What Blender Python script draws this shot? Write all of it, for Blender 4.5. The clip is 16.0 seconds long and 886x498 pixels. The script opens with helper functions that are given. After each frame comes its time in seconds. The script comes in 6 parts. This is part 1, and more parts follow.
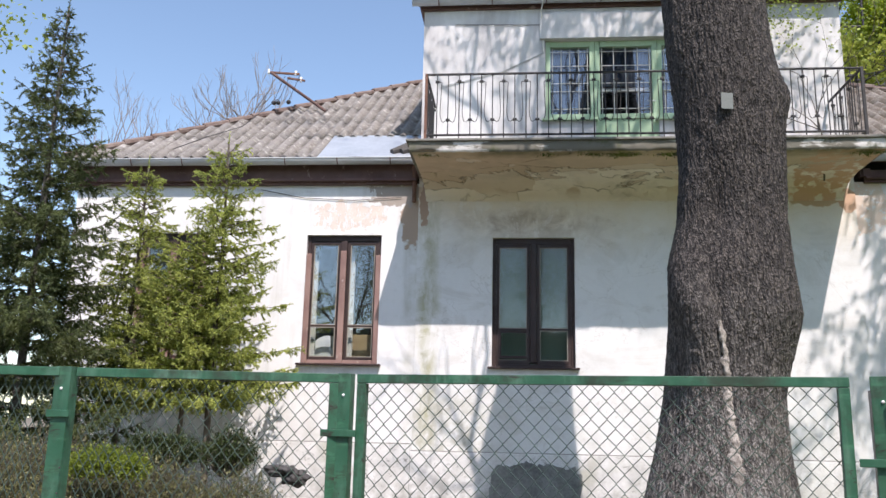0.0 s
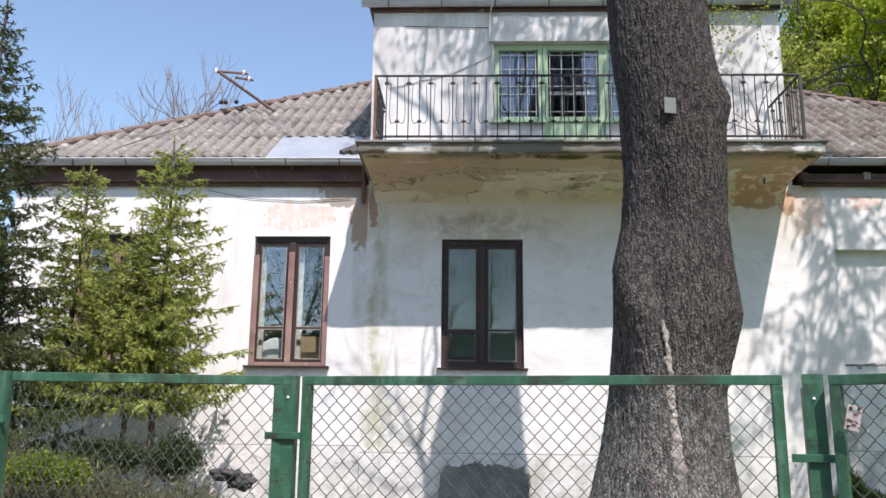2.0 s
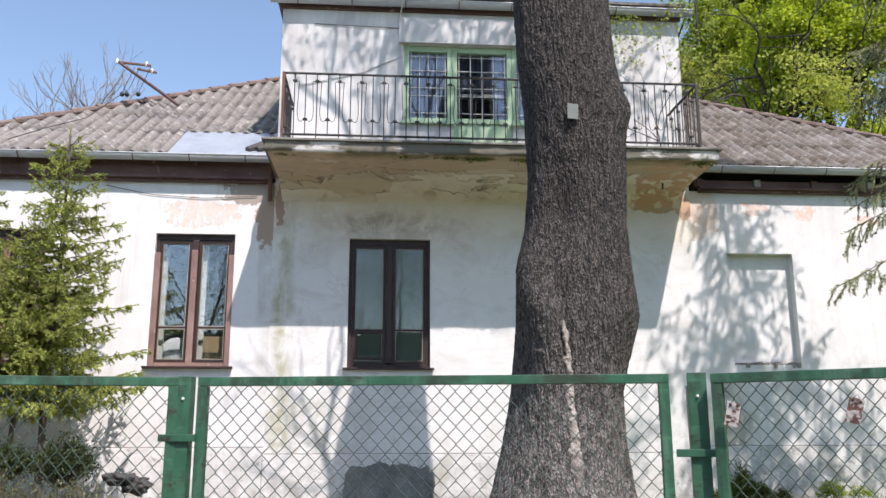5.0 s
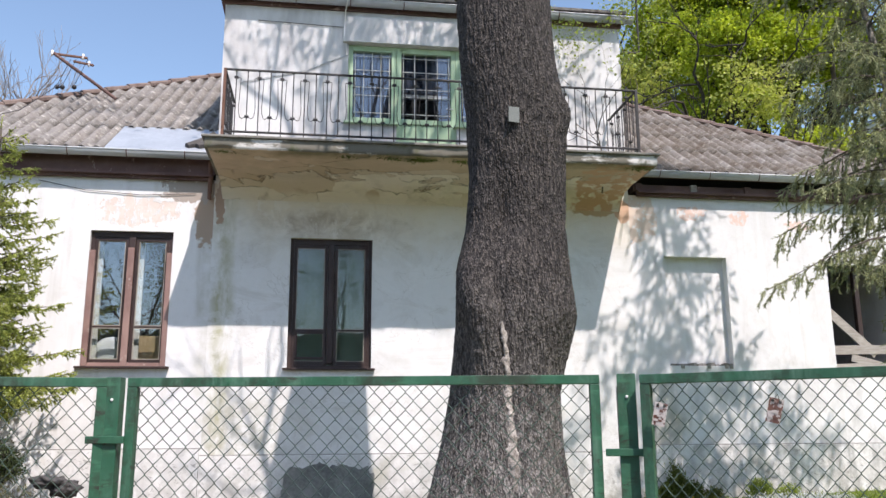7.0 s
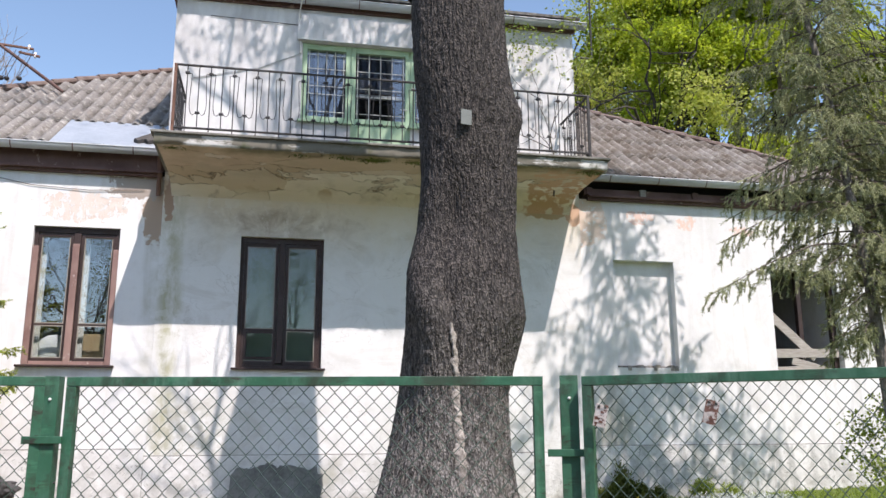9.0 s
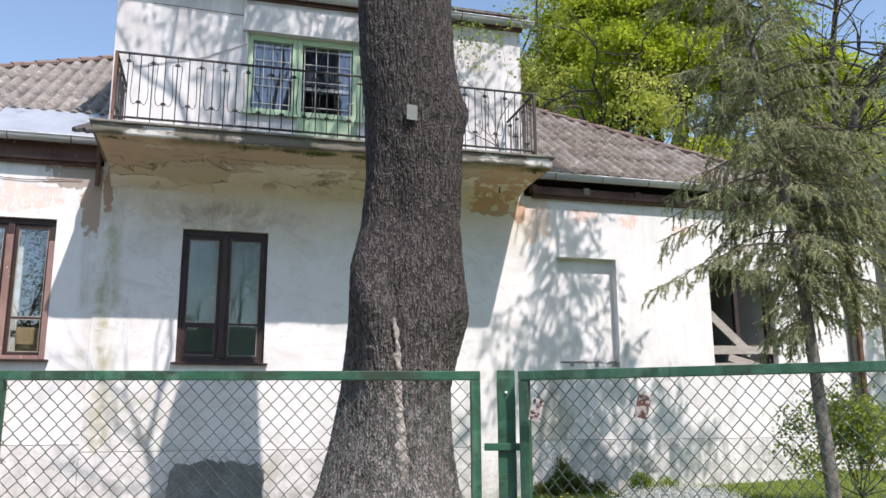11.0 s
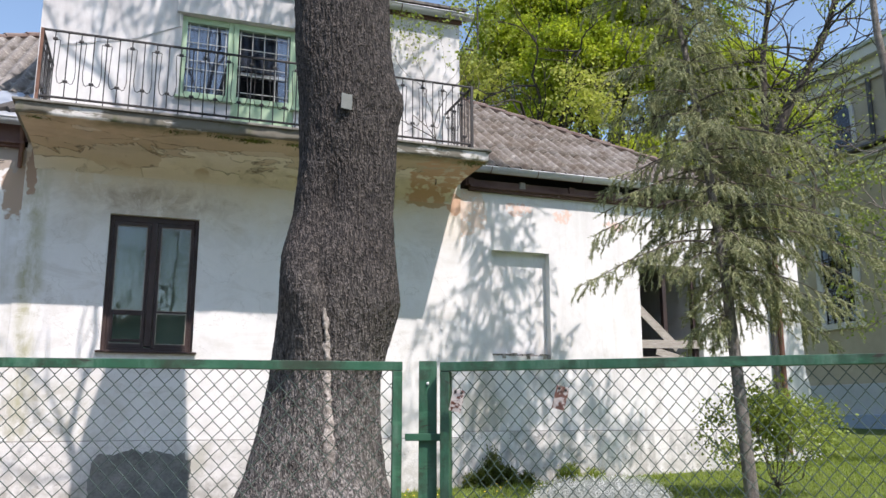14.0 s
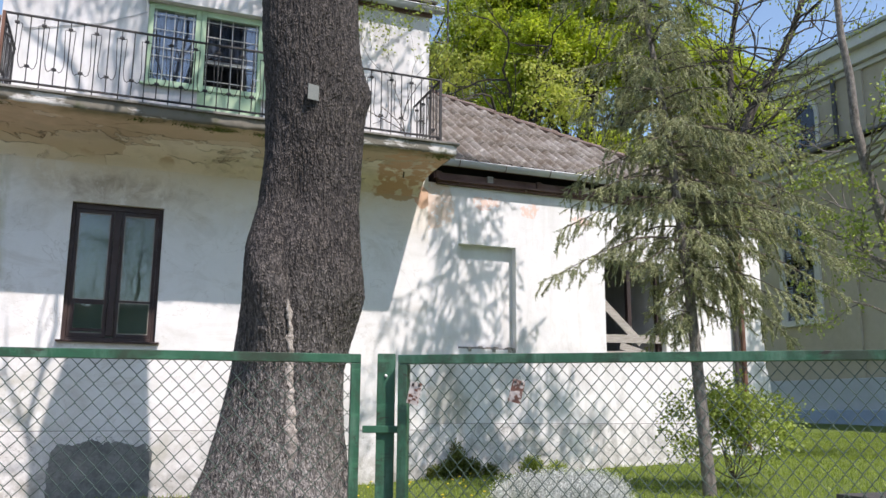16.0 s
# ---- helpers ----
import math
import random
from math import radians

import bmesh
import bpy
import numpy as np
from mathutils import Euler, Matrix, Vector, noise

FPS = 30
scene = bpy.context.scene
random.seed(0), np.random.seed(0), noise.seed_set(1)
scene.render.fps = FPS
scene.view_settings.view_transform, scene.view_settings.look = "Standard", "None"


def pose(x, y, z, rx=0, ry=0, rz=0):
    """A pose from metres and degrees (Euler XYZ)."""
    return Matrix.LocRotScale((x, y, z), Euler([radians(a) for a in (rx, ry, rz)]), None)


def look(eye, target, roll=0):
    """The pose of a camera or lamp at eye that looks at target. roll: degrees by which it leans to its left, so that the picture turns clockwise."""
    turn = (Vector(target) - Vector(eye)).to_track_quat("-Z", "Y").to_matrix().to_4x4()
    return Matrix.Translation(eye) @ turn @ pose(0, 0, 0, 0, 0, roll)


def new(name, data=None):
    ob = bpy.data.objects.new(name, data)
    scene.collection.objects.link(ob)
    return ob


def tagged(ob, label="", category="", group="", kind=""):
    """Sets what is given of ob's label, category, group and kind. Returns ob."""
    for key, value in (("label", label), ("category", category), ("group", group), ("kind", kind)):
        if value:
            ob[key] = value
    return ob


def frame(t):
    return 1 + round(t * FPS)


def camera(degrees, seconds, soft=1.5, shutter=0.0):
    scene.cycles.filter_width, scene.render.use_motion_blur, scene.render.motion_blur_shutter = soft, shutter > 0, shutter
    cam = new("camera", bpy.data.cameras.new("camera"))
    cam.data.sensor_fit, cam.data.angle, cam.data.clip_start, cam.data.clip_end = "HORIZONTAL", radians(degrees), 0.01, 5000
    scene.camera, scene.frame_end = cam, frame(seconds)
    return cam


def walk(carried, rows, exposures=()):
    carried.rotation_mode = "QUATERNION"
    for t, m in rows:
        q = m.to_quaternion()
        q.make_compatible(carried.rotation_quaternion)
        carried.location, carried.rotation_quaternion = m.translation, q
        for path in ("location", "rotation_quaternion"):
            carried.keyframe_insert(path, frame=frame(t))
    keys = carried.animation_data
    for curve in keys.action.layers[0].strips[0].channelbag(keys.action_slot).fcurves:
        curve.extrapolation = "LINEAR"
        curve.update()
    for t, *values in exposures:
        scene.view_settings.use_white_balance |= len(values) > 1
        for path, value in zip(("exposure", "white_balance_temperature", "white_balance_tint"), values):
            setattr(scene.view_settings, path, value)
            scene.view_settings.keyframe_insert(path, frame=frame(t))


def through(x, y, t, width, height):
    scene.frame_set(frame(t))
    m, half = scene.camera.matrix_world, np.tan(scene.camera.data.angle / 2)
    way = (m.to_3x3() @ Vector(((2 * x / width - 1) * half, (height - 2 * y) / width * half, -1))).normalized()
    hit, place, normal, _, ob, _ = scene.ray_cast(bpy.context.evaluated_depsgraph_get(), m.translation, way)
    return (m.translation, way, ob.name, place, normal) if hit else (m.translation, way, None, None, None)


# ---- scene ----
cam = camera(56.2, 16.0)

PATH = [
    (0, (0.42, -10.974, 0.815), (0.237, -9.027, 1.234), 1.3),
    (0.5, (0.427, -10.981, 0.814), (0.272, -9.032, 1.235), 1.2),
    (1, (0.437, -10.987, 0.813), (0.311, -9.036, 1.234), 0.9),
    (1.5, (0.437, -10.985, 0.812), (0.342, -9.033, 1.235), 0.8),
    (2, (0.448, -10.989, 0.813), (0.382, -9.035, 1.237), 0.6),
    (2.5, (0.453, -10.995, 0.811), (0.418, -9.041, 1.235), 0.5),
    (3, (0.465, -10.998, 0.812), (0.47, -9.043, 1.236), 0.4),
    (3.5, (0.474, -11.003, 0.813), (0.515, -9.049, 1.237), 0.3),
    (4, (0.481, -11.006, 0.813), (0.56, -9.053, 1.237), 0.1),
    (6.5, (0.521, -11.031, 0.815), (0.766, -9.092, 1.239), -0.2),
    (7, (0.533, -11.036, 0.815), (0.812, -9.102, 1.239), -0.3),
    (7.5, (0.542, -11.039, 0.814), (0.85, -9.11, 1.239), -0.3),
    (8, (0.549, -11.047, 0.815), (0.887, -9.122, 1.239), -0.3),
    (8.5, (0.554, -11.052, 0.817), (0.918, -9.132, 1.241), -0.2),
    (9, (0.563, -11.062, 0.815), (0.95, -9.146, 1.24), -0.2),
    (11.5, (0.61, -11.084, 0.809), (1.146, -9.201, 1.22), -0.2),
    (12, (0.623, -11.09, 0.807), (1.182, -9.214, 1.215), -0.1),
    (12.5, (0.633, -11.092, 0.806), (1.218, -9.223, 1.214), -0.1),
    (13, (0.646, -11.091, 0.806), (1.254, -9.229, 1.212), 0.1),
    (13.5, (0.654, -11.097, 0.806), (1.282, -9.241, 1.206), 0.0),
    (14, (0.663, -11.101, 0.806), (1.311, -9.251, 1.2), 0.0),
    (14.5, (0.676, -11.102, 0.806), (1.344, -9.257, 1.192), -0.0),
    (15, (0.684, -11.111, 0.806), (1.371, -9.272, 1.187), 0.1),
    (15.5, (0.691, -11.122, 0.807), (1.392, -9.288, 1.185), 0.3),
    (16, (0.7, -11.133, 0.807), (1.417, -9.304, 1.184), 0.4),
]
walk(cam, [(t, look(eye, target, roll)) for t, eye, target, roll in PATH], [(0, 0.82, 6600, 20), (16, 0.82, 6600, 20)])

# ---- sky, sun, exposure ----
SUN = Vector((0.523, -1.26, 2.02)).normalized()
world = bpy.data.worlds.new("sky")
scene.world = world
world.use_nodes = True
wn = world.node_tree.nodes
sky = wn.new("ShaderNodeTexSky")
sky.sky_type, sky.sun_disc = "NISHITA", False
sky.sun_elevation = math.asin(SUN.z)
sky.sun_rotation = math.atan2(SUN.x, SUN.y)
sky.air_density, sky.dust_density, sky.ozone_density = 1.0, 0.6, 0.2
wn["Background"].inputs["Strength"].default_value = 0.13
clear = wn.new("ShaderNodeMix")
clear.data_type, clear.blend_type = "RGBA", "MULTIPLY"
clear.inputs[0].default_value = 1.0
clear.inputs[7].default_value = (0.94, 1.02, 0.99, 1.0)  # a clear, slightly cyan spring sky
world.node_tree.links.new(sky.outputs[0], clear.inputs[6])
world.node_tree.links.new(clear.outputs[2], wn["Background"].inputs["Color"])
sun = new("sun", bpy.data.lights.new("sun", "SUN"))
sun.data.energy, sun.data.angle, sun.data.color = 3.5, radians(0.53), (1.0, 0.955, 0.89)
sun.matrix_world = look((6, -14, 22), Vector((6, -14, 22)) - SUN)


# ---- materials ----
class Mat:
    """A small builder of node materials in object coordinates (all things stand at the origin)."""

    def __init__(self, name, rough=0.8, metal=0.0, spec=0.5):
        self.m = bpy.data.materials.new(name)
        self.m.use_nodes = True
        self.n, self.l = self.m.node_tree.nodes, self.m.node_tree.links
        self.b = self.n["Principled BSDF"]
        self.b.inputs["Roughness"].default_value = rough
        self.b.inputs["Metallic"].default_value = metal
        self.b.inputs["Specular IOR Level"].default_value = spec
        self.co = self.n.new("ShaderNodeTexCoord").outputs["Object"]

    def put(self, sock, v):
        if isinstance(v, bpy.types.NodeSocket):
            self.l.new(v, sock)
        else:
            sock.default_value = (*v, 1.0) if isinstance(v, tuple) and len(v) == 3 and sock.type == "RGBA" else v

    def map(self, scale=(1, 1, 1), loc=(0, 0, 0), rot=(0, 0, 0), co=None):
        k = self.n.new("ShaderNodeMapping")
        k.inputs["Scale"].default_value, k.inputs["Location"].default_value = scale, loc
        k.inputs["Rotation"].default_value = rot
        self.l.new(co or self.co, k.inputs["Vector"])
        return k.outputs[0]

    def noise(self, scale, detail=4.0, rough=0.55, distort=0.0, co=None):
        k = self.n.new("ShaderNodeTexNoise")
        k.inputs["Scale"].default_value, k.inputs["Detail"].default_value = scale, detail
        k.inputs["Roughness"].default_value, k.inputs["Distortion"].default_value = rough, distort
        self.l.new(co or self.co, k.inputs["Vector"])
        return k.outputs["Fac"]

    def voronoi(self, scale, feature="F1", co=None, out="Distance"):
        k = self.n.new("ShaderNodeTexVoronoi")
        k.feature = feature
        k.inputs["Scale"].default_value = scale
        self.l.new(co or self.co, k.inputs["Vector"])
        return k.outputs[out]

    def ramp(self, fac, a, b, ca=(0, 0, 0), cb=(1, 1, 1)):
        if a < 0 or b > 1:
            r = self.n.new("ShaderNodeMapRange")
            r.inputs["From Min"].default_value, r.inputs["From Max"].default_value = a, b
            self.l.new(fac, r.inputs[0])
            fac, a, b = r.outputs[0], 0.0, 1.0
        k = self.n.new("ShaderNodeValToRGB")
        e = k.color_ramp.elements
        e[0].position, e[1].position = a, b
        e[0].color, e[1].color = (*ca, 1), (*cb, 1)
        self.l.new(fac, k.inputs[0])
        return k.outputs[0]

    def mix(self, fac, a, b, mode="MIX"):
        k = self.n.new("ShaderNodeMix")
        k.data_type, k.blend_type = "RGBA", mode
        self.put(k.inputs[0], fac)
        self.put(k.inputs[6], a)
        self.put(k.inputs[7], b)
        return k.outputs[2]

    def math(self, op, a, b=0.0, clamp=False):
        k = self.n.new("ShaderNodeMath")
        k.operation, k.use_clamp = op, clamp
        self.put(k.inputs[0], a)
        self.put(k.inputs[1], b)
        return k.outputs[0]

    def axis(self, i, co=None):
        k = self.n.new("ShaderNodeSeparateXYZ")
        self.l.new(co or self.co, k.inputs[0])
        return k.outputs[i]

    def blot(self, x, z, rx, rz, scale=3.0, ragged=0.9, edge=0.08):
        """1 inside a ragged patch round (x, z) of a wall, 0 outside."""
        u = self.math("DIVIDE", self.math("SUBTRACT", self.axis(0), x), rx)
        v = self.math("DIVIDE", self.math("SUBTRACT", self.axis(2), z), rz)
        d = self.math("SQRT", self.math("ADD", self.math("MULTIPLY", u, u), self.math("MULTIPLY", v, v)))
        n = self.math("MULTIPLY", self.math("SUBTRACT", self.noise(scale, 6, 0.6), 0.5), 2.0 * ragged)
        return self.ramp(self.math("ADD", d, n), 1.0 - edge, 1.0 + edge, (1, 1, 1), (0, 0, 0))

    def random(self):
        return self.n.new("ShaderNodeObjectInfo").outputs["Random"]

    def island(self):
        return self.n.new("ShaderNodeNewGeometry").outputs["Random Per Island"]

    def color(self, c):
        self.put(self.b.inputs["Base Color"], c)
        return self

    def rough(self, r):
        self.put(self.b.inputs["Roughness"], r)
        return self

    def bump(self, height, strength=0.3, dist=0.02, before=None):
        k = self.n.new("ShaderNodeBump")
        k.inputs["Strength"].default_value, k.inputs["Distance"].default_value = strength, dist
        self.l.new(height, k.inputs["Height"])
        if before:
            self.l.new(before, k.inputs["Normal"])
        self.l.new(k.outputs[0], self.b.inputs["Normal"])
        return k.outputs[0]


def simple(name, c1, c2, scale=8.0, rough=0.7, metal=0.0, bump=0.2, dist=0.01, stretch=(1, 1, 1), spec=0.5):
    k = Mat(name, rough, metal, spec)
    co = k.map(stretch)
    n1, n2 = k.noise(scale, 5, co=co), k.noise(scale * 7, 3, co=co)
    k.color(k.mix(k.ramp(k.math("ADD", k.math("MULTIPLY", n1, 0.65), k.math("MULTIPLY", n2, 0.35)), 0.35, 0.65), c1, c2))
    k.bump(n2, bump, dist)
    return k.m


def plaster_material():
    k = Mat("old_white_plaster", 0.9, 0, 0.25)
    big, fine, grain = k.noise(0.9, 6, 0.6), k.noise(9, 5, 0.6), k.noise(70, 3)
    c = k.mix(k.ramp(big, 0.35, 0.7), (0.79, 0.79, 0.785), (0.70, 0.70, 0.695))
    c = k.mix(k.math("MULTIPLY", k.ramp(fine, 0.55, 0.75), 0.22), c, (0.55, 0.53, 0.48))
    # rain streaks down the wall
    streak = k.noise(5.0, 4, 0.6, co=k.map((1.0, 1.0, 0.09)))
    c = k.mix(k.math("MULTIPLY", k.ramp(streak, 0.53, 0.71), 0.34), c, (0.46, 0.45, 0.40))
    c = k.mix(k.math("MULTIPLY", k.ramp(k.noise(2.1, 7, 0.7, 0.6), 0.52, 0.66), 0.22), c, (0.52, 0.50, 0.45))
    # green run-off below the end of the gutter
    green = k.math("MULTIPLY", k.blot(-0.95, 2.3, 0.16, 2.4, 2.0, 0.75, 0.35), k.ramp(k.noise(6, 5), 0.35, 0.65))
    c = k.mix(k.math("MULTIPLY", green, 0.35), c, (0.33, 0.32, 0.19))
    # coats of older paint and bare render where the top coat has gone
    bare = k.blot(-1.95, 3.64, 0.55, 0.20, 4.5, 1.1, 0.04)
    pink = k.mix(k.ramp(k.noise(7, 5), 0.4, 0.6), (0.735, 0.665, 0.60), (0.70, 0.60, 0.53))
    bare = k.math("MULTIPLY", bare, k.ramp(k.noise(9, 7, 0.75, 0.3, k.map((1.0, 1.0, 0.55))), 0.45, 0.49))
    c = k.mix(bare, c, pink)
    for x, z, rx, rz in ((5.75, 3.86, 0.22, 0.10), (6.5, 3.80, 0.14, 0.12), (7.4, 3.7, 0.2, 0.08)):
        c = k.mix(k.math("MULTIPLY", k.blot(x, z, rx, rz, 7, 1.3, 0.05), k.ramp(k.noise(11, 5, 0.7), 0.44, 0.5)), c, (0.72, 0.55, 0.47))
    c = k.mix(k.math("MULTIPLY", k.blot(4.95, 3.78, 0.26, 0.40, 6, 0.9, 0.05), k.ramp(k.noise(9, 6, 0.7), 0.42, 0.46)), c, (0.70, 0.58, 0.49))
    # dark green patch low on the wall beside the corner
    c = k.mix(k.math("MULTIPLY", k.blot(5.15, 0.75, 0.35, 0.55, 3, 0.9, 0.3), 0.55), c, (0.16, 0.17, 0.11))
    c = k.mix(k.blot(-1.06, 3.58, 0.13, 0.40, 7.0, 0.9, 0.05), c, (0.42, 0.32, 0.25))
    c = k.mix(k.blot(-1.25, 3.94, 0.40, 0.16, 9, 1.2, 0.06), c, (0.38, 0.33, 0.29))
    # soot-grey weathering high on the dormer
    high = k.math("MULTIPLY", k.ramp(k.axis(2), 4.3, 4.5), k.ramp(k.noise(1.6, 6, 0.65, 0.4, k.map((1.0, 1.0, 0.35))), 0.38, 0.64))
    c = k.mix(k.math("MULTIPLY", high, 0.75), c, (0.42, 0.41, 0.41))
    # damp and dirt low on the plaster
    low = k.math("MULTIPLY", k.ramp(k.axis(2), 0.5, 1.1, (1, 1, 1), (0, 0, 0)), k.ramp(k.noise(2.4, 6, 0.65), 0.45, 0.7))
    c = k.mix(k.math("MULTIPLY", low, 0.5), c, (0.42, 0.40, 0.35))
    # wall under the trees: dirt smudges and tree dapple put into one colour
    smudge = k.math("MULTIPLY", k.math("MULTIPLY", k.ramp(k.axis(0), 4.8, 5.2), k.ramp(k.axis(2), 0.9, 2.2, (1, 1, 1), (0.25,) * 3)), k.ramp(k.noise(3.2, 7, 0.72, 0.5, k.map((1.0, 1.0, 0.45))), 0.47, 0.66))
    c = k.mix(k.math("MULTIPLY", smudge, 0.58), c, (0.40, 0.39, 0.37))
    k.color(c)
    crack = k.ramp(k.voronoi(0.9, "DISTANCE_TO_EDGE", k.map(co=k.co)), 0.0, 0.012)
    b = k.bump(k.math("ADD", k.math("MULTIPLY", fine, 0.8), k.math("MULTIPLY", grain, 0.25)), 0.45, 0.012)
    k.bump(k.math("SUBTRACT", 1.0, bare), 0.5, 0.006, b)
    return k.m


def bay_plaster_material():
    k = Mat("greyed_bay_plaster", 0.9, 0, 0.25)
    big, fine, grain = k.noise(0.8, 6, 0.6), k.noise(8, 5, 0.6), k.noise(70, 3)
    c = k.mix(k.ramp(big, 0.35, 0.7), (0.78, 0.78, 0.765), (0.70, 0.70, 0.685))
    c = k.mix(k.math("MULTIPLY", k.ramp(fine, 0.58, 0.75), 0.25), c, (0.55, 0.53, 0.48))
    c = k.mix(k.math("MULTIPLY", k.ramp(k.noise(1.7, 7, 0.7, 0.5), 0.50, 0.68), 0.30), c, (0.54, 0.54, 0.50))
    rim = k.noise(1.1, 5, 0.6, 0.8)
    c = k.mix(k.math("MULTIPLY", k.ramp(k.math("ABSOLUTE", k.math("SUBTRACT", rim, 0.5)), 0.0, 0.006, (1, 1, 1), (0, 0, 0)), 0.4), c, (0.42, 0.40, 0.36))
    # yellowed band under the balcony
    band = k.ramp(k.math("ADD", k.axis(2), k.math("MULTIPLY", k.math("SUBTRACT", k.noise(1.6, 6, 0.6), 0.5), 1.5)), 3.05, 3.95)
    c = k.mix(k.math("MULTIPLY", band, 0.8), c, (0.72, 0.645, 0.52))
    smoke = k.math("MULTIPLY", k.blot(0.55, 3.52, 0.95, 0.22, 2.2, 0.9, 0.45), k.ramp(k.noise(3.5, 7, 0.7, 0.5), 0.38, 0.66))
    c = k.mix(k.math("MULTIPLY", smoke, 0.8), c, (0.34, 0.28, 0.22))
    c = k.mix(k.math("MULTIPLY", k.ramp(k.noise(1.2, 7, 0.7, 1.2, k.map((0.8, 1.0, 1.4), (7.0, 0, 0))), 0.50, 0.68), 0.42), c, (0.46, 0.43, 0.37))
    run = k.math("MULTIPLY", k.blot(-0.80, 1.9, 0.13, 2.3, 2.2, 0.7, 0.45), k.ramp(k.noise(5, 6, 0.7, 0.3, k.map((1, 1, 0.4))), 0.36, 0.6))
    c = k.mix(k.math("MULTIPLY", run, 0.75), c, (0.36, 0.35, 0.19))
    # newer limewash in soft lighter islands, older brown where it flaked under the moulding
    c = k.mix(k.math("MULTIPLY", k.ramp(k.noise(0.9, 7, 0.72, 0.8), 0.56, 0.575), 0.30), c, (0.80, 0.80, 0.79))
    flake = k.math("MULTIPLY", k.ramp(k.math("ADD", k.axis(2), k.math("MULTIPLY", k.noise(1.9, 7, 0.65), 0.5)), 4.03, 4.05), k.ramp(k.noise(1.1, 4), 0.55, 0.58))
    c = k.mix(flake, c, (0.58, 0.47, 0.34))
    c = k.mix(k.blot(-0.88, 3.78, 0.06, 0.3, 8, 1.1, 0.06), c, (0.40, 0.28, 0.21))
    for x, z, rx, rz in ((2.9, 4.0, 0.45, 0.14), (4.35, 3.95, 0.4, 0.16)):
        c = k.mix(k.blot(x, z, rx, rz, 3, 0.8, 0.05), c, (0.50, 0.37, 0.24))
    c = k.mix(k.blot(4.72, 3.86, 0.14, 0.16, 6, 0.9, 0.05), c, (0.60, 0.40, 0.28))
    low = k.math("MULTIPLY", k.ramp(k.axis(2), 0.45, 1.2, (1, 1, 1), (0, 0, 0)), k.ramp(k.noise(2.4, 6, 0.65), 0.45, 0.68))
    c = k.mix(k.math("MULTIPLY", low, 0.5), c, (0.42, 0.41, 0.37))
    damp = k.math("MULTIPLY", k.blot(-0.5, 0.75, 0.55, 0.5, 3.0, 1.0, 0.3), k.ramp(k.noise(6, 6, 0.7), 0.42, 0.62))
    c = k.mix(k.math("MULTIPLY", damp, 0.6), c, (0.33, 0.32, 0.22))
    k.color(c)
    k.bump(k.math("ADD", k.math("MULTIPLY", fine, 0.8), k.math("MULTIPLY", grain, 0.25)), 0.4, 0.012)
    return k.m


def plinth_material():
    k = Mat("stained_plinth_render", 0.92, 0, 0.2)
    n1, n2, n3 = k.noise(2.2, 6, 0.65), k.noise(11, 5, 0.6), k.noise(60, 3)
    c = k.mix(k.ramp(n1, 0.38, 0.66), (0.78, 0.775, 0.76), (0.67, 0.66, 0.64))
    c = k.mix(k.math("MULTIPLY", k.ramp(n2, 0.58, 0.74), 0.45), c, (0.30, 0.29, 0.25))
    c = k.mix(k.math("MULTIPLY", k.ramp(k.noise(1.3, 5), 0.58, 0.7), 0.5), c, (0.33, 0.32, 0.20))
    # dirt blotches and streaks, heavier rightwards where tree dapple is painted in too
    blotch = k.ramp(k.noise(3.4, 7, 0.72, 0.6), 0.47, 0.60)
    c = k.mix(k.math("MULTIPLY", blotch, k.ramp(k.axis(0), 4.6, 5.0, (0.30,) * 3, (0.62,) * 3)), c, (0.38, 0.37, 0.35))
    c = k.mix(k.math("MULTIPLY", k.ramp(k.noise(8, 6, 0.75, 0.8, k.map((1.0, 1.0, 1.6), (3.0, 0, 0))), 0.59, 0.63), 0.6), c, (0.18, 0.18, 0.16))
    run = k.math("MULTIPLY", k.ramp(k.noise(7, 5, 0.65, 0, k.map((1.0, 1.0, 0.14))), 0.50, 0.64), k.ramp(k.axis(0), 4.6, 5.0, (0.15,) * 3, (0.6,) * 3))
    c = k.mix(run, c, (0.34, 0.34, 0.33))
    foot = k.math("MULTIPLY", k.ramp(k.math("ADD", k.axis(2), k.math("MULTIPLY", n1, 0.5)), 0.1, 0.75, (1, 1, 1), (0, 0, 0)), k.ramp(k.noise(4.5, 6, 0.7), 0.36, 0.60))
    c = k.mix(k.math("MULTIPLY", foot, 0.7), c, (0.25, 0.24, 0.20))
    k.color(c)
    k.bump(k.math("ADD", n2, k.math("MULTIPLY", n3, 0.4)), 0.6, 0.015)
    return k.m


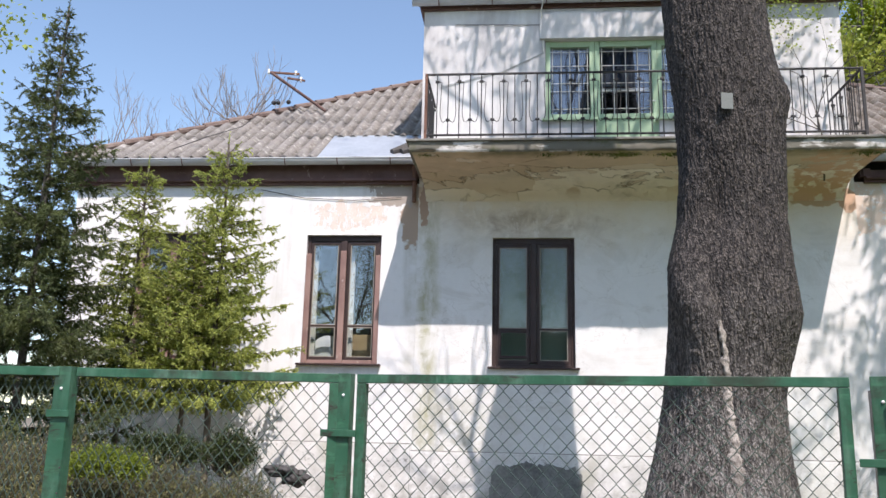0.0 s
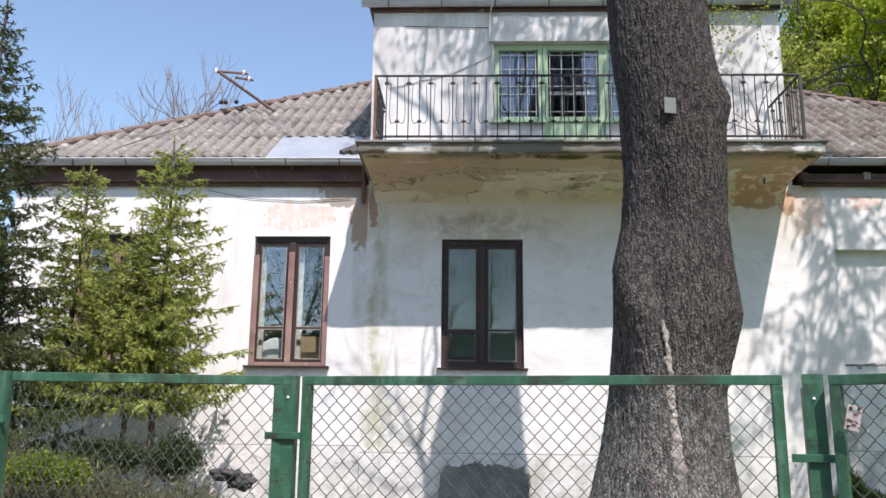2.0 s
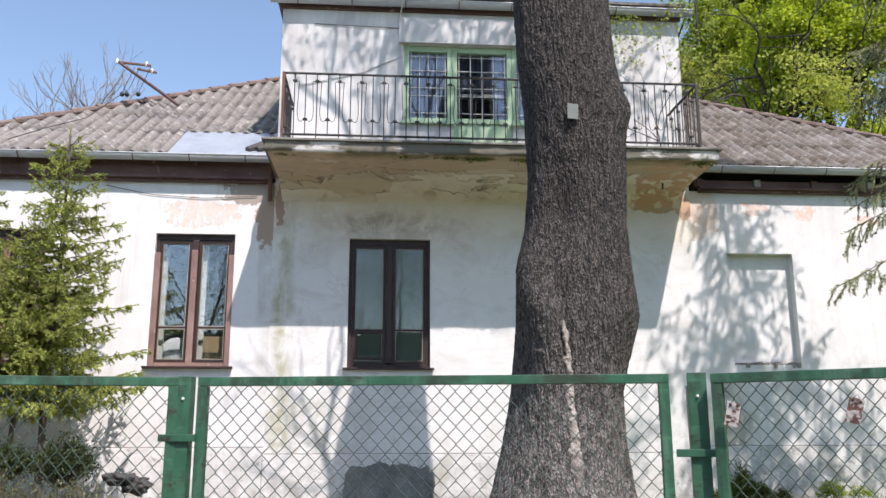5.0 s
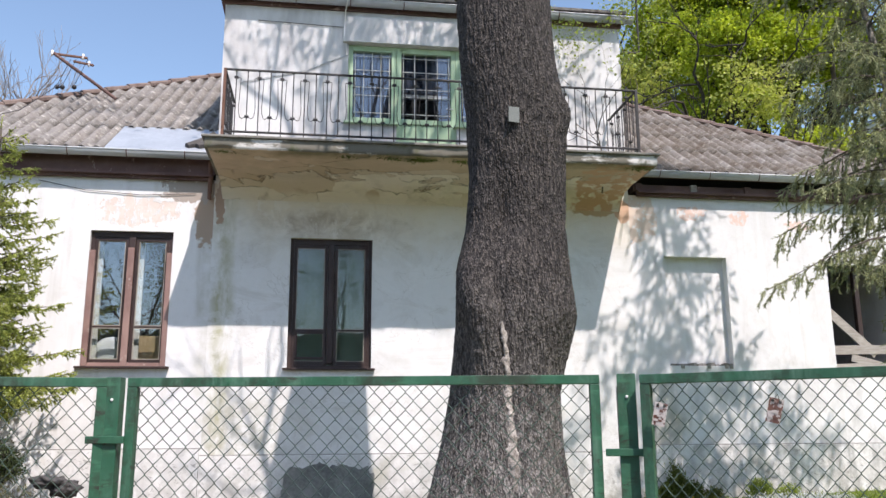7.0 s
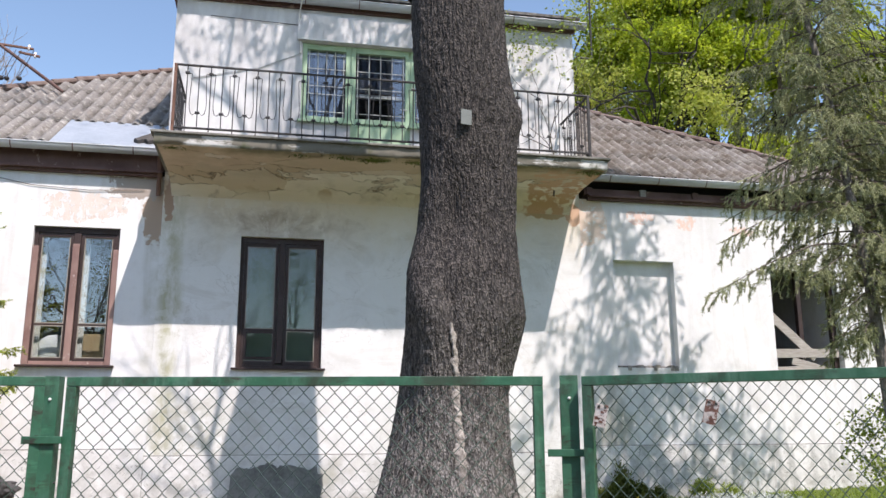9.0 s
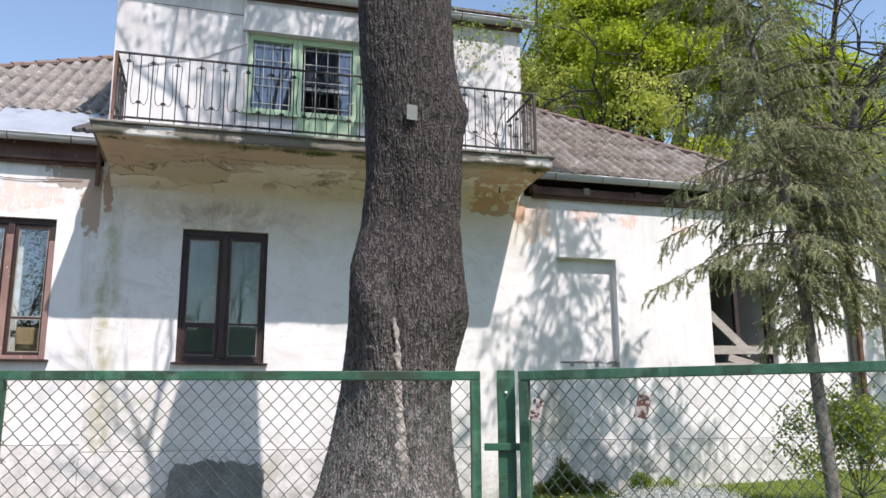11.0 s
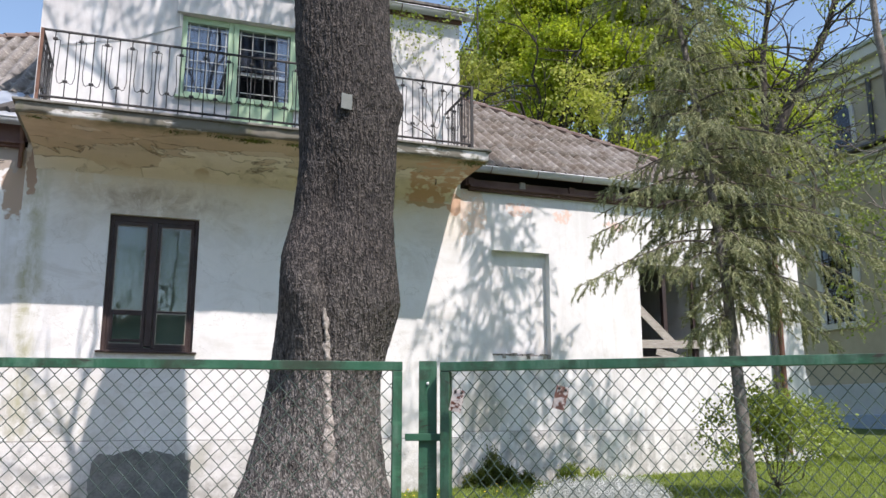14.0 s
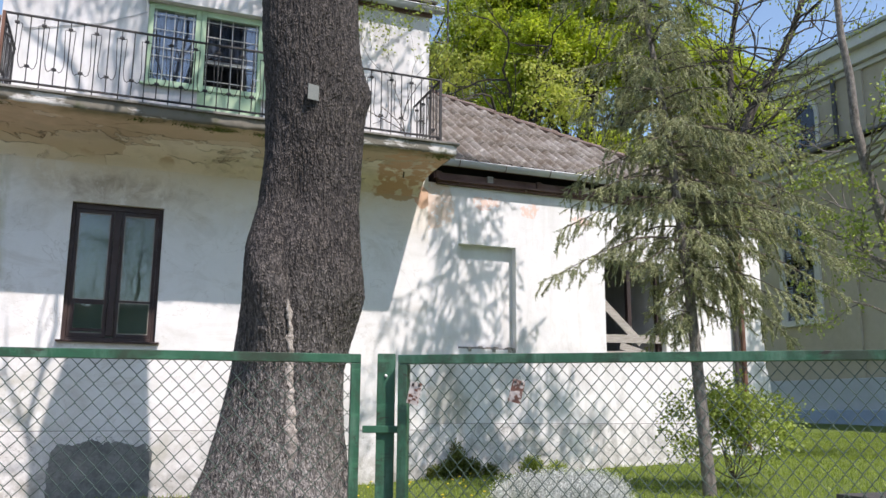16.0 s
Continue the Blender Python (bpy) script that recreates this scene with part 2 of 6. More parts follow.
def soffit_material():
    k = Mat("flaking_soffit_plaster", 0.9, 0, 0.2)
    n1, n2 = k.noise(1.0, 8, 0.60, 0.8, k.map((1.0, 1.3, 1.0), (4.3, 0, 0))), k.noise(12, 5, 0.6)
    n1 = k.math("ADD", n1, k.math("MULTIPLY", k.axis(1), 0.26))
    n1 = k.math("ADD", n1, 0.115)
    lost = k.ramp(n1, 0.475, 0.49)
    base = k.mix(k.ramp(k.noise(3, 5), 0.35, 0.65), (0.64, 0.50, 0.36), (0.52, 0.395, 0.28))
    coat = k.mix(k.ramp(k.noise(2, 5), 0.35, 0.7), (0.86, 0.79, 0.68), (0.78, 0.69, 0.57))
    c = k.mix(lost, base, coat)
    # plates of plaster between long cracks, each a little different, and a few fallen away
    warp = k.n.new("ShaderNodeTexNoise")
    warp.inputs["Scale"].default_value, warp.inputs["Detail"].default_value = 2.6, 6
    k.l.new(k.co, warp.inputs["Vector"])
    bent = k.n.new("ShaderNodeVectorMath")
    bent.operation = "MULTIPLY_ADD"
    k.l.new(warp.outputs["Color"], bent.inputs[0])
    bent.inputs[1].default_value = (0.55, 0.35, 0.35)
    k.l.new(k.co, bent.inputs[2])
    co = k.map((0.55, 1.5, 2.6), co=bent.outputs[0])
    tint = k.axis(0, k.voronoi(1.25, "F1", co, "Color"))
    c = k.mix(k.math("MULTIPLY", k.ramp(tint, 0.55, 0.57), 0.4), c, (0.80, 0.75, 0.66))
    c = k.mix(k.math("MULTIPLY", k.ramp(tint, 0.30, 0.32, (1, 1, 1), (0, 0, 0)), 0.55), c, (0.56, 0.45, 0.32))
    seam = k.ramp(k.voronoi(1.25, "DISTANCE_TO_EDGE", co), 0.0, 0.022, (1, 1, 1), (0, 0, 0))
    seam = k.math("MULTIPLY", seam, k.ramp(k.noise(3.0, 3), 0.42, 0.60))
    c = k.mix(k.math("MULTIPLY", seam, 0.6), c, (0.15, 0.115, 0.08))
    flake = k.math("MULTIPLY", k.ramp(k.math("ADD", k.axis(2), k.math("MULTIPLY", k.noise(1.9, 7, 0.65), 0.5)), 4.03, 4.05), k.ramp(k.noise(1.1, 4), 0.55, 0.58))
    flake = k.math("MULTIPLY", flake, k.ramp(k.math("ADD", k.axis(2), k.math("MULTIPLY", k.noise(2.3, 5), 0.4)), 4.22, 4.24, (1, 1, 1), (0, 0, 0)))
    c = k.mix(flake, c, (0.58, 0.47, 0.34))
    crack = k.ramp(k.math("ABSOLUTE", k.math("SUBTRACT", n1, 0.482)), 0.0, 0.007, (1, 1, 1), (0, 0, 0))
    c = k.mix(k.math("MULTIPLY", crack, 0.85), c, (0.13, 0.10, 0.07))
    foot = k.ramp(k.math("ADD", k.axis(2), k.math("MULTIPLY", k.noise(2.0, 6, 0.6), 0.22)), 4.02, 4.09, (1, 1, 1), (0, 0, 0))
    c = k.mix(k.math("MULTIPLY", foot, 0.85), c, (0.72, 0.65, 0.53))
    # soot and algae
    c = k.mix(k.math("MULTIPLY", k.ramp(k.noise(1.3, 6, 0.7, 0.5), 0.52, 0.72), 0.4), c, (0.34, 0.30, 0.22))
    # brick shows at the far corner, algae along the front edge
    c = k.mix(k.math("MULTIPLY", k.blot(4.35, 4.1, 0.42, 0.3, 3, 0.9, 0.06), k.ramp(k.noise(7, 5), 0.40, 0.48)), c, (0.58, 0.38, 0.25))
    moss = k.math("MULTIPLY", k.ramp(k.math("ADD", k.axis(1), k.math("MULTIPLY", k.noise(4, 5), -0.3)), -1.40, -1.20, (1, 1, 1), (0, 0, 0)), k.ramp(k.noise(1.6, 5), 0.42, 0.58))
    c = k.mix(k.math("MULTIPLY", moss, 0.75), c, (0.12, 0.12, 0.06))
    k.color(c)
    b = k.bump(k.math("SUBTRACT", lost, seam), 0.9, 0.02)
    k.bump(n2, 0.4, 0.01, b)
    return k.m


def slab_edge_material():
    k = Mat("weathered_slab_edge", 0.85, 0, 0.3)
    n = k.noise(1.6, 6, 0.65, 0, k.map((1.0, 1.0, 3.0)))
    n = k.math("ADD", n, k.ramp(k.math("ABSOLUTE", k.math("SUBTRACT", k.axis(0), 2.0)), 0.6, 1.5, (0.10,) * 3, (-0.03,) * 3))
    c = k.mix(k.ramp(n, 0.44, 0.50), (0.62, 0.61, 0.58), (0.17, 0.16, 0.13))
    c = k.mix(k.ramp(k.noise(5, 5), 0.58, 0.7), c, (0.11, 0.12, 0.07))
    k.color(c)
    k.bump(k.noise(14, 5), 0.6, 0.015)
    return k.m


def roof_material():
    k = Mat("lichened_fibre_cement", 0.92, 0, 0.2)
    n1, n2, n3 = k.noise(1.1, 5), k.noise(9, 6, 0.7), k.noise(45, 3)
    c = k.mix(k.random(), (0.20, 0.188, 0.176), (0.26, 0.247, 0.233))
    c = k.mix(k.math("MULTIPLY", k.ramp(n2, 0.5, 0.68), 0.75), c, (0.105, 0.094, 0.085))
    c = k.mix(k.math("MULTIPLY", k.ramp(n1, 0.45, 0.7), 0.35), c, (0.24, 0.20, 0.16))
    c = k.mix(k.math("MULTIPLY", k.ramp(k.noise(7, 6, 0.75), 0.56, 0.62), 0.8), c, (0.44, 0.425, 0.39))
    c = k.mix(k.ramp(k.noise(16, 4, 0.7), 0.63, 0.69), c, (0.50, 0.48, 0.43))
    # moss and dirt lie in the valleys of the sheets
    wave = k.math("COSINE", k.math("MULTIPLY", k.axis(0), 2 * math.pi / 0.19))
    valley = k.math("MULTIPLY", k.ramp(wave, -1.0, 0.1, (1, 1, 1), (0, 0, 0)), k.ramp(k.noise(2.6, 6, 0.7), 0.34, 0.58))
    c = k.mix(k.math("MULTIPLY", valley, 0.8), c, (0.075, 0.064, 0.053))
    # the slope under the trees is dirtier
    dirt_shade = k.math("MULTIPLY", k.ramp(k.axis(0), 4.0, 6.0), k.ramp(k.noise(3.0, 6, 0.7), 0.38, 0.62))
    c = k.mix(k.math("MULTIPLY", dirt_shade, 0.9), c, (0.105, 0.082, 0.062))
    c = k.mix(k.math("MULTIPLY", k.ramp(k.noise(13, 6, 0.75), 0.56, 0.62), 0.6), c, (0.34, 0.32, 0.28))
    k.color(c)
    k.bump(k.math("ADD", n2, n3), 0.5, 0.012)
    return k.m


def paint_material(name, c1, c2, chip, chip_at=0.66, rough=0.5, scale=9):
    """Old paint with grime and chips down to what lies under it."""
    k = Mat(name, rough, 0, 0.5)
    n1, n2, n3 = k.noise(2.2, 5), k.noise(scale, 6, 0.65), k.noise(40, 3)
    c = k.mix(k.ramp(n1, 0.35, 0.65), c1, c2)
    c = k.mix(k.ramp(n2, chip_at, chip_at + 0.03), c, chip)
    k.color(c)
    k.rough(k.ramp(n2, 0.3, 0.7, (rough - 0.1,) * 3, (rough + 0.2,) * 3))
    k.bump(k.math("ADD", n2, k.math("MULTIPLY", n3, 0.4)), 0.25, 0.006)
    return k.m


def glass_material(name, gloss, tint):
    """Old window glass: see-through, with the gloss of its surface; slightly uneven."""
    k = Mat(name)
    out = k.n["Material Output"]
    clear, shine, both = k.n.new("ShaderNodeBsdfTransparent"), k.n.new("ShaderNodeBsdfGlossy"), k.n.new("ShaderNodeMixShader")
    clear.inputs[0].default_value = (*tint, 1)
    shine.inputs["Roughness"].default_value = 0.015
    shine.inputs[0].default_value = (0.95, 0.97, 1.0, 1)
    fres = k.n.new("ShaderNodeFresnel")
    fres.inputs[0].default_value = 1.5
    fac = k.math("ADD", fres.outputs[0], gloss, True)
    bump = k.n.new("ShaderNodeBump")
    bump.inputs["Strength"].default_value, bump.inputs["Distance"].default_value = 0.006, 0.02
    k.l.new(k.noise(3.5, 2), bump.inputs["Height"])
    k.l.new(bump.outputs[0], shine.inputs["Normal"])
    k.l.new(fac, both.inputs[0])
    k.l.new(clear.outputs[0], both.inputs[1])
    k.l.new(shine.outputs[0], both.inputs[2])
    k.l.new(both.outputs[0], out.inputs[0])
    return k.m


def fence_material():
    """Green gloss paint: bleached in streaks, blotched with dirt and painted leaf shade, chipped to rust along the
    edges.
    """
    k = Mat("glossy_green_fence_paint", 0.42, 0, 0.5)
    n1, n2, n3 = k.noise(3.0, 5), k.noise(18, 6, 0.68), k.noise(60, 3)
    c = k.mix(k.ramp(n1, 0.35, 0.65), (0.013, 0.072, 0.037), (0.028, 0.112, 0.062))
    pale = k.math("MULTIPLY", k.ramp(k.noise(9, 6, 0.7, 0.4, k.map((1.0, 1.0, 0.22))), 0.46, 0.64), k.ramp(k.noise(1.1, 4), 0.36, 0.58))
    c = k.mix(k.math("MULTIPLY", pale, 0.85), c, (0.12, 0.23, 0.165))
    # dirt and the dapple of leaf shadows, both put into this colour
    dirt_shade = k.ramp(k.noise(5.0, 7, 0.72), 0.48, 0.62)
    c = k.mix(k.math("MULTIPLY", dirt_shade, 0.8), c, (0.028, 0.036, 0.022))
    lit = k.ramp(k.noise(14, 6, 0.7, 0.3, k.map((0.35, 0.35, 1.6))), 0.55, 0.68)
    c = k.mix(k.math("MULTIPLY", lit, 0.55), c, (0.06, 0.20, 0.11))
    c = k.mix(k.ramp(k.noise(11, 7, 0.75, 0.5, k.map((0.5, 0.5, 1.2))), 0.60, 0.64), c, (0.030, 0.024, 0.018))
    k.color(c)
    k.rough(k.ramp(n2, 0.3, 0.7, (0.32,) * 3, (0.62,) * 3))
    k.bump(k.math("ADD", n2, k.math("MULTIPLY", n3, 0.4)), 0.3, 0.006)
    return k.m


def leaf_material(name, dark, light, through, share=0.35, rough=0.5):
    """Leaves: varied by leaf, glossy on top, some light passes through."""
    k = Mat(name, rough, 0, 0.35)
    c = k.mix(k.island(), dark, light)
    c = k.mix(k.math("MULTIPLY", k.ramp(k.noise(0.8, 3), 0.35, 0.65), 0.4), c, dark)
    c = k.mix(k.math("MULTIPLY", k.ramp(k.noise(6.5, 3), 0.46, 0.60), 0.55), c, light)
    k.color(c)
    out = k.n["Material Output"]
    tr, both = k.n.new("ShaderNodeBsdfTranslucent"), k.n.new("ShaderNodeMixShader")
    k.put(tr.inputs[0], k.mix(0.5, c, through))
    both.inputs[0].default_value = share
    k.l.new(k.b.outputs[0], both.inputs[1])
    k.l.new(tr.outputs[0], both.inputs[2])
    k.l.new(both.outputs[0], out.inputs[0])
    return k.m


def bark_material():
    k = Mat("furrowed_bark", 0.72, 0, 0.35)
    # knobs drawn out upwards, their cells bent by a coarser noise
    bend = k.n.new("ShaderNodeTexNoise")
    bend.inputs["Scale"].default_value = 14
    k.l.new(k.co, bend.inputs["Vector"])
    shift = k.n.new("ShaderNodeVectorMath")
    shift.operation = "MULTIPLY_ADD"
    k.l.new(bend.outputs["Color"], shift.inputs[0])
    shift.inputs[1].default_value = (0.03, 0.03, 0.05)
    k.l.new(k.co, shift.inputs[2])
    co = k.map((1, 1, 0.5), co=shift.outputs[0])
    knob = k.math("SUBTRACT", 1.0, k.voronoi(68, "F1", co))
    n1, n2 = k.noise(120, 4, 0.7, co=k.map((1, 1, 0.6))), k.noise(1.3, 5)
    furrow = k.noise(42, 2, 0.45, 0.2, k.map((1, 1, 0.22), co=shift.outputs[0]))
    top = k.math("ADD", k.math("MULTIPLY", k.ramp(knob, 0.35, 0.8), 0.5), k.math("MULTIPLY", k.ramp(furrow, 0.40, 0.56), 0.5))
    top = k.math("ADD", top, k.math("MULTIPLY", k.math("SUBTRACT", n1, 0.5), 0.5))
    c = k.mix(k.ramp(top, 0.1, 0.65), (0.014, 0.012, 0.011), (0.058, 0.050, 0.045))
    c = k.mix(k.math("MULTIPLY", k.ramp(top, 0.62, 1.0), 0.8), c, (0.16, 0.138, 0.12))
    c = k.mix(k.math("MULTIPLY", k.ramp(n2, 0.45, 0.7), 0.3), c, (0.042, 0.036, 0.032))
    # bark lightened by height, most at the foot, to match the trunk's brightness
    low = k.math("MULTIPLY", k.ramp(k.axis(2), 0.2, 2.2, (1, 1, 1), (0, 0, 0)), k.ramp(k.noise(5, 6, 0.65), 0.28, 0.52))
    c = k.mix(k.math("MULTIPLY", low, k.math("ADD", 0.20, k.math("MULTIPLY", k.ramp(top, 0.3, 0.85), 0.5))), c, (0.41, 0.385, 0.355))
    k.color(c)
    k.bump(top, 1.0, 0.018)
    return k.m


def callus_material():
    k = Mat("pale_callus_wood", 0.9, 0, 0.2)
    n1, n2 = k.noise(18, 6, 0.7), k.noise(60, 4, 0.7)
    c = k.mix(k.ramp(n1, 0.36, 0.62), (0.20, 0.175, 0.15), (0.48, 0.435, 0.39))
    c = k.mix(k.ramp(n2, 0.56, 0.66), c, (0.07, 0.06, 0.052))
    fade = k.ramp(k.math("ADD", k.axis(2), k.math("MULTIPLY", k.noise(16, 5), 0.6)), 0.60, 1.05, (0.7,) * 3, (0, 0, 0))
    c = k.mix(fade, c, (0.10, 0.088, 0.077))
    k.color(c)
    k.bump(k.math("ADD", n1, k.math("MULTIPLY", n2, 0.5)), 0.8, 0.02)
    return k.m


def ground_material():
    k = Mat("lawn_soil", 0.95, 0, 0.2)
    n1, n2 = k.noise(1.2, 5), k.noise(30, 5, 0.7)
    c = k.mix(k.ramp(n1, 0.35, 0.6), (0.15, 0.132, 0.10), (0.21, 0.185, 0.15))
    c = k.mix(k.ramp(k.math("ADD", k.axis(0), k.noise(0.8, 4)), 2.2, 3.6), c, (0.105, 0.150, 0.030))
    c = k.mix(k.ramp(n2, 0.5, 0.7), c, (0.07, 0.065, 0.035))
    k.color(c)
    k.bump(n2, 0.8, 0.03)
    return k.m


PLASTER, BAY, PLINTH = plaster_material(), bay_plaster_material(), plinth_material()
SOFFIT, SLAB_EDGE, ROOF = soffit_material(), slab_edge_material(), roof_material()
PLINTH_LINE = simple("dark_plinth_line", (0.16, 0.15, 0.13), (0.40, 0.39, 0.36), 5, 0.95, bump=0.5)
HIP = simple("weathered_red_brown_hip_tile", (0.12, 0.075, 0.062), (0.24, 0.19, 0.165), 5, 0.9, bump=0.5)
SILL_BRICK = simple("sooty_old_brick", (0.14, 0.12, 0.105), (0.42, 0.39, 0.36), 9, 0.95, bump=0.7)
DRIP = simple("dark_mossy_drip_edge", (0.13, 0.125, 0.105), (0.27, 0.26, 0.235), 6, 0.9, bump=0.6)
CEMENT = simple("grey_cement", (0.105, 0.11, 0.105), (0.26, 0.265, 0.25), 4, 0.9, bump=0.5)
BROWN = paint_material("dark_brown_window_paint", (0.026, 0.014, 0.012), (0.042, 0.022, 0.018), (0.11, 0.075, 0.062), 0.68, 0.5)
FADED = paint_material("faded_red_brown_paint", (0.20, 0.115, 0.10), (0.31, 0.20, 0.17), (0.46, 0.38, 0.34), 0.6, 0.65)
EAVES = paint_material("red_brown_eaves_paint", (0.085, 0.042, 0.036), (0.15, 0.085, 0.072), (0.28, 0.20, 0.17), 0.62, 0.7)
WHITE = paint_material("white_window_paint", (0.72, 0.71, 0.66), (0.62, 0.60, 0.55), (0.40, 0.36, 0.30), 0.72, 0.5)
MINT = paint_material("faded_mint_green_paint", (0.34, 0.49, 0.31), (0.43, 0.57, 0.39), (0.50, 0.50, 0.42), 0.66, 0.6)
FENCE = fence_material()
IRON = paint_material("black_wrought_iron", (0.016, 0.015, 0.016), (0.030, 0.028, 0.028), (0.10, 0.055, 0.035), 0.66, 0.55, 20)
RUST = paint_material("rusty_iron", (0.12, 0.055, 0.035), (0.19, 0.10, 0.07), (0.06, 0.03, 0.02), 0.6, 0.8, 14)
WIRE = simple("grey_green_wire", (0.05, 0.078, 0.062), (0.12, 0.165, 0.135), 9, 0.32, 0.3, 0.1)
ZINC = simple("dull_zinc", (0.42, 0.44, 0.46), (0.56, 0.58, 0.60), 4, 0.6, 0.15, 0.1, 0.01, (0.4, 1, 1))
SHEET = simple("pale_zinc_sheet", (0.36, 0.40, 0.44), (0.48, 0.52, 0.56), 3, 0.4, 0.35, 0.15)
GRILLE = simple("pale_painted_iron", (0.45, 0.45, 0.42), (0.60, 0.60, 0.56), 12, 0.6, 0.0, 0.1)
BOARD = simple("weathered_grey_board", (0.26, 0.235, 0.205), (0.44, 0.41, 0.37), 7, 0.9, 0, 0.5, 0.008, (1, 6, 6))
DARK_WOOD = simple("dark_stained_wood", (0.035, 0.032, 0.030), (0.07, 0.065, 0.06), 7, 0.7, 0, 0.4, 0.008, (1, 5, 5))
# nearly black: the darkness of the unlit rooms is put into the colour
ROOM = simple("darkened_room_paint", (0.04, 0.04, 0.038), (0.06, 0.058, 0.055), 2, 0.9)
CLOTH = simple("grey_green_curtain_cloth", (0.34, 0.40, 0.32), (0.46, 0.52, 0.42), 3, 0.95, 0, 0.3, 0.01, (1, 1, 0.1))
NET = simple("grey_net_curtain", (0.07, 0.085, 0.12), (0.13, 0.15, 0.19), 9, 0.95)
LINEN = simple("white_linen", (0.70, 0.72, 0.74), (0.60, 0.62, 0.64), 6, 0.95)
CARD = simple("brown_cardboard", (0.36, 0.26, 0.14), (0.44, 0.33, 0.19), 6, 0.9)
PUTTY = simple("weathered_putty", (0.24, 0.22, 0.18), (0.34, 0.31, 0.26), 20, 0.9)
GLASS = glass_material("old_window_glass", 0.03, (0.82, 0.86, 0.84))
GLASS_SUN = glass_material("bright_window_glass", 0.13, (0.82, 0.86, 0.86))
GLASS_UP = glass_material("dark_window_glass", 0.07, (0.80, 0.84, 0.88))
CHURCH_GLASS = glass_material("dark_church_glass", 0.02, (0.5, 0.55, 0.65))
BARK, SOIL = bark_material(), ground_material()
TWIG = simple("dark_twig_bark", (0.075, 0.060, 0.048), (0.15, 0.125, 0.10), 14, 0.95, 0, 0.5)
SPRUCE_BARK = simple("grey_brown_spruce_bark", (0.075, 0.066, 0.058), (0.30, 0.27, 0.24), 20, 0.9, 0, 0.9, 0.02, (1, 1, 0.5))
DARK_TWIG = simple("dark_tree_bark", (0.030, 0.025, 0.020), (0.075, 0.064, 0.052), 14, 0.95, 0, 0.5)
GREY_TWIG = simple("grey_twig_bark", (0.19, 0.165, 0.145), (0.28, 0.25, 0.225), 14, 0.95, 0, 0.5)
CALLUS = callus_material()
SPRUCE = leaf_material("spruce_needles", (0.095, 0.11, 0.055), (0.46, 0.48, 0.255), (0.48, 0.52, 0.21), 0.30)
SPRUCE_DARK = leaf_material("dark_spruce_needles", (0.030, 0.048, 0.022), (0.13, 0.16, 0.055), (0.18, 0.22, 0.05), 0.25)
THUJA = leaf_material("yellow_green_thuja_scales", (0.040, 0.070, 0.017), (0.56, 0.61, 0.16), (0.56, 0.65, 0.12), 0.34)
MAPLE = leaf_material("young_maple_leaves", (0.05, 0.100, 0.011), (0.54, 0.64, 0.05), (0.68, 0.80, 0.055), 0.43)
# leaf colours darkened to stand for the trees' shaded side in the panes
STREET_LEAF = leaf_material("shaded_street_leaves", (0.035, 0.06, 0.010), (0.10, 0.14, 0.025), (0.14, 0.19, 0.03), 0.3)
MOSS = leaf_material("moss_and_grass_tufts", (0.045, 0.065, 0.012), (0.14, 0.17, 0.03), (0.16, 0.20, 0.03), 0.25)
MAPLE_PALE = leaf_material("pale_maple_leaves", (0.22, 0.27, 0.05), (0.52, 0.55, 0.12), (0.64, 0.68, 0.14), 0.5)
LEAF = leaf_material("fresh_shrub_leaves", (0.11, 0.17, 0.03), (0.36, 0.44, 0.09), (0.46, 0.54, 0.09), 0.4)
JUNIPER = leaf_material("dull_juniper_needles", (0.045, 0.050, 0.020), (0.19, 0.185, 0.075), (0.16, 0.16, 0.05), 0.15)
JUNIPER_DARK = leaf_material("dark_juniper_needles", (0.012, 0.021, 0.006), (0.05, 0.072, 0.016), (0.05, 0.07, 0.012), 0.1)
JUNIPER_LIGHT = leaf_material("bright_juniper_needles", (0.085, 0.125, 0.012), (0.20, 0.25, 0.025), (0.22, 0.28, 0.03), 0.25)
SILVER = leaf_material("silvery_cushion_leaves", (0.42, 0.45, 0.42), (0.68, 0.70, 0.66), (0.5, 0.52, 0.48), 0.2, 0.8)
GRASS = leaf_material("grass_blades", (0.11, 0.17, 0.02), (0.34, 0.42, 0.07), (0.26, 0.38, 0.04), 0.35)
PETAL = simple("dandelion_yellow", (0.75, 0.55, 0.03), (0.85, 0.66, 0.05), 20, 0.7)
CHURCH = simple("ochre_grey_render", (0.40, 0.35, 0.27), (0.47, 0.415, 0.33), 0.8, 0.9, 0, 0.2)
CHURCH_TRIM = simple("off_white_render_trim", (0.52, 0.51, 0.49), (0.62, 0.61, 0.59), 2, 0.85, 0, 0.15)
CHURCH_BASE = simple("blue_grey_render", (0.40, 0.43, 0.47), (0.48, 0.51, 0.55), 1, 0.9, 0, 0.2)
CHURCH_FOOT = simple("blue_painted_render", (0.24, 0.31, 0.44), (0.32, 0.39, 0.52), 1, 0.85, 0, 0.2)
COPPER = simple("dark_sheet_roofing", (0.06, 0.06, 0.065), (0.11, 0.11, 0.115), 2, 0.6, 0.3, 0.1)
PALE_ROOF = simple("pale_sheet_roofing", (0.36, 0.40, 0.38), (0.46, 0.50, 0.47), 1.5, 0.6, 0.2, 0.1)
PORCELAIN = simple("white_porcelain", (0.70, 0.70, 0.68), (0.80, 0.80, 0.78), 9, 0.25)
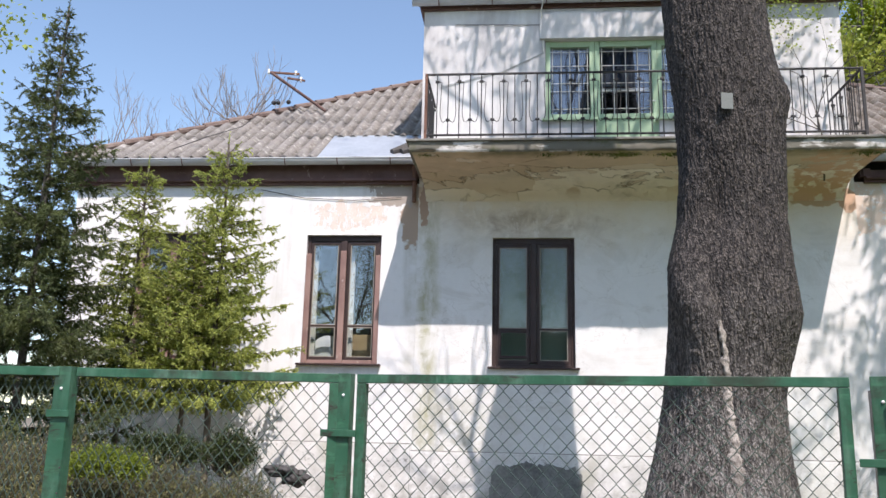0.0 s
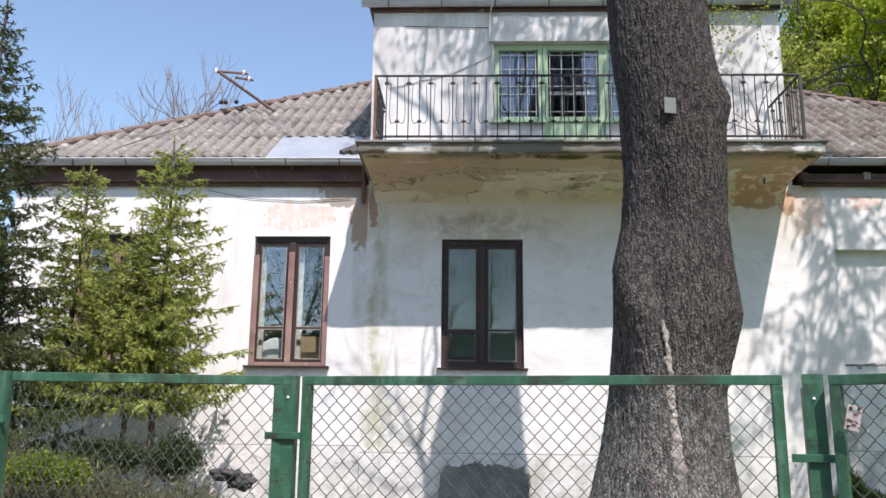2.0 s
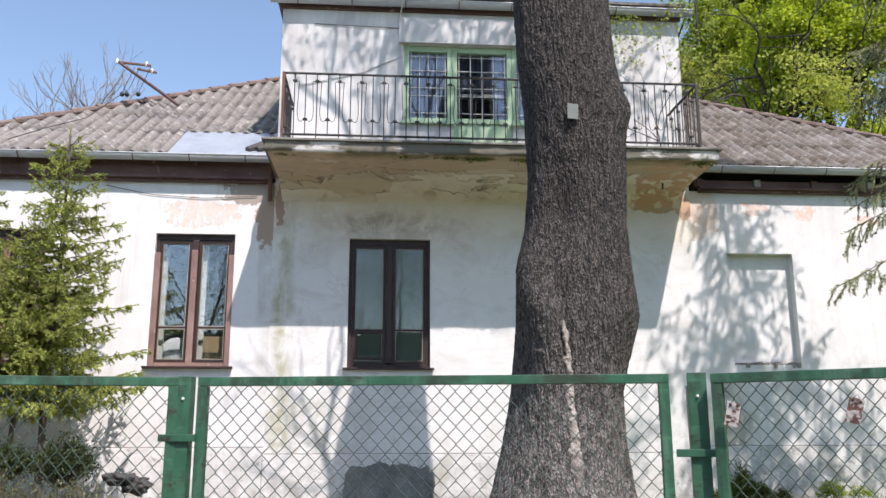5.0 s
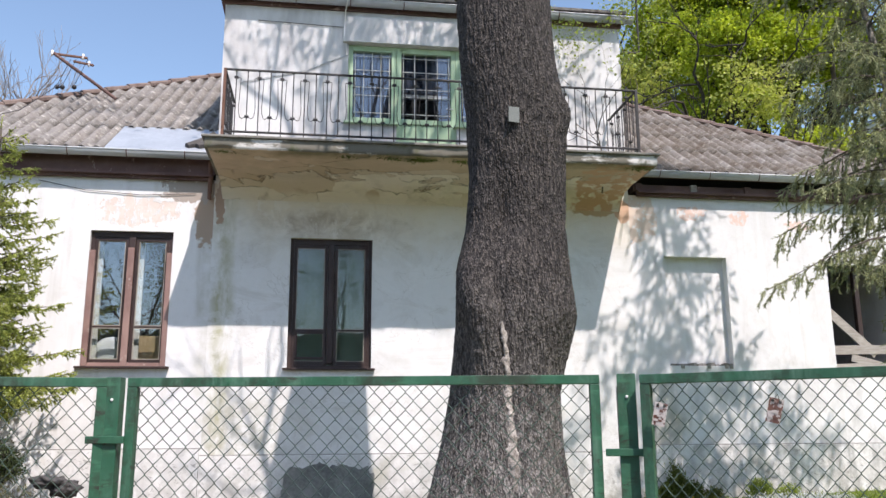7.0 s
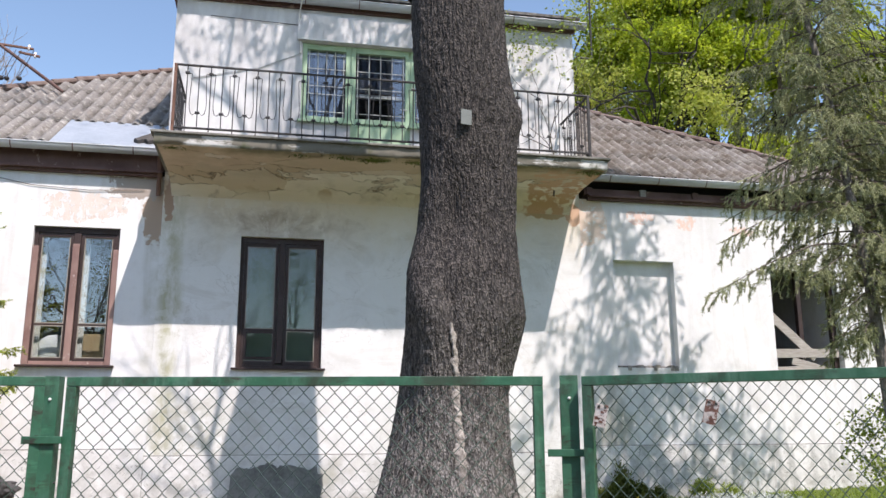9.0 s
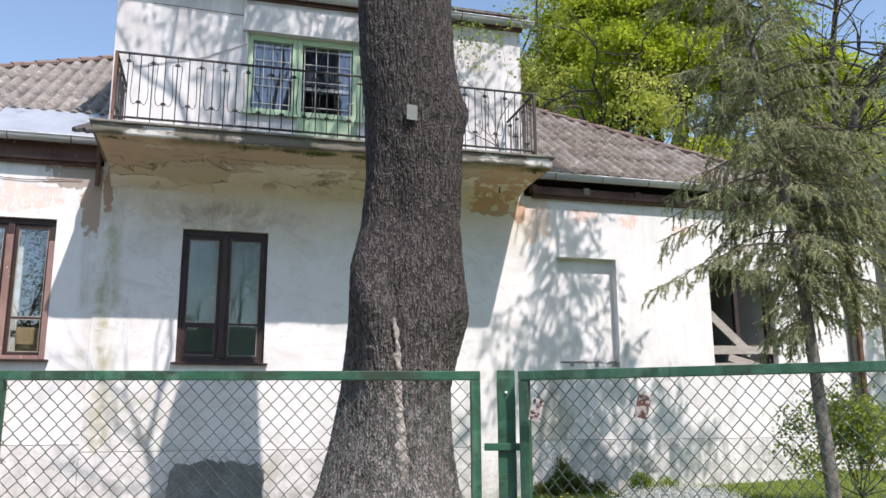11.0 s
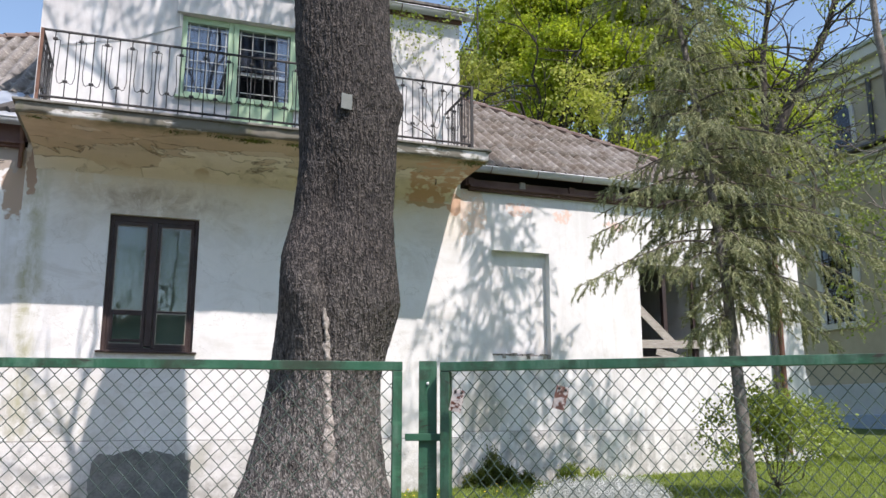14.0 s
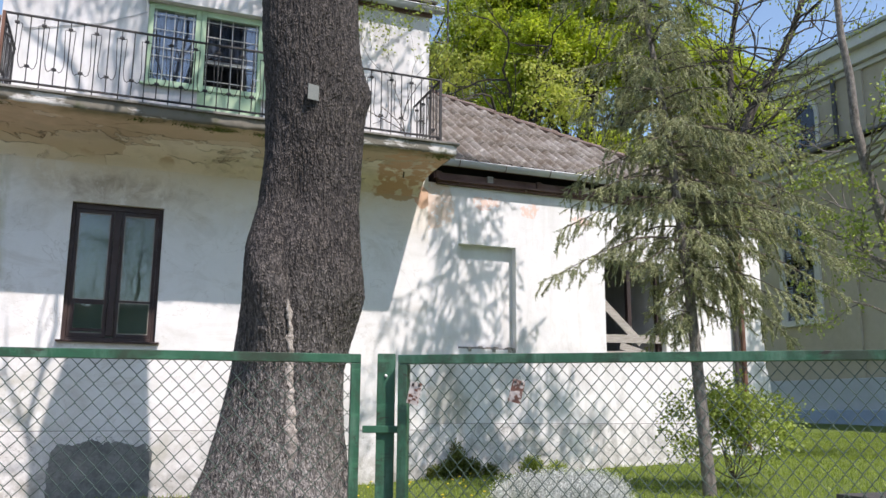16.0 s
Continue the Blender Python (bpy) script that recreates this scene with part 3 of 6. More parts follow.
PLATE = paint_material("chipped_enamel_plate", (0.72, 0.66, 0.62), (0.62, 0.52, 0.47), (0.16, 0.06, 0.04), 0.52, 0.5, 26)
RUST_PLATE = paint_material("rust_eaten_plate", (0.24, 0.115, 0.085), (0.13, 0.06, 0.045), (0.60, 0.53, 0.49), 0.50, 0.7, 26)
TAG = simple("grey_white_plastic_plate", (0.11, 0.125, 0.11), (0.145, 0.16, 0.145), 12, 0.5)
HEDGE = simple("dark_hedge_green", (0.075, 0.085, 0.06), (0.13, 0.145, 0.105), 6, 0.9, 0, 0.8, 0.05)
STONE = simple("pale_garden_stone", (0.20, 0.18, 0.15), (0.34, 0.31, 0.27), 6, 0.9, 0, 0.6, 0.02)


# ---- mesh helpers ----
def obj(name, mesh, mat, parent=None, label=""):
    mesh.materials.append(mat)
    ob = new(name, mesh)
    if parent:
        ob.parent = parent
    if label:
        ob["label"] = label
    return ob


def part(name, bm, mat, parent=None, label="", smooth=False):
    """One mesh object out of a bmesh, under a thing or a part."""
    bmesh.ops.recalc_face_normals(bm, faces=bm.faces)
    mesh = bpy.data.meshes.new(name)
    if smooth:
        for f in bm.faces:
            f.smooth = True
    bm.to_mesh(mesh)
    bm.free()
    return obj(name, mesh, mat, parent, label)


def raw(name, verts, faces, mat, parent=None, label="", smooth=False):
    """One mesh object out of arrays."""
    mesh = bpy.data.meshes.new(name)
    verts, faces = np.asarray(verts, np.float32), np.asarray(faces, np.int32)
    mesh.vertices.add(len(verts))
    mesh.vertices.foreach_set("co", verts.ravel())
    k = faces.shape[1]
    mesh.loops.add(faces.size)
    mesh.loops.foreach_set("vertex_index", faces.ravel())
    mesh.polygons.add(len(faces))
    mesh.polygons.foreach_set("loop_start", np.arange(0, faces.size, k, dtype=np.int32))
    if smooth:
        mesh.polygons.foreach_set("use_smooth", np.ones(len(faces), bool))
    mesh.update(calc_edges=True)
    mesh.validate()
    return obj(name, mesh, mat, parent, label)


def empty(name, label, category, group="", kind="", at=(0, 0, 0)):
    ob = tagged(new(name), label, category, group, kind)
    ob.location = at
    ob.empty_display_size = 0.2
    return ob


def box(bm, x0, x1, y0, y1, z0, z1, m=None, bevel=0.0):
    v = bmesh.ops.create_cube(bm, size=1.0)["verts"]
    for p in v:
        p.co = Vector((x0 + (p.co.x + 0.5) * (x1 - x0), y0 + (p.co.y + 0.5) * (y1 - y0), z0 + (p.co.z + 0.5) * (z1 - z0)))
    if m:
        bmesh.ops.transform(bm, matrix=m, verts=v)
    if bevel:
        es = list({e for p in v for e in p.link_edges})
        bmesh.ops.bevel(bm, geom=es, offset=bevel, segments=2, profile=0.6, affect="EDGES")
    return bm


def block(x0, x1, y0, y1, z0, z1, bevel=0.004, m=None):
    return box(bmesh.new(), x0, x1, y0, y1, z0, z1, m, bevel)


def tube(bm, pts, radii, n=8, cap=True):
    """A tapered tube through the points."""
    pts = [Vector(p) for p in pts]
    radii = [float(q) for q in radii] if hasattr(radii, "__len__") else [float(radii)] * len(pts)
    rings, side = [], None
    for i, p in enumerate(pts):
        d = (pts[min(i + 1, len(pts) - 1)] - pts[max(i - 1, 0)]).normalized()
        if side is None:
            side = d.orthogonal().normalized()
        side = (side - d * side.dot(d)).normalized()
        up = d.cross(side)
        rings.append([bm.verts.new(p + radii[i] * (math.cos(a) * side + math.sin(a) * up)) for a in (2 * math.pi * j / n for j in range(n))])
    for a, b in zip(rings, rings[1:]):
        for j in range(n):
            bm.faces.new((a[j], a[(j + 1) % n], b[(j + 1) % n], b[j]))
    if cap and n > 2:
        bm.faces.new(rings[0][::-1])
        bm.faces.new(rings[-1])
    return bm


def rod(pts, r, n=8):
    return tube(bmesh.new(), pts, r, n)


def wall_sheet(x0, x1, z0, z1, y0, y1, holes):
    """A wall from y0 (outside) to y1 with openings that go through it."""
    bm = bmesh.new()
    xs = sorted({x0, x1, *(h for q in holes for h in q[:2])})
    zs = sorted({z0, z1, *(h for q in holes for h in q[2:])})
    solid = {}
    for i, (a, b) in enumerate(zip(xs, xs[1:])):
        for j, (c, d) in enumerate(zip(zs, zs[1:])):
            mx, mz = (a + b) / 2, (c + d) / 2
            solid[i, j] = not any(h[0] < mx < h[1] and h[2] < mz < h[3] for h in holes)
    pts = {}

    def v(i, k, j):
        if (i, k, j) not in pts:
            pts[i, k, j] = bm.verts.new((xs[i], (y0, y1)[k], zs[j]))
        return pts[i, k, j]

    for (i, j), s in solid.items():
        if not s:
            continue
        bm.faces.new((v(i, 0, j), v(i + 1, 0, j), v(i + 1, 0, j + 1), v(i, 0, j + 1)))
        bm.faces.new((v(i, 1, j), v(i, 1, j + 1), v(i + 1, 1, j + 1), v(i + 1, 1, j)))
        for di, dj, q in ((-1, 0, ((i, j), (i, j + 1))), (1, 0, ((i + 1, j + 1), (i + 1, j))), (0, -1, ((i + 1, j), (i, j))), (0, 1, ((i, j + 1), (i + 1, j + 1)))):
            if not solid.get((i + di, j + dj), False):
                (a, c), (b, d) = q
                bm.faces.new((v(a, 0, c), v(b, 0, d), v(b, 1, d), v(a, 1, c)))
    return bm


# ---- the house: walls ----
house = empty("house", "neglected white plastered villa with grey hipped roof and balcony", "house")
W0, W1, W2 = (-4.89, -3.90, 1.60, 3.40), (-2.50, -1.46, 1.61, 3.37), (0.062, 1.157, 1.60, 3.335)
NICHE, BROKEN = (5.31, 6.25, 1.66, 3.21), (7.81, 8.93, 1.60, 3.15)
BALC = [(0.78, 1.47, 5.02, 6.20), (1.47, 2.33, 4.36, 6.20), (2.33, 3.03, 5.02, 6.20)]
part("wall", wall_sheet(-5.90, -0.96, -0.75, 4.10, 0.0, 0.38, [W0, W1]), PLASTER, house, "sunlit white plaster with pink bare patches")
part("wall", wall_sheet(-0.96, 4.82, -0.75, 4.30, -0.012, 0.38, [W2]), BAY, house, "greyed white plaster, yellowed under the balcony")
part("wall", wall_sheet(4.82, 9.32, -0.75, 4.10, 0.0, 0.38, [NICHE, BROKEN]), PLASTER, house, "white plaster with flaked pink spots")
part("wall", wall_sheet(-0.955, 4.815, 4.304, 6.85, -0.006, 0.38, BALC), PLASTER, house, "white plastered dormer front")
part("wall", block(-0.955, -0.60, 0.384, 5.2, 4.304, 6.72, 0), PLASTER, house)
part("wall", block(4.46, 4.815, 0.384, 5.2, 4.304, 6.72, 0), PLASTER, house)
part("wall", block(-5.90, -5.52, 0.384, 9.2, -0.75, 4.10, 0), PLASTER, house)
part("wall", block(8.94, 9.32, 0.384, 9.2, -0.75, 4.10, 0), PLASTER, house)
part("wall", block(-5.516, 8.936, 8.82, 9.2, -0.75, 4.10, 0), PLASTER, house)
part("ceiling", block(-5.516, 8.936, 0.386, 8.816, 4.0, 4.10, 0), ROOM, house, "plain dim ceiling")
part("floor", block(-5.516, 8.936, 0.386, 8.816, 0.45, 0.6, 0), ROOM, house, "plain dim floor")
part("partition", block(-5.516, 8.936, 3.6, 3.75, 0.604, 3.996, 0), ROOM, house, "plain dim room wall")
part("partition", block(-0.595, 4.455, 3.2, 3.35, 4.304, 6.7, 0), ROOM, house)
part("plinth", block(-5.93, -0.98, -0.028, 0.0, -0.7, 0.585, 0.008), PLINTH, house, "stained grey render plinth")
part("plinth", block(-0.976, 4.838, -0.036, -0.012, -0.7, 0.50, 0.008), PLINTH, house)
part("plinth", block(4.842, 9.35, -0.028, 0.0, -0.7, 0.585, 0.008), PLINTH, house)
# a thin dark strip stands for the crack and ledge shadow on the plinth
for x0, x1, y, z in ((-5.93, -0.98, -0.024, 0.5865), (-0.976, 4.838, -0.032, 0.5015), (4.842, 9.35, -0.024, 0.5865)):
    part("plinth_line", block(x0, x1, y, y + 0.02, z, z + 0.011, 0), PLINTH_LINE, house, "dark strip for the crack and shadow line over the plinth")
bm = bmesh.new()
edge = [(0.04, -0.7), (1.20, -0.7)]
for k in range(110):
    a = math.pi * k / 109
    c, s = math.cos(a), math.sin(a)
    rx, rz = 0.575, 1.07
    e = 1 / (abs(c / rx) ** 9 + abs(s / rz) ** 9) ** (1 / 9)
    e *= 1 + 0.09 * noise.noise((k * 0.13, 2.0, 0.0)) + 0.05 * noise.noise((k * 0.47, 5.0, 0.0)) + 0.03 * noise.noise((k * 1.4, 8.0, 0.0))
    edge.append((0.63 + e * c, -0.7 + max(0.01, e * s)))
f_, b_ = [bm.verts.new((x, -0.0465, z)) for x, z in edge], [bm.verts.new((x, -0.0365, z)) for x, z in edge]
bm.faces.new(f_), bm.faces.new(b_[::-1])
for k in range(len(edge)):
    bm.faces.new((f_[k], f_[(k + 1) % len(edge)], b_[(k + 1) % len(edge)], b_[k]))
part("cement_patch", bm, CEMENT, house, "dark grey cement patch over a cellar opening")
# blind window: plaster back and a crumbling sill
part("niche_back", block(5.30, 6.26, 0.13, 0.17, 1.65, 3.22, 0), PLASTER, house, "white plaster filling of a blind window")
sill_bed = part("niche_sill", block(5.32, 6.24, 0.005, 0.12, 1.612, 1.62, 0), PLINTH, house, "crumbling brick sill")
for i in range(14):
    x = 5.33 + i * 0.065
    part("brick", block(x, x + 0.054 + random.uniform(-0.008, 0.008), -0.015 + random.uniform(0, 0.03), 0.12, 1.6205, 1.675 + random.uniform(0, 0.03), 0.006), SILL_BRICK, sill_bed)


# ---- windows ----
def window(spec, paint, name="window", panes=True, glass=GLASS, label=""):
    """A two-leaved casement window with a low glazing bar, set back in its opening."""
    x0, x1, z0, z1 = spec
    win = part(name, block(x0 + 0.002, x0 + 0.05, 0.055, 0.13, z0, z1 - 0.002), paint, house, label)
    mid, bar = (x0 + x1) / 2, z0 + 0.29 * (z1 - z0)
    part("frame", block(x1 - 0.05, x1 - 0.002, 0.055, 0.13, z0, z1 - 0.002), paint, win)
    part("frame", block(x0 + 0.052, x1 - 0.052, 0.055, 0.13, z1 - 0.075, z1 - 0.002), paint, win)
    part("frame", block(x0 + 0.052, x1 - 0.052, 0.055, 0.13, z0, z0 + 0.04), paint, win)
    part("mullion", block(mid - 0.042, mid + 0.042, 0.040, 0.12, z0 + 0.062, z1 - 0.077, 0.008), paint, win)
    for a, b in ((x0 + 0.052, mid - 0.044), (mid + 0.044, x1 - 0.052)):
        lo, hi = z0 + 0.042, z1 - 0.077
        bm = bmesh.new()
        box(bm, a, a + 0.04, 0.065, 0.11, lo, hi, None, 0.003)
        box(bm, b - 0.04, b, 0.065, 0.11, lo, hi, None, 0.003)
        box(bm, a + 0.0405, b - 0.0405, 0.065, 0.11, hi - 0.045, hi, None, 0.003)
        box(bm, a + 0.0405, b - 0.0405, 0.065, 0.11, lo, lo + 0.05, None, 0.003)
        box(bm, a + 0.0405, b - 0.0405, 0.072, 0.105, bar - 0.012, bar + 0.012, None, 0.003)
        part("casement", bm, paint, win)
        for c, d in ((lo + 0.05, bar - 0.012), (bar + 0.012, hi - 0.045)):
            p = part("pane", block(a + 0.04, b - 0.04, 0.084, 0.088, c, d, 0), glass, win)
            p.visible_shadow = False
            bm = bmesh.new()
            for q in ((a + 0.041, a + 0.053, c, d), (b - 0.053, b - 0.041, c, d), (a + 0.054, b - 0.054, c, c + 0.011), (a + 0.054, b - 0.054, d - 0.012, d)):
                box(bm, q[0], q[1], 0.074, 0.083, q[2], q[3])
            part("putty", bm, PUTTY, win, "thin line of beige putty")
    sill = bmesh.new()
    box(sill, x0 - 0.05, x1 + 0.05, -0.075, 0.055, z0 - 0.028, z0 - 0.002, Matrix.Translation((0, 0, 0)), 0.006)
    part("sill", sill, paint, win, "painted sheet sill")
    return win


win_w0 = window(W0, BROWN, label="faded red-brown casement window half hidden by thuja")
win_w1 = window(W1, BROWN, glass=GLASS_SUN, label="faded red-brown casement window with white inner frames")
win_w2 = window(W2, BROWN, label="dark brown casement window with reflecting panes")
bm = bmesh.new()
for q in ((0.150, 0.185, 1.715, 2.095), (0.52, 0.555, 1.715, 2.095), (0.1855, 0.5195, 1.715, 1.75), (0.1855, 0.5195, 2.055, 2.095)):
    box(bm, q[0], q[1], 0.058, 0.0735, q[2], q[3], None, 0.003)
part("vent_frame", bm, BROWN, win_w2, "small opening light in the lower pane")
# faded upright boards on the sunlit windows
for (x0, x1, z0, z1), w in ((W1, win_w1), (W0, win_w0)):
    for a, b, top in ((x0 - 0.005, x0 + 0.075, z1 - 0.26), ((x0 + x1) / 2 - 0.040, (x0 + x1) / 2 + 0.040, z1 - 0.22), (x1 - 0.07, x1 + 0.0, z1 - 0.28)):
        part("shutter_board", block(max(a, x0 + 0.003), min(b, x1 - 0.003), 0.0, 0.036, z0 + 0.004, top, 0.006), FADED, w, "faded red-brown upright board")
    part("shutter_board", block(x0 + 0.08, x1 - 0.075, 0.012, 0.052, z0 + 0.002, z0 + 0.048, 0.006), FADED, w)
part("downpipe_stub", rod([(-1.03, -0.10, 4.34), (-1.02, -0.07, 4.1), (-1.02, -0.06, 3.82)], 0.028, 8), RUST, house, "broken rusty downpipe stub")
# inner white casements of the sunlit window, with things on the sill
for x0, x1, z0, z1 in (W1, W0):
    for a, b in ((x0 + 0.03, x0 + 0.13), ((x0 + x1) / 2 - 0.02, (x0 + x1) / 2 + 0.13), (x1 - 0.10, x1 - 0.02)):
        part("inner_frame", block(a, b, 0.20, 0.25, z0 + 0.02, z1 - 0.02), WHITE, win_w1 if x0 == W1[0] else win_w0, "white inner casement")
part("curtain", block(0.12, 1.10, 0.30, 0.31, 1.62, 3.32, 0), CLOTH, win_w2, "grey-green curtain")
# green balcony window and door with grilles
for k, (x0, x1, z0, z1) in enumerate(BALC):
    door = k == 1
    leaf = part("balcony_door" if door else "window", block(x0 + 0.002, x0 + 0.07, 0.03, 0.12, z0 + 0.002, z1 - 0.002), MINT, house,
                "faded mint green glazed balcony door with grille" if door else "faded mint green window with white grille")
    part("frame", block(x1 - 0.07, x1 - 0.002, 0.03, 0.12, z0 + 0.002, z1 - 0.002), MINT, leaf)
    part("frame", block(x0 + 0.072, x1 - 0.072, 0.03, 0.12, z1 - 0.085, z1 - 0.002), MINT, leaf)
    lo = z0 + 0.09
    part("frame", block(x0 + 0.072, x1 - 0.072, 0.03, 0.12, z0 + 0.002, lo), MINT, leaf)
    if door:
        lo = z0 + 0.75
        part("panel", block(x0 + 0.072, x1 - 0.072, 0.055, 0.10, z0 + 0.092, lo - 0.072), MINT, leaf)
        part("lock_rail", block(x0 + 0.072, x1 - 0.072, 0.03, 0.12, lo - 0.07, lo), MINT, leaf)
        part("door_handle", rod([(x1 - 0.05, 0.0, z0 + 0.92), (x1 - 0.05, 0.03, z0 + 0.92), (x1 - 0.05, 0.0, z0 + 0.92), (x1 - 0.15, -0.005, z0 + 0.92)], 0.008), ZINC, leaf)
    else:
        part("sill", block(x0 - 0.05, x1 + 0.02, -0.07, 0.03, z0 - 0.03, z0 - 0.002), MINT, leaf, "green wooden sill")
    hi = z1 - 0.087
    pane = part("pane", block(x0 + 0.072, x1 - 0.072, 0.085, 0.089, lo, hi, 0), GLASS_UP, leaf)
    pane.visible_shadow = False
    for q in range(2):
        w = (x1 - x0 - 0.2) / 2
        bm = bmesh.new()
        rows = []
        for i in range(25):
            u = i / 24
            rows.append([bm.verts.new((x0 + 0.1 + w * (q + u), 0.17 + 0.018 * math.sin(u * 19 + q + k), z)) for z in (lo + (0.45 if door else 0.0) * (hi - lo), hi)])
        for a, b in zip(rows, rows[1:]):
            bm.faces.new((a[0], b[0], b[1], a[1]))
        part("net_curtain", bm, NET, leaf, "grey net curtain", True)
    # a pale bar added behind the door pane
    if door:
        part("inner_bar", block(x0 + 0.1, x1 - 0.1, 0.16, 0.20, lo + 0.38 * (hi - lo), lo + 0.43 * (hi - lo)), WHITE, leaf, "white inner bar")
    bm = bmesh.new()
    n = 5
    for i in range(n):
        x = x0 + 0.10 + (x1 - x0 - 0.20) * i / (n - 1)
        tube(bm, [(x, 0.062, lo), (x, 0.062, hi)], 0.0065, 6)
    for f in (0.08, 0.34, 0.46, 0.72, 0.93):
        z = lo + (hi - lo) * f
        tube(bm, [(x0 + 0.075, 0.05, z), (x1 - 0.075, 0.05, z)], 0.0065, 6)
    part("grille", bm, GRILLE, leaf, "pale painted iron grille")

part("lintel", block(0.70, 3.12, -0.075, -0.008, 6.205, 6.60, 0.008), PLASTER, house, "plastered lintel band over the balcony door")

# boarded opening in the sunlit wall
broken = part("broken_window", block(7.812, 7.87, 0.12, 0.2, 1.602, 3.148), BROWN, house, "gaping window frame closed with rough boards")
part("frame", block(8.85, 8.928, 0.12, 0.2, 1.602, 3.148), BROWN, broken)
part("mullion", block(8.30, 8.37, 0.12, 0.2, 1.602, 3.148), BROWN, broken)
for cx, cz, ln, wd, ang in ((8.36, 1.91, 1.08, 0.13, 1), (8.16, 2.16, 0.95, 0.13, -42), (8.5, 1.70, 0.8, 0.11, -14), (8.1, 1.67, 0.5, 0.08, 2)):
    m = Matrix.Translation((cx, 0.085 - 0.002 * ang / 10, cz)) @ Matrix.Rotation(radians(-ang), 4, "Y")
    part("board", block(-ln / 2, ln / 2, -0.012, 0.012, -wd / 2, wd / 2, 0.003, m), BOARD, broken, "weathered grey board")

# ---- balcony ----
balcony = part("balcony", block(-0.90, 4.72, -1.225, -0.016, 4.125, 4.262, 0), SLAB_EDGE, house, "flaking concrete balcony with black wrought-iron railing")
# thin lip of tin on top, edge band and moulded soffit
part("lip", block(-0.985, 4.795, -1.295, -0.018, 4.266, 4.298, 0.01), DRIP, balcony, "dark mossy drip edge")
fv = []
for i in range(191):
    x = -0.945 + 0.03 * i
    bite = max(0.0, noise.noise((x * 2.1, 3.0, 0.0)) - 0.15) * 0.10 + 0.012 * noise.noise((x * 9, 1.0, 0.0))
    for j in range(5):
        z = 4.128 + bite + (4.262 - 4.128 - bite) * j / 4
        fv.append((x, -1.262 + 0.010 * noise.noise((x * 5, z * 14, 2.0)) + 0.012 * (j == 0), z))
    fv.append((x, -1.226, 4.128 + bite))
ff = [(i * 6 + j, i * 6 + 6 + j, i * 6 + 7 + j, i * 6 + 1 + j) for i in range(190) for j in range(4)] + [(i * 6 + 5, i * 6 + 11, i * 6 + 6, i * 6) for i in range(190)]
raw("fascia", fv, ff, SLAB_EDGE, balcony, "broken weathered slab edge")
part("fascia", block(-0.945, -0.904, -1.225, -0.018, 4.135, 4.262, 0.006), SLAB_EDGE, balcony)
part("fascia", block(4.724, 4.755, -1.225, -0.018, 4.135, 4.262, 0.006), SLAB_EDGE, balcony)
nx, prof = 160, [(-1.255, 4.130), (-1.22, 4.112), (-0.9, 4.105), (-0.5, 4.095), (-0.22, 4.06), (-0.09, 3.99), (-0.03, 3.90), (-0.0125, 3.84)]
pv, pf = [], []
for i in range(nx + 1):
    for j, (y, z) in enumerate(prof):
        inset = 0.03 + 0.055 * (j / 7)
        x = -0.94 + inset + (5.69 - 2 * inset) * i / nx
        pv.append((x, y, z + 0.012 * noise.noise((x * 2.2, y * 3, 1.0)) * (0 < j < 7)))
m_ = len(prof)
for i in range(nx):
    for j in range(m_ - 1):
        pf.append((i * m_ + j, i * m_ + j + 1, (i + 1) * m_ + j + 1, (i + 1) * m_ + j))
raw("soffit", pv, pf, SOFFIT, balcony, "ochre flaking soffit plaster", True)
for x in (-0.91, 4.72):
    bm = bmesh.new()
    s = 1 if x < 0 else -1
    ring = [bm.verts.new((x + s * (0.055 * j / 7), y, z)) for j, (y, z) in enumerate(prof)]
    top = [bm.verts.new((x, y, 4.14)) for y in (-0.0125, -1.255)]
    bm.faces.new(ring + top)
    part("soffit_end", bm, SOFFIT, balcony)


def railing(parent):
    zb, zt, y = 4.40, 5.215, -1.12
    x0, x1 = -0.765, 4.575

    def bars(p, q, count, wide):
        """Uprights from p to q; every other one carries a lyre between its neighbours."""
        p, q = Vector(p), Vector(q)
        step = (q - p) / (count + 1)
        for i in range(1, count + 1):
            b = p + step * i
            upright = part("bar", rod([b + Vector((0, 0, 4.30 if i % 2 else zb)), b + Vector((0, 0, zt))], 0.0070, 6), IRON, parent)
            if i % 2:
                part("collar", block(b.x - 0.026, b.x + 0.026, b.y - 0.014, b.y + 0.014, zt - 0.115, zt - 0.085), IRON, upright)
            else:
                part("collar", block(b.x - 0.026, b.x + 0.026, b.y - 0.014, b.y + 0.014, zb + 0.185, zb + 0.215), IRON, upright)
                lo, hi = zb + 0.20, zt - 0.105
                for s in (-1, 1):
                    arm = [(0.0, lo), (0.10, lo + 0.015), (0.20, lo - 0.008), (0.40, lo - 0.030), (0.57, lo - 0.012), (0.69, lo + 0.05), (0.72, lo + 0.13),
                           (0.67, lo + 0.26), (0.61, hi - 0.04), (0.60, hi - 0.008), (0.68, hi), (0.86, hi - 0.004), (0.94, hi + 0.012), (1.0, hi + 0.005)]
                    part("lyre", rod([b + step * (s * w) + Vector((0, 0, z)) for w, z in arm], 0.0048, 5), IRON, upright)

    for a, b in (((x0, y, zt), (x1, y, zt)), ((x0, y, zb), (x1, y, zb))):
        part("rail", block(a[0], b[0], y - 0.016, y + 0.016, a[2] - 0.010, a[2] + 0.010, 0.003), IRON, parent)
    bars((x0, y, 0), (x1, y, 0), 37, 0.14)
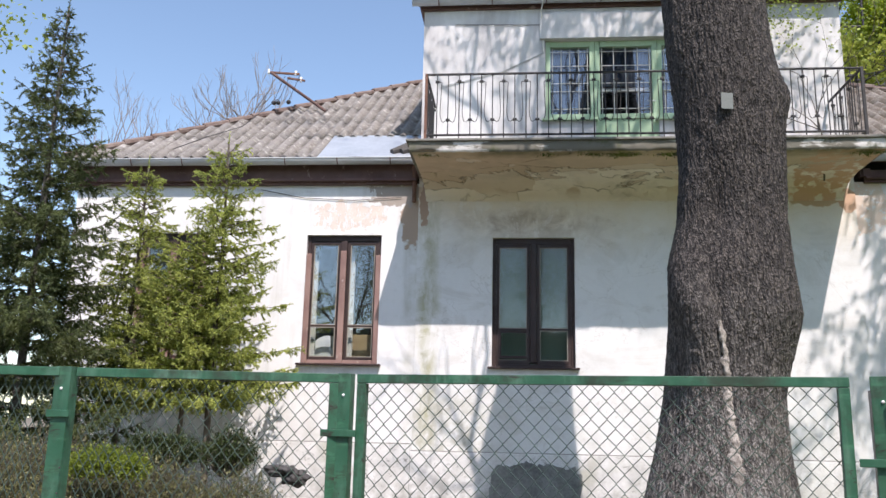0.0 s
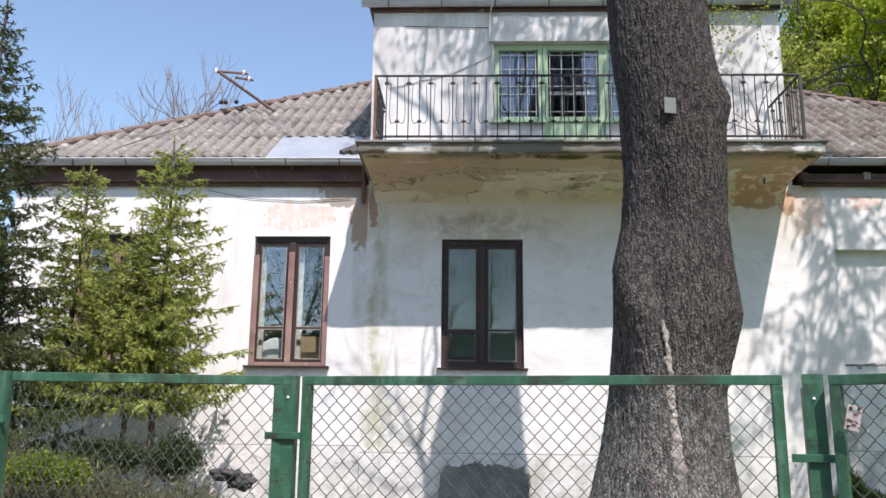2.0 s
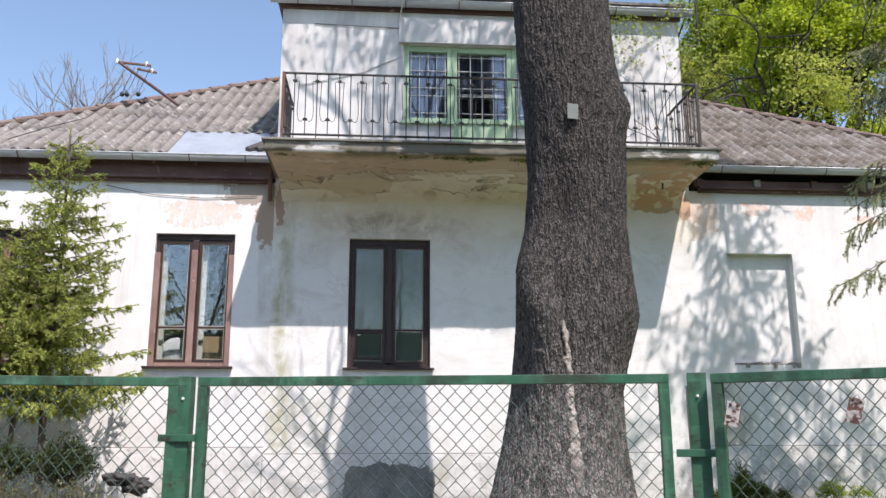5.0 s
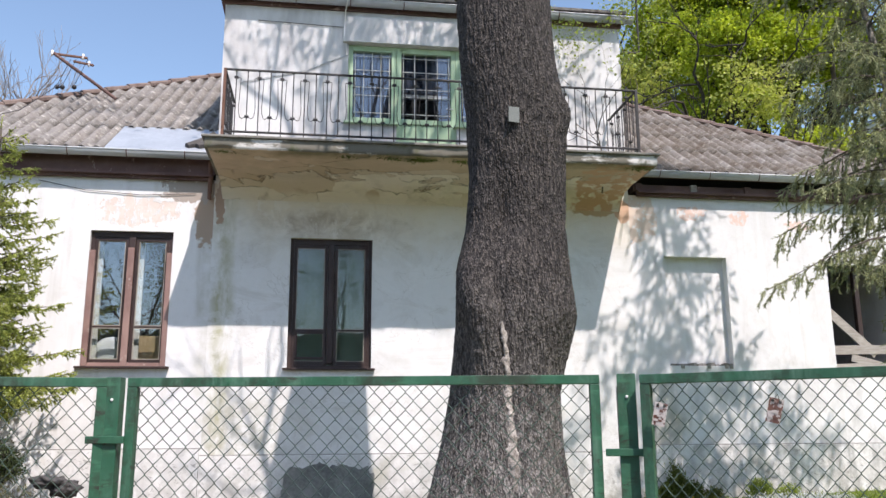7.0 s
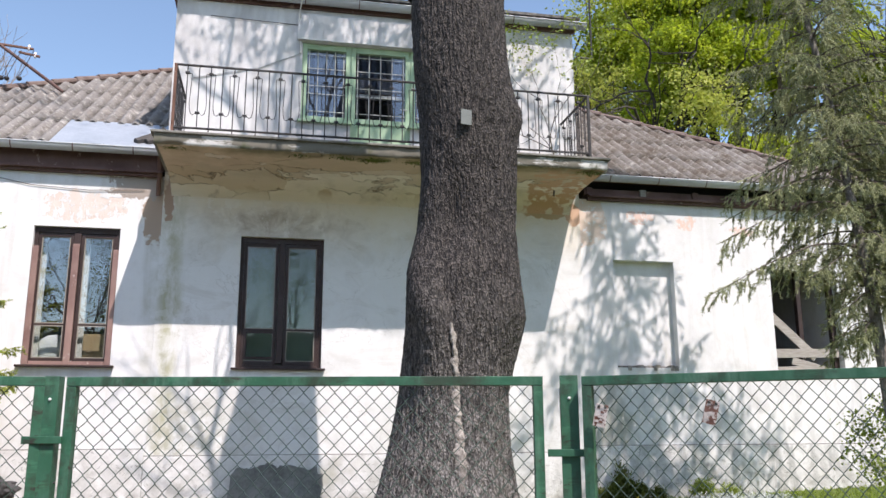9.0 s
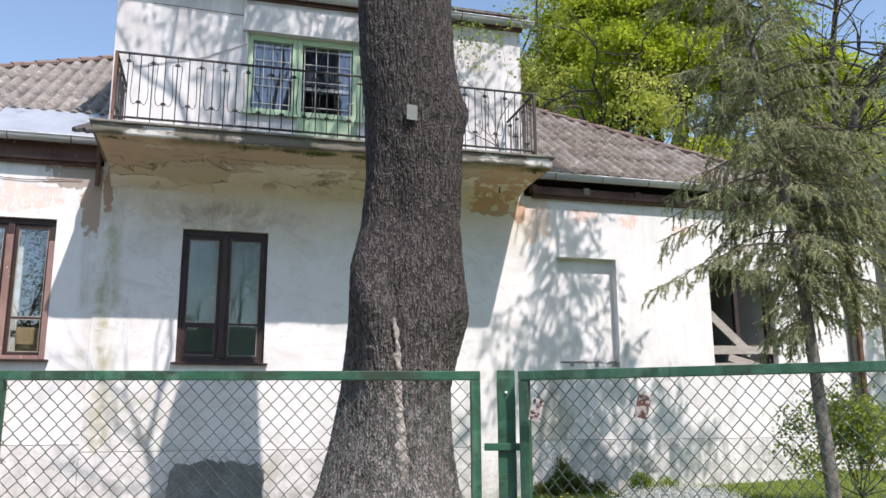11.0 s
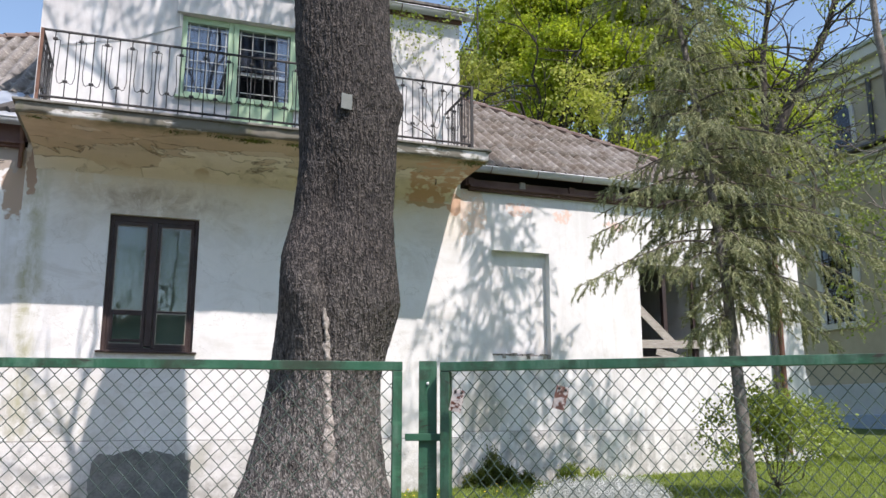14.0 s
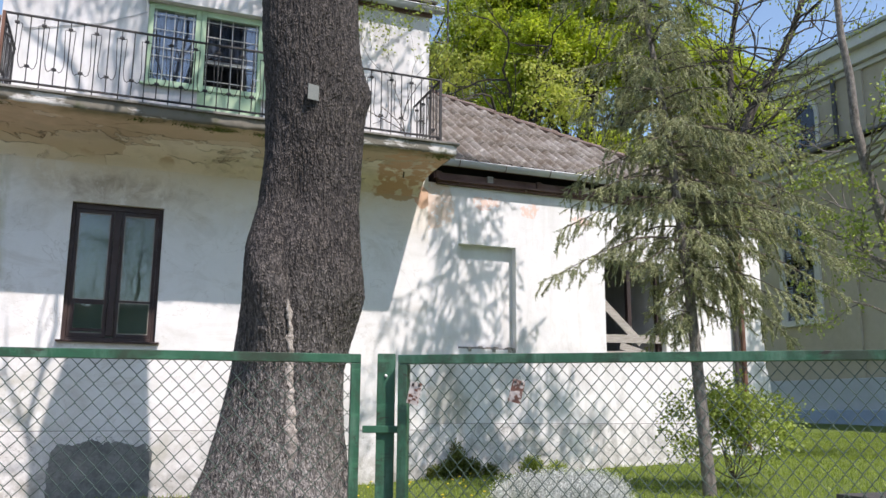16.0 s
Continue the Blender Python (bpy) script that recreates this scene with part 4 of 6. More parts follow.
    for x in (x0, x1):
        for z in (zb, zt):
            part("rail", block(x - 0.016, x + 0.016, y + 0.02, -0.02, z - 0.010, z + 0.010, 0.003), IRON, parent)
        bars((x, y, 0), (x, -0.02, 0), 7, 0.14)
        part("post", block(x - 0.017, x + 0.017, y - 0.017, y + 0.017, 4.298, zt + 0.012, 0.003), RUST if x < 0 else IRON, parent)


railing(balcony)

# ---- eaves, gutters, roofs ----
PITCH = 0.67
EX0, EX1, EY, EZ = -6.10, 10.10, -0.12, 4.44


def gutter(x0, x1, y, z, r=0.075, parent=house):
    """A half-round zinc gutter with brackets."""
    bm = bmesh.new()
    n = 10
    rows = []
    for k, rr in enumerate((r, r - 0.006)):
        rows.append([[bm.verts.new((x, y - rr * math.cos(math.pi * j / n), z - rr * math.sin(math.pi * j / n))) for j in range(n + 1)] for x in (x0, x1)])
    for k, (a, b) in enumerate(rows):
        for j in range(n):
            bm.faces.new((a[j], a[j + 1], b[j + 1], b[j]))
    for j in range(n):
        for e in (0, 1):
            bm.faces.new((rows[0][e][j], rows[1][e][j], rows[1][e][j + 1], rows[0][e][j + 1]))
    for j in (0, n):
        bm.faces.new((rows[0][0][j], rows[0][1][j], rows[1][1][j], rows[1][0][j]))
    g = part("gutter", bm, ZINC, parent, "dull zinc half-round gutter", True)
    part("bead", rod([(x0, y - r, z), (x1, y - r, z)], 0.011), ZINC, g)
    k = max(2, int((x1 - x0) / 0.72))
    for i in range(k):
        x = x0 + (i + 0.5) * (x1 - x0) / k
        bm = bmesh.new()
        tube(bm, [(x, y - (r + 0.006) * math.cos(math.pi * j / n), z - (r + 0.006) * math.sin(math.pi * j / n)) for j in range(n + 1)], 0.007, 5)
        part("bracket", bm, EAVES, g)
    for x in (x0, x1):
        bm = bmesh.new()
        bm.faces.new([bm.verts.new((x, y - r * math.cos(math.pi * j / n), z - r * math.sin(math.pi * j / n))) for j in range(n + 1)])
        part("end_cap", bm, ZINC, g)
    return g


for x0, x1 in ((EX0, -0.97), (4.84, EX1)):
    gutter(x0 - 0.02 if x0 < -2 else x0, x1 + 0.02 if x1 > 5 else x1, EY - 0.09, EZ - 0.045)
    e = part("eaves_board", block(x0 + 0.1, x1 - 0.02, -0.115, -0.002, 4.115, 4.15, 0.006), EAVES, house, "red-brown boarded eaves")
    part("cornice_board", block(x0 + 0.1, x1 - 0.02, -0.065, -0.002, 4.075, 4.113, 0.006), EAVES, e)
    if x0 < -2:
        part("fascia", block(x0 + 0.05, x1, -0.06, -0.03, 4.152, EZ - 0.04), EAVES, e)
        continue
    part("fascia", block(x0, x1, EY + 0.005, EY + 0.03, EZ - 0.10, EZ - 0.03), EAVES, e)
    part("fascia", block(x0 + 0.05, x1 - 0.02, -0.05, -0.004, 4.152, 4.25), EAVES, e, "inner red-brown board")
    k = int((x1 - x0) / 0.85)
    for i in range(k + 1):
        x = x0 + 0.12 + i * (x1 - x0 - 0.24) / k
        part("rafter_end", block(x - 0.045, x + 0.045, -0.09, 0.5, 4.155, 4.26), BOARD if i % 2 else EAVES, e, "bare rafter end")


def corrugated(x0, x1, s0, s1, lift, top):
    """One corrugated sheet on the front slope, from s0 to s1 metres in from the eaves, cut along the hips."""
    n_u, n_v = int(round((x1 - x0) / 0.19 * 8)), 2
    bm = bmesh.new()
    cosp = 1 / math.hypot(1, PITCH)
    for side in (0, -0.012):
        grid = []
        for i in range(n_u + 1):
            x = x0 + (x1 - x0) * i / n_u
            w = 0.029 * math.cos(2 * math.pi * x / 0.19) + side
            row = []
            for j in range(n_v + 1):
                s = s0 + (s1 - s0) * j / n_v
                up = w + lift * (1 - j / n_v) + 0.03
                row.append(bm.verts.new((x, EY + s - PITCH * cosp * up, EZ + PITCH * s + cosp * up)))
            grid.append(row)
        for i in range(n_u):
            for j in range(n_v):
                bm.faces.new((grid[i][j], grid[i + 1][j], grid[i + 1][j + 1], grid[i][j + 1]))
        if side == 0:
            first = grid
    for i in range(n_u):
        bm.faces.new((first[i][0], grid[i][0], grid[i + 1][0], first[i + 1][0]))
    for p, nrm in (((EX0, EY, 0), Vector((-1, 1, 0))), ((EX1, EY, 0), Vector((1, 1, 0)))):
        bmesh.ops.bisect_plane(bm, geom=bm.verts[:] + bm.edges[:] + bm.faces[:], plane_co=p, plane_no=nrm, clear_outer=True)
    return bm


roof = part("roof", block(-0.94, 4.80, 0.4, 5.2, 6.9, 6.96, 0), ROOF, house, "hipped roof of grey lichened corrugated sheets")
WIDTH, ROWS = 0.95, [(-0.05, 0.98), (0.90, 1.80), (1.72, 2.62), (2.54, 3.44), (3.36, 4.26), (4.18, 4.9)]
random.seed(5)
x = EX0
while x < EX1:
    xe = min(x + WIDTH + 0.05, EX1)
    for r, (s0, s1) in enumerate(ROWS):
        if -0.98 < x < 3.95 and s0 < 4.4 and not xe > 4.82:
            continue
        a, b = max(x, EX0), xe
        if r < 1 and a > -2.5 and a < -0.9:
            continue
        if r < 1 and a < -2.36 < b:
            b = -2.36
        if a < -0.96 < b:
            b = -0.96
        if a < 4.82 < b and s0 < 4.4:
            a = 4.82
        if b - a < 0.1 or b < EX0 + s0 or a > EX1 - s0:
            continue
        bm = corrugated(a, b, s0, s1, 0.003 + random.uniform(0, 0.009), 0)
        if len(bm.faces) > 8:
            part("roof_sheet", bm, ROOF, roof, smooth=True)
        else:
            bm.free()
    x += WIDTH
cosp = 1 / math.hypot(1, PITCH)
# the other slopes, and boards under the sheets
bm = bmesh.new()
ry = 4.9
A, B = Vector((EX0, EY, EZ)), Vector((EX1, EY, EZ))
C, D = Vector((EX0, EY + 2 * ry, EZ)), Vector((EX1, EY + 2 * ry, EZ))
R0, R1 = Vector((EX0 + ry, EY + ry, EZ + PITCH * ry)), Vector((EX1 - ry, EY + ry, EZ + PITCH * ry))
va = [bm.verts.new(q - Vector((0, 0, 0.012))) for q in (A, B, C, D, R0, R1)]
for f in ((0, 1, 5, 4), (1, 3, 5), (3, 2, 4, 5), (2, 0, 4)):
    bm.faces.new([va[i] for i in f])
bmesh.ops.bisect_plane(bm, geom=bm.verts[:] + bm.edges[:] + bm.faces[:], plane_co=(0, 0, EZ - 0.1), plane_no=(0, 0, -1), clear_outer=False)
part("roof_boarding", bm, DARK_WOOD, roof, "dark boards under the sheets")
# hip caps
for c, d in ((A, R0), (B, R1)):
    n = 17
    for i in range(n):
        p, q = c.lerp(d, i / n), c.lerp(d, (i + 1.12) / n)
        up = Vector((0, 0, 0.045))
        part("hip_cap", rod([p + up + Vector((0, 0, 0.015)), q + up], [0.062, 0.05], 8), HIP, roof, "")
part("hip_cap", rod([R0 + Vector((0, 0, 0.06)), R1 + Vector((0, 0, 0.06))], 0.08), HIP, roof)
# flat zinc sheet let into the slope beside the dormer
bm = bmesh.new()
grid = []
for i in range(13):
    row = []
    for j in range(8):
        s = -0.05 + 1.0 * j / 7
        x = -2.38 + 1.41 * i / 12
        up = 0.035 + 0.012 * noise.noise((x * 3, s * 3, 4))
        row.append(bm.verts.new((x, EY + s - PITCH * cosp * up, EZ + PITCH * s + cosp * up)))
    grid.append(row)
for i in range(12):
    for j in range(7):
        bm.faces.new((grid[i][j], grid[i + 1][j], grid[i + 1][j + 1], grid[i][j + 1]))
part("zinc_sheet", bm, SHEET, roof, "pale bluish zinc sheet", True)
bm = bmesh.new()
for k in range(3):
    x = -1.35 + 0.13 * k
    tube(bm, [(x, EY + 0.06, EZ + 0.10), (x + 0.25, EY + 0.25, EZ + 0.24), (x + 0.35, 0.1, EZ + 0.36)], [0.05, 0.09, 0.05], 8)
part("tarpaper", bm, DARK_WOOD, roof, "crumpled black roofing felt")

# dormer eaves and roof
dorm = part("dormer_roof", block(-1.05, 4.91, -0.03, 5.2, 6.855, 6.915, 0.01), EAVES, house, "flat sheet-covered dormer roof with zinc gutter")
part("fascia", block(-1.04, 4.90, -0.05, -0.032, 6.755, 6.855, 0.003), EAVES, dorm)
part("cornice_board", block(-0.99, 4.85, -0.045, -0.008, 6.69, 6.752, 0.01), EAVES, dorm)
gutter(-1.12, 4.99, -0.128, 6.80, 0.075, house)
m = Matrix.Translation((0, -0.07, 6.915)) @ Matrix.Rotation(radians(14), 4, "X")
part("sheet", block(-1.07, 4.93, 0.0, 5.7, 0.004, 0.04, 0, m), ROOF, dorm)

# ---- wing set back beside the house ----
wing = empty("side_wing", "white plastered side wing with sloping buttress and brown downpipe", "house")
part("wall", wall_sheet(9.33, 12.30, -0.3, 4.2, 1.5, 1.85, []), PLASTER, wing)
part("wall", block(11.95, 12.30, 1.852, 7.0, -0.3, 4.2, 0), PLASTER, wing)
bm = bmesh.new()
q = [(12.302, -0.3), (12.52, -0.3), (12.47, 0.55), (12.37, 1.35), (12.302, 1.6)]
f1, f2 = [bm.verts.new((x, 1.49, z)) for x, z in q], [bm.verts.new((x, 2.1, z)) for x, z in q]
bm.faces.new(f1), bm.faces.new(f2[::-1])
for i in range(5):
    bm.faces.new((f1[i], f1[(i + 1) % 5], f2[(i + 1) % 5], f2[i]))
part("buttress", bm, PLASTER, wing)
part("downpipe", rod([(11.72, 1.42, 0.1), (11.72, 1.42, 4.15)], 0.05, 10), RUST, wing, "rusty red-brown downpipe")
part("downpipe", rod([(11.58, 1.44, 0.1), (11.58, 1.44, 4.15)], 0.045, 10), DARK_WOOD, wing, "dark downpipe")
m = Matrix.Translation((0, 1.45, 4.2)) @ Matrix.Rotation(radians(-8), 4, "X")
part("roof", block(9.62, 12.36, 0.0, 5.6, 0.0, 0.05, 0, m), COPPER, wing, "low dark sheet roof")


# ---- ground ----
def ground_z(x, y):
    """The garden is level by the house, falls to the street, and rises towards the church."""
    fall = min(1.0, max(0.0, (-5.6 - y) / 1.8))
    fall = fall * fall * (3 - 2 * fall)
    rise = min(1.0, max(0.0, (math.hypot(x - 8, y) - 6) / 18)) * (1 if x > 8 else 0.2)
    side = -0.036 * min(9.3, max(0.0, 9.3 - x)) if y < 8 else 0.0
    return side * (1 - fall) - 0.72 * fall + 0.5 * rise * (1 - fall) + 0.03 * noise.noise((x * 0.7, y * 0.7, 0)) - 0.01


gx = np.concatenate([np.array([-2500, -600, -150, -60, -30]), np.arange(-16, 30.1, 0.4), np.array([40, 70, 160, 600, 2500])])
gy = np.concatenate([np.array([-2500, -600, -150, -60, -25]), np.arange(-15, 16.1, 0.4), np.array([25, 60, 150, 600, 2500])])
gv = [(x, y, ground_z(x, y)) for x in gx for y in gy]
ny = len(gy)
gf = [(i * ny + j, (i + 1) * ny + j, (i + 1) * ny + j + 1, i * ny + j + 1) for i in range(len(gx) - 1) for j in range(ny - 1)]
tagged(raw("ground", gv, gf, SOIL, None, "", True), "green lawn and soil of the garden", "lawn", kind="structure")


# ---- fence ----
def mesh_panel(a, b, z0, z1, wide, high, squeeze=0.0):
    """Chain-link between two points: interlocked zigzag wires as flat tubes."""
    a, b = Vector((*a, 0)), Vector((*b, 0))
    d = (b - a)
    ln = d.length
    d.normalize()
    nrm = Vector((-d.y, d.x, 0))
    verts, faces = [], []
    r = 0.0025

    def wire(pts):
        k0 = len(verts)
        for i, p in enumerate(pts):
            t = (pts[min(i + 1, len(pts) - 1)] - pts[max(i - 1, 0)]).normalized()
            s = t.cross(nrm)
            for c, e in ((1, 0), (-0.5, 0.87), (-0.5, -0.87)):
                verts.append(tuple(p + r * (c * s + e * nrm)))
        for i in range(len(pts) - 1):
            for j in range(3):
                faces.append((k0 + 3 * i + j, k0 + 3 * i + (j + 1) % 3, k0 + 3 * i + 3 + (j + 1) % 3, k0 + 3 * i + 3 + j))

    def place(u, z):
        w = u / ln
        w = w + squeeze * w * (w - 1)
        sag = 0.006 * noise.noise((u * 2.3, z * 2.3, 7.7))
        return a + d * (w * ln + 0.005 * noise.noise((u * 3, z * 3, 3))) + Vector((0, 0, z + sag))

    cols = int(2 * ln / wide)
    rows = int((z1 - z0) / (high / 2))
    wide = ln / cols
    for i in range(cols):
        pts = []
        for j in range(rows + 1):
            u = (i + 0.5) * wide + (0.51 if (i + j) % 2 else -0.51) * wide
            z = z1 - (j * high / 2)
            for h in (0.022, -0.022):
                pts.append(place(min(max(u, 0), ln), z + h * high) + nrm * (0.0024 if (i + j) % 2 else -0.0024))
        wire(pts)
    return verts, faces


def fence_panel(a, b, wide=0.088, high=0.096, squeeze=0.0, label="", top=1.045, frame_w=0.043, left=True, right=True, slope=0.0, group="fence panels", name="chain_link_fence"):
    """A welded frame of flat bar with chain-link stretched in it."""
    thing = empty(name, label or "green steel fence panel with chain-link mesh", "fence", group, at=(a[0], a[1], 0))
    d = Vector((b[0] - a[0], b[1] - a[1], 0))
    ln = d.length
    m = Matrix.Rotation(math.atan2(d.y, d.x), 4, "Z") @ Matrix.Rotation(-slope, 4, "Y")
    z0 = -0.52
    part("top_rail", block(0, ln, -0.005, 0.04, top - 0.040, top, 0.003, m), FENCE, thing, "chipped green rail")
    part("bottom_rail", block(0.05, ln - 0.05, -0.005, 0.04, z0, z0 + 0.045, 0.003, m), FENCE, thing)
    if left:
        part("stile", block(0, frame_w, -0.003, 0.042, z0, top - 0.041, 0.003, m), FENCE, thing)
    if right:
        part("stile", block(ln - frame_w, ln, -0.003, 0.042, z0, top - 0.041, 0.003, m), FENCE, thing)
    u = d.normalized()
    v, f = mesh_panel((u.x * 0.02, u.y * 0.02), (d.x - u.x * 0.02, d.y - u.y * 0.02), z0 + 0.03, top - 0.03, wide, high, squeeze)
    ob = raw("chain_link", [(x - u.y * 0.03, y + u.x * 0.03, z) for x, y, z in v], f, WIRE, thing, "grey chain-link mesh")
    ob["kind"] = "stuff"
    return thing


def fence_post(x, y, turn, wide=0.064, top=1.048, label="green steel fence post with bolt", clamp=(-0.075, 0.075), clamp_z=1.36, lean=0.0):
    """A channel post with a bolt and a clamp that ties the frames to it."""
    thing = empty("fence_post", label, "fence post", "fence posts", at=(x, y, -0.6))
    thing.rotation_euler = (0, radians(lean), radians(turn))
    h = top + 0.6
    w = wide / 2
    post = part("channel", block(-w, w, -0.012, -0.004, -0.3, h, 0.002), FENCE, thing)
    part("flange", block(-w, -w + 0.008, -0.003, 0.05, -0.3, h, 0.002), FENCE, post)
    part("flange", block(w - 0.008, w, -0.003, 0.05, -0.3, h, 0.002), FENCE, post)
    part("clamp", block(clamp[0], clamp[1], -0.028, -0.0125, clamp_z, clamp_z + 0.032, 0.003), FENCE, thing, "bolted green clamp bar")
    bm = bmesh.new()
    bmesh.ops.create_uvsphere(bm, u_segments=10, v_segments=6, radius=0.007, matrix=Matrix.Translation((0.0, -0.014, h - 0.10)))
    part("bolt", bm, PORCELAIN, thing, "white bolt head", True)
    for k in range(4):
        bm = bmesh.new()
        bmesh.ops.create_uvsphere(bm, u_segments=8, v_segments=5, radius=0.005, matrix=Matrix.Translation((clamp[1] - 0.012, -0.03, 1.2 - 0.11 * k)))
        part("rivet", bm, DARK_WOOD, thing, "", True)
    return thing


PL, PR, PLL = (-0.385, -7.13), (1.847, -7.515), (-1.655, -7.30)
fence_panel((-0.325, -7.14), (1.735, -7.49), 0.069, 0.077, label="green steel fence panel with chain-link mesh, before the big tree")
fence_panel((-1.60, -7.296), (-0.412, -7.135), 0.056, 0.082, 0.30, "green fence panel with stretched chain-link, before junipers", left=False)
fence_panel((-3.2, -7.45), (-1.675, -7.31), 0.036, 0.085, 0.0, "weathered green fence panel with narrow stretched chain-link", left=False, right=False)
fence_panel((1.875, -7.60), (4.10, -9.28), 0.061, 0.073, top=1.039, label="green gate panel with chain-link mesh", group="", name="garden_gate")
fence_post(*PL, -9, clamp=(-0.10, 0.07))
fence_post(*PR, -20, 0.08, clamp=(-0.10, 0.10), clamp_z=1.297)
fence_post(*PLL, -6, 0.08, clamp=(-0.055, 0.06), clamp_z=1.42)
tagged(part("weathered_pole", rod([(1.875, -7.36, -0.8), (1.89, -7.36, 0.2), (1.88, -7.36, 1.0)], [0.028, 0.026, 0.024], 10), BOARD),
       "grey weathered wooden pole behind the gate post", "pole")


def plate(x, y, z, mat, tilt, label):
    thing = empty("hanging_plate", label, "sign plate", "plates on the gate", at=(x, y, z))
    thing.rotation_euler = (radians(4), radians(tilt), radians(-37))
    bm = block(-0.027, 0.027, -0.003, 0.0, -0.048, 0.048, 0.001)
    part("sheet", bm, mat, thing)
    for s in (-1, 1):
        part("hole", rod([(s * 0.014, -0.0045, 0.037), (s * 0.014, -0.002, 0.037)], 0.006, 10), DARK_WOOD, thing)
    part("tie_wire", rod([(-0.014, -0.006, 0.037), (0, -0.012, 0.066), (0.014, -0.006, 0.037)], 0.0015, 5), WIRE, thing)
    for k in range(3):
        part("smudge", block(-0.018 + 0.008 * k, 0.014, -0.0045, -0.0032, -0.03 + 0.02 * k, -0.02 + 0.02 * k, 0), RUST_PLATE, thing)
    return thing


plate(1.925, -7.68, 0.87, PLATE, 14, "chipped white enamel plate hanging on the mesh")
plate(2.288, -7.945, 0.879, RUST_PLATE, 16, "rust-eaten small plate hanging on the mesh")


# ---- plants: helpers ----
def unit(v):
    return v / np.maximum(np.linalg.norm(v, axis=-1, keepdims=True), 1e-9)


def blades(rng, centers, dirs, length, width, flat=None):
    """Small pointed leaves: a diamond of four corners at each centre, along dirs."""
    n = len(centers)
    d = unit(dirs)
    side = rng.normal(size=(n, 3)) if flat is None else flat + 0.35 * rng.normal(size=(n, 3))
    s = unit(np.cross(d, side))
    ln = (length * rng.uniform(0.7, 1.3, n))[:, None]
    wd = (width * rng.uniform(0.7, 1.3, n))[:, None]
    v = np.stack([centers, centers + d * ln * 0.45 + s * wd / 2, centers + d * ln, centers + d * ln * 0.45 - s * wd / 2], 1).reshape(-1, 3)
    f = np.arange(4 * n).reshape(-1, 4)
    return v, f


def limb_tubes(lines, n=6):
    """Many tapered limbs as one mesh: each line is (points, radius at start, radius at end)."""
    bm = bmesh.new()
    for pts, r0, r1 in lines:
        k = len(pts)
        tube(bm, pts, [r0 + (r1 - r0) * i / (k - 1) for i in range(k)], n, False)
    return bm


def spruce(name, label, trunk, trunk_r, z_start, radius, needles, seed, whorl=0.28, arms=5, extra=(), sag=0.3, rise=0.15, hang=1.0, strand=(0.16, 0.42), per_m=18, sub=4, needle=(0.028, 0.0065), dens=120, core=0.008, thin=0.9, bark=SPRUCE_BARK):
    """A spruce: whorls of sagging branches, branchlets that hang from them like fringes, and needles set round every shoot."""
    rng = np.random.default_rng(seed)
    thing = empty(name, label, "tree", at=trunk[0])
    o = np.array(trunk[0])
    tp = np.array(trunk) - o
    zs = tp[:, 2]
    part("trunk", limb_tubes([([tuple(p) for p in tp], trunk_r, 0.012)], 10), bark, thing, smooth=True)
    branches = []
    z = z_start
    while z < zs[-1] - 0.05:
        turn = rng.uniform(0, 2 * math.pi)
        for k in range(arms):
            zz = z + rng.uniform(-0.5, 0.5) * whorl * 0.7
            frac = (zz - z_start) / (zs[-1] - z_start)
            branches.append((turn + 2 * math.pi * (k + rng.uniform(-0.3, 0.3)) / arms, zz, radius(frac) * rng.uniform(0.55, 1.12)))
        z += whorl * rng.uniform(0.8, 1.2)
    branches += list(extra)
    down = np.array([0, 0, -1.0])
    lines, shoots = [], []  # a shoot: start, direction, length, droop
    for az, zz, ln in branches:
        if ln < 0.10:
            continue
        b0 = np.array([np.interp(zz, zs, tp[:, 0]), np.interp(zz, zs, tp[:, 1]), zz])
        frac = min(1.0, max(0.0, (zz - z_start) / (zs[-1] - z_start)))
        out = np.array([math.cos(az), math.sin(az), 0])
        side = np.cross(out, [0, 0, 1.0])
        n = 12
        t = np.linspace(0, 1, n)
        lift = rise + 0.45 * frac + rng.uniform(-0.12, 0.12)
        fall = sag * (1 - 0.6 * frac) + 0.5 * lift
        bend = rng.normal(0, 0.10) * ln
        pts = b0 + out * (t * ln)[:, None] - down * (ln * (lift * t - fall * t ** 2 + 0.16 * t ** 4))[:, None] + side * (bend * t ** 2)[:, None]
        pts += rng.normal(0, 0.006, (n, 3)).cumsum(0)
        lines.append(([tuple(p) for p in pts], 0.006 + 0.007 * ln, 0.0025))
        tip = unit(pts[-1] - pts[-3])
        shoots.append((pts[-3], tip, 0.22 * ln + 0.06, 0.0))
        m = max(4, int(ln * per_m * (1.0 if frac < thin else 0.6)))
        for q in range(m):
            w = 0.10 + 0.90 * (q + rng.uniform(0, 1)) / m
            if rng.uniform() < 0.13:
                continue
            p = np.array([np.interp(w, t, pts[:, i]) for i in range(3)])
            s = 1 if q % 2 else -1
            d = unit(side * s * rng.uniform(0.25, 0.8) + out * rng.uniform(0.25, 0.7) + down * hang * rng.uniform(0.25, 1.3))
            sl = rng.uniform(*strand) * (1.15 - 0.6 * w) * (0.4 + 0.6 * min(1.0, ln))
            shoots.append((p, d, sl, 0.45 * hang))
            end = p + d * sl + down * 0.45 * hang * sl
            lines.append(([tuple(p), tuple(p + d * sl * 0.5 + down * 0.11 * hang * sl), tuple(end)], 0.0035, 0.0015))
            across = unit(np.cross(d, out) + 0.3 * rng.normal(size=3))
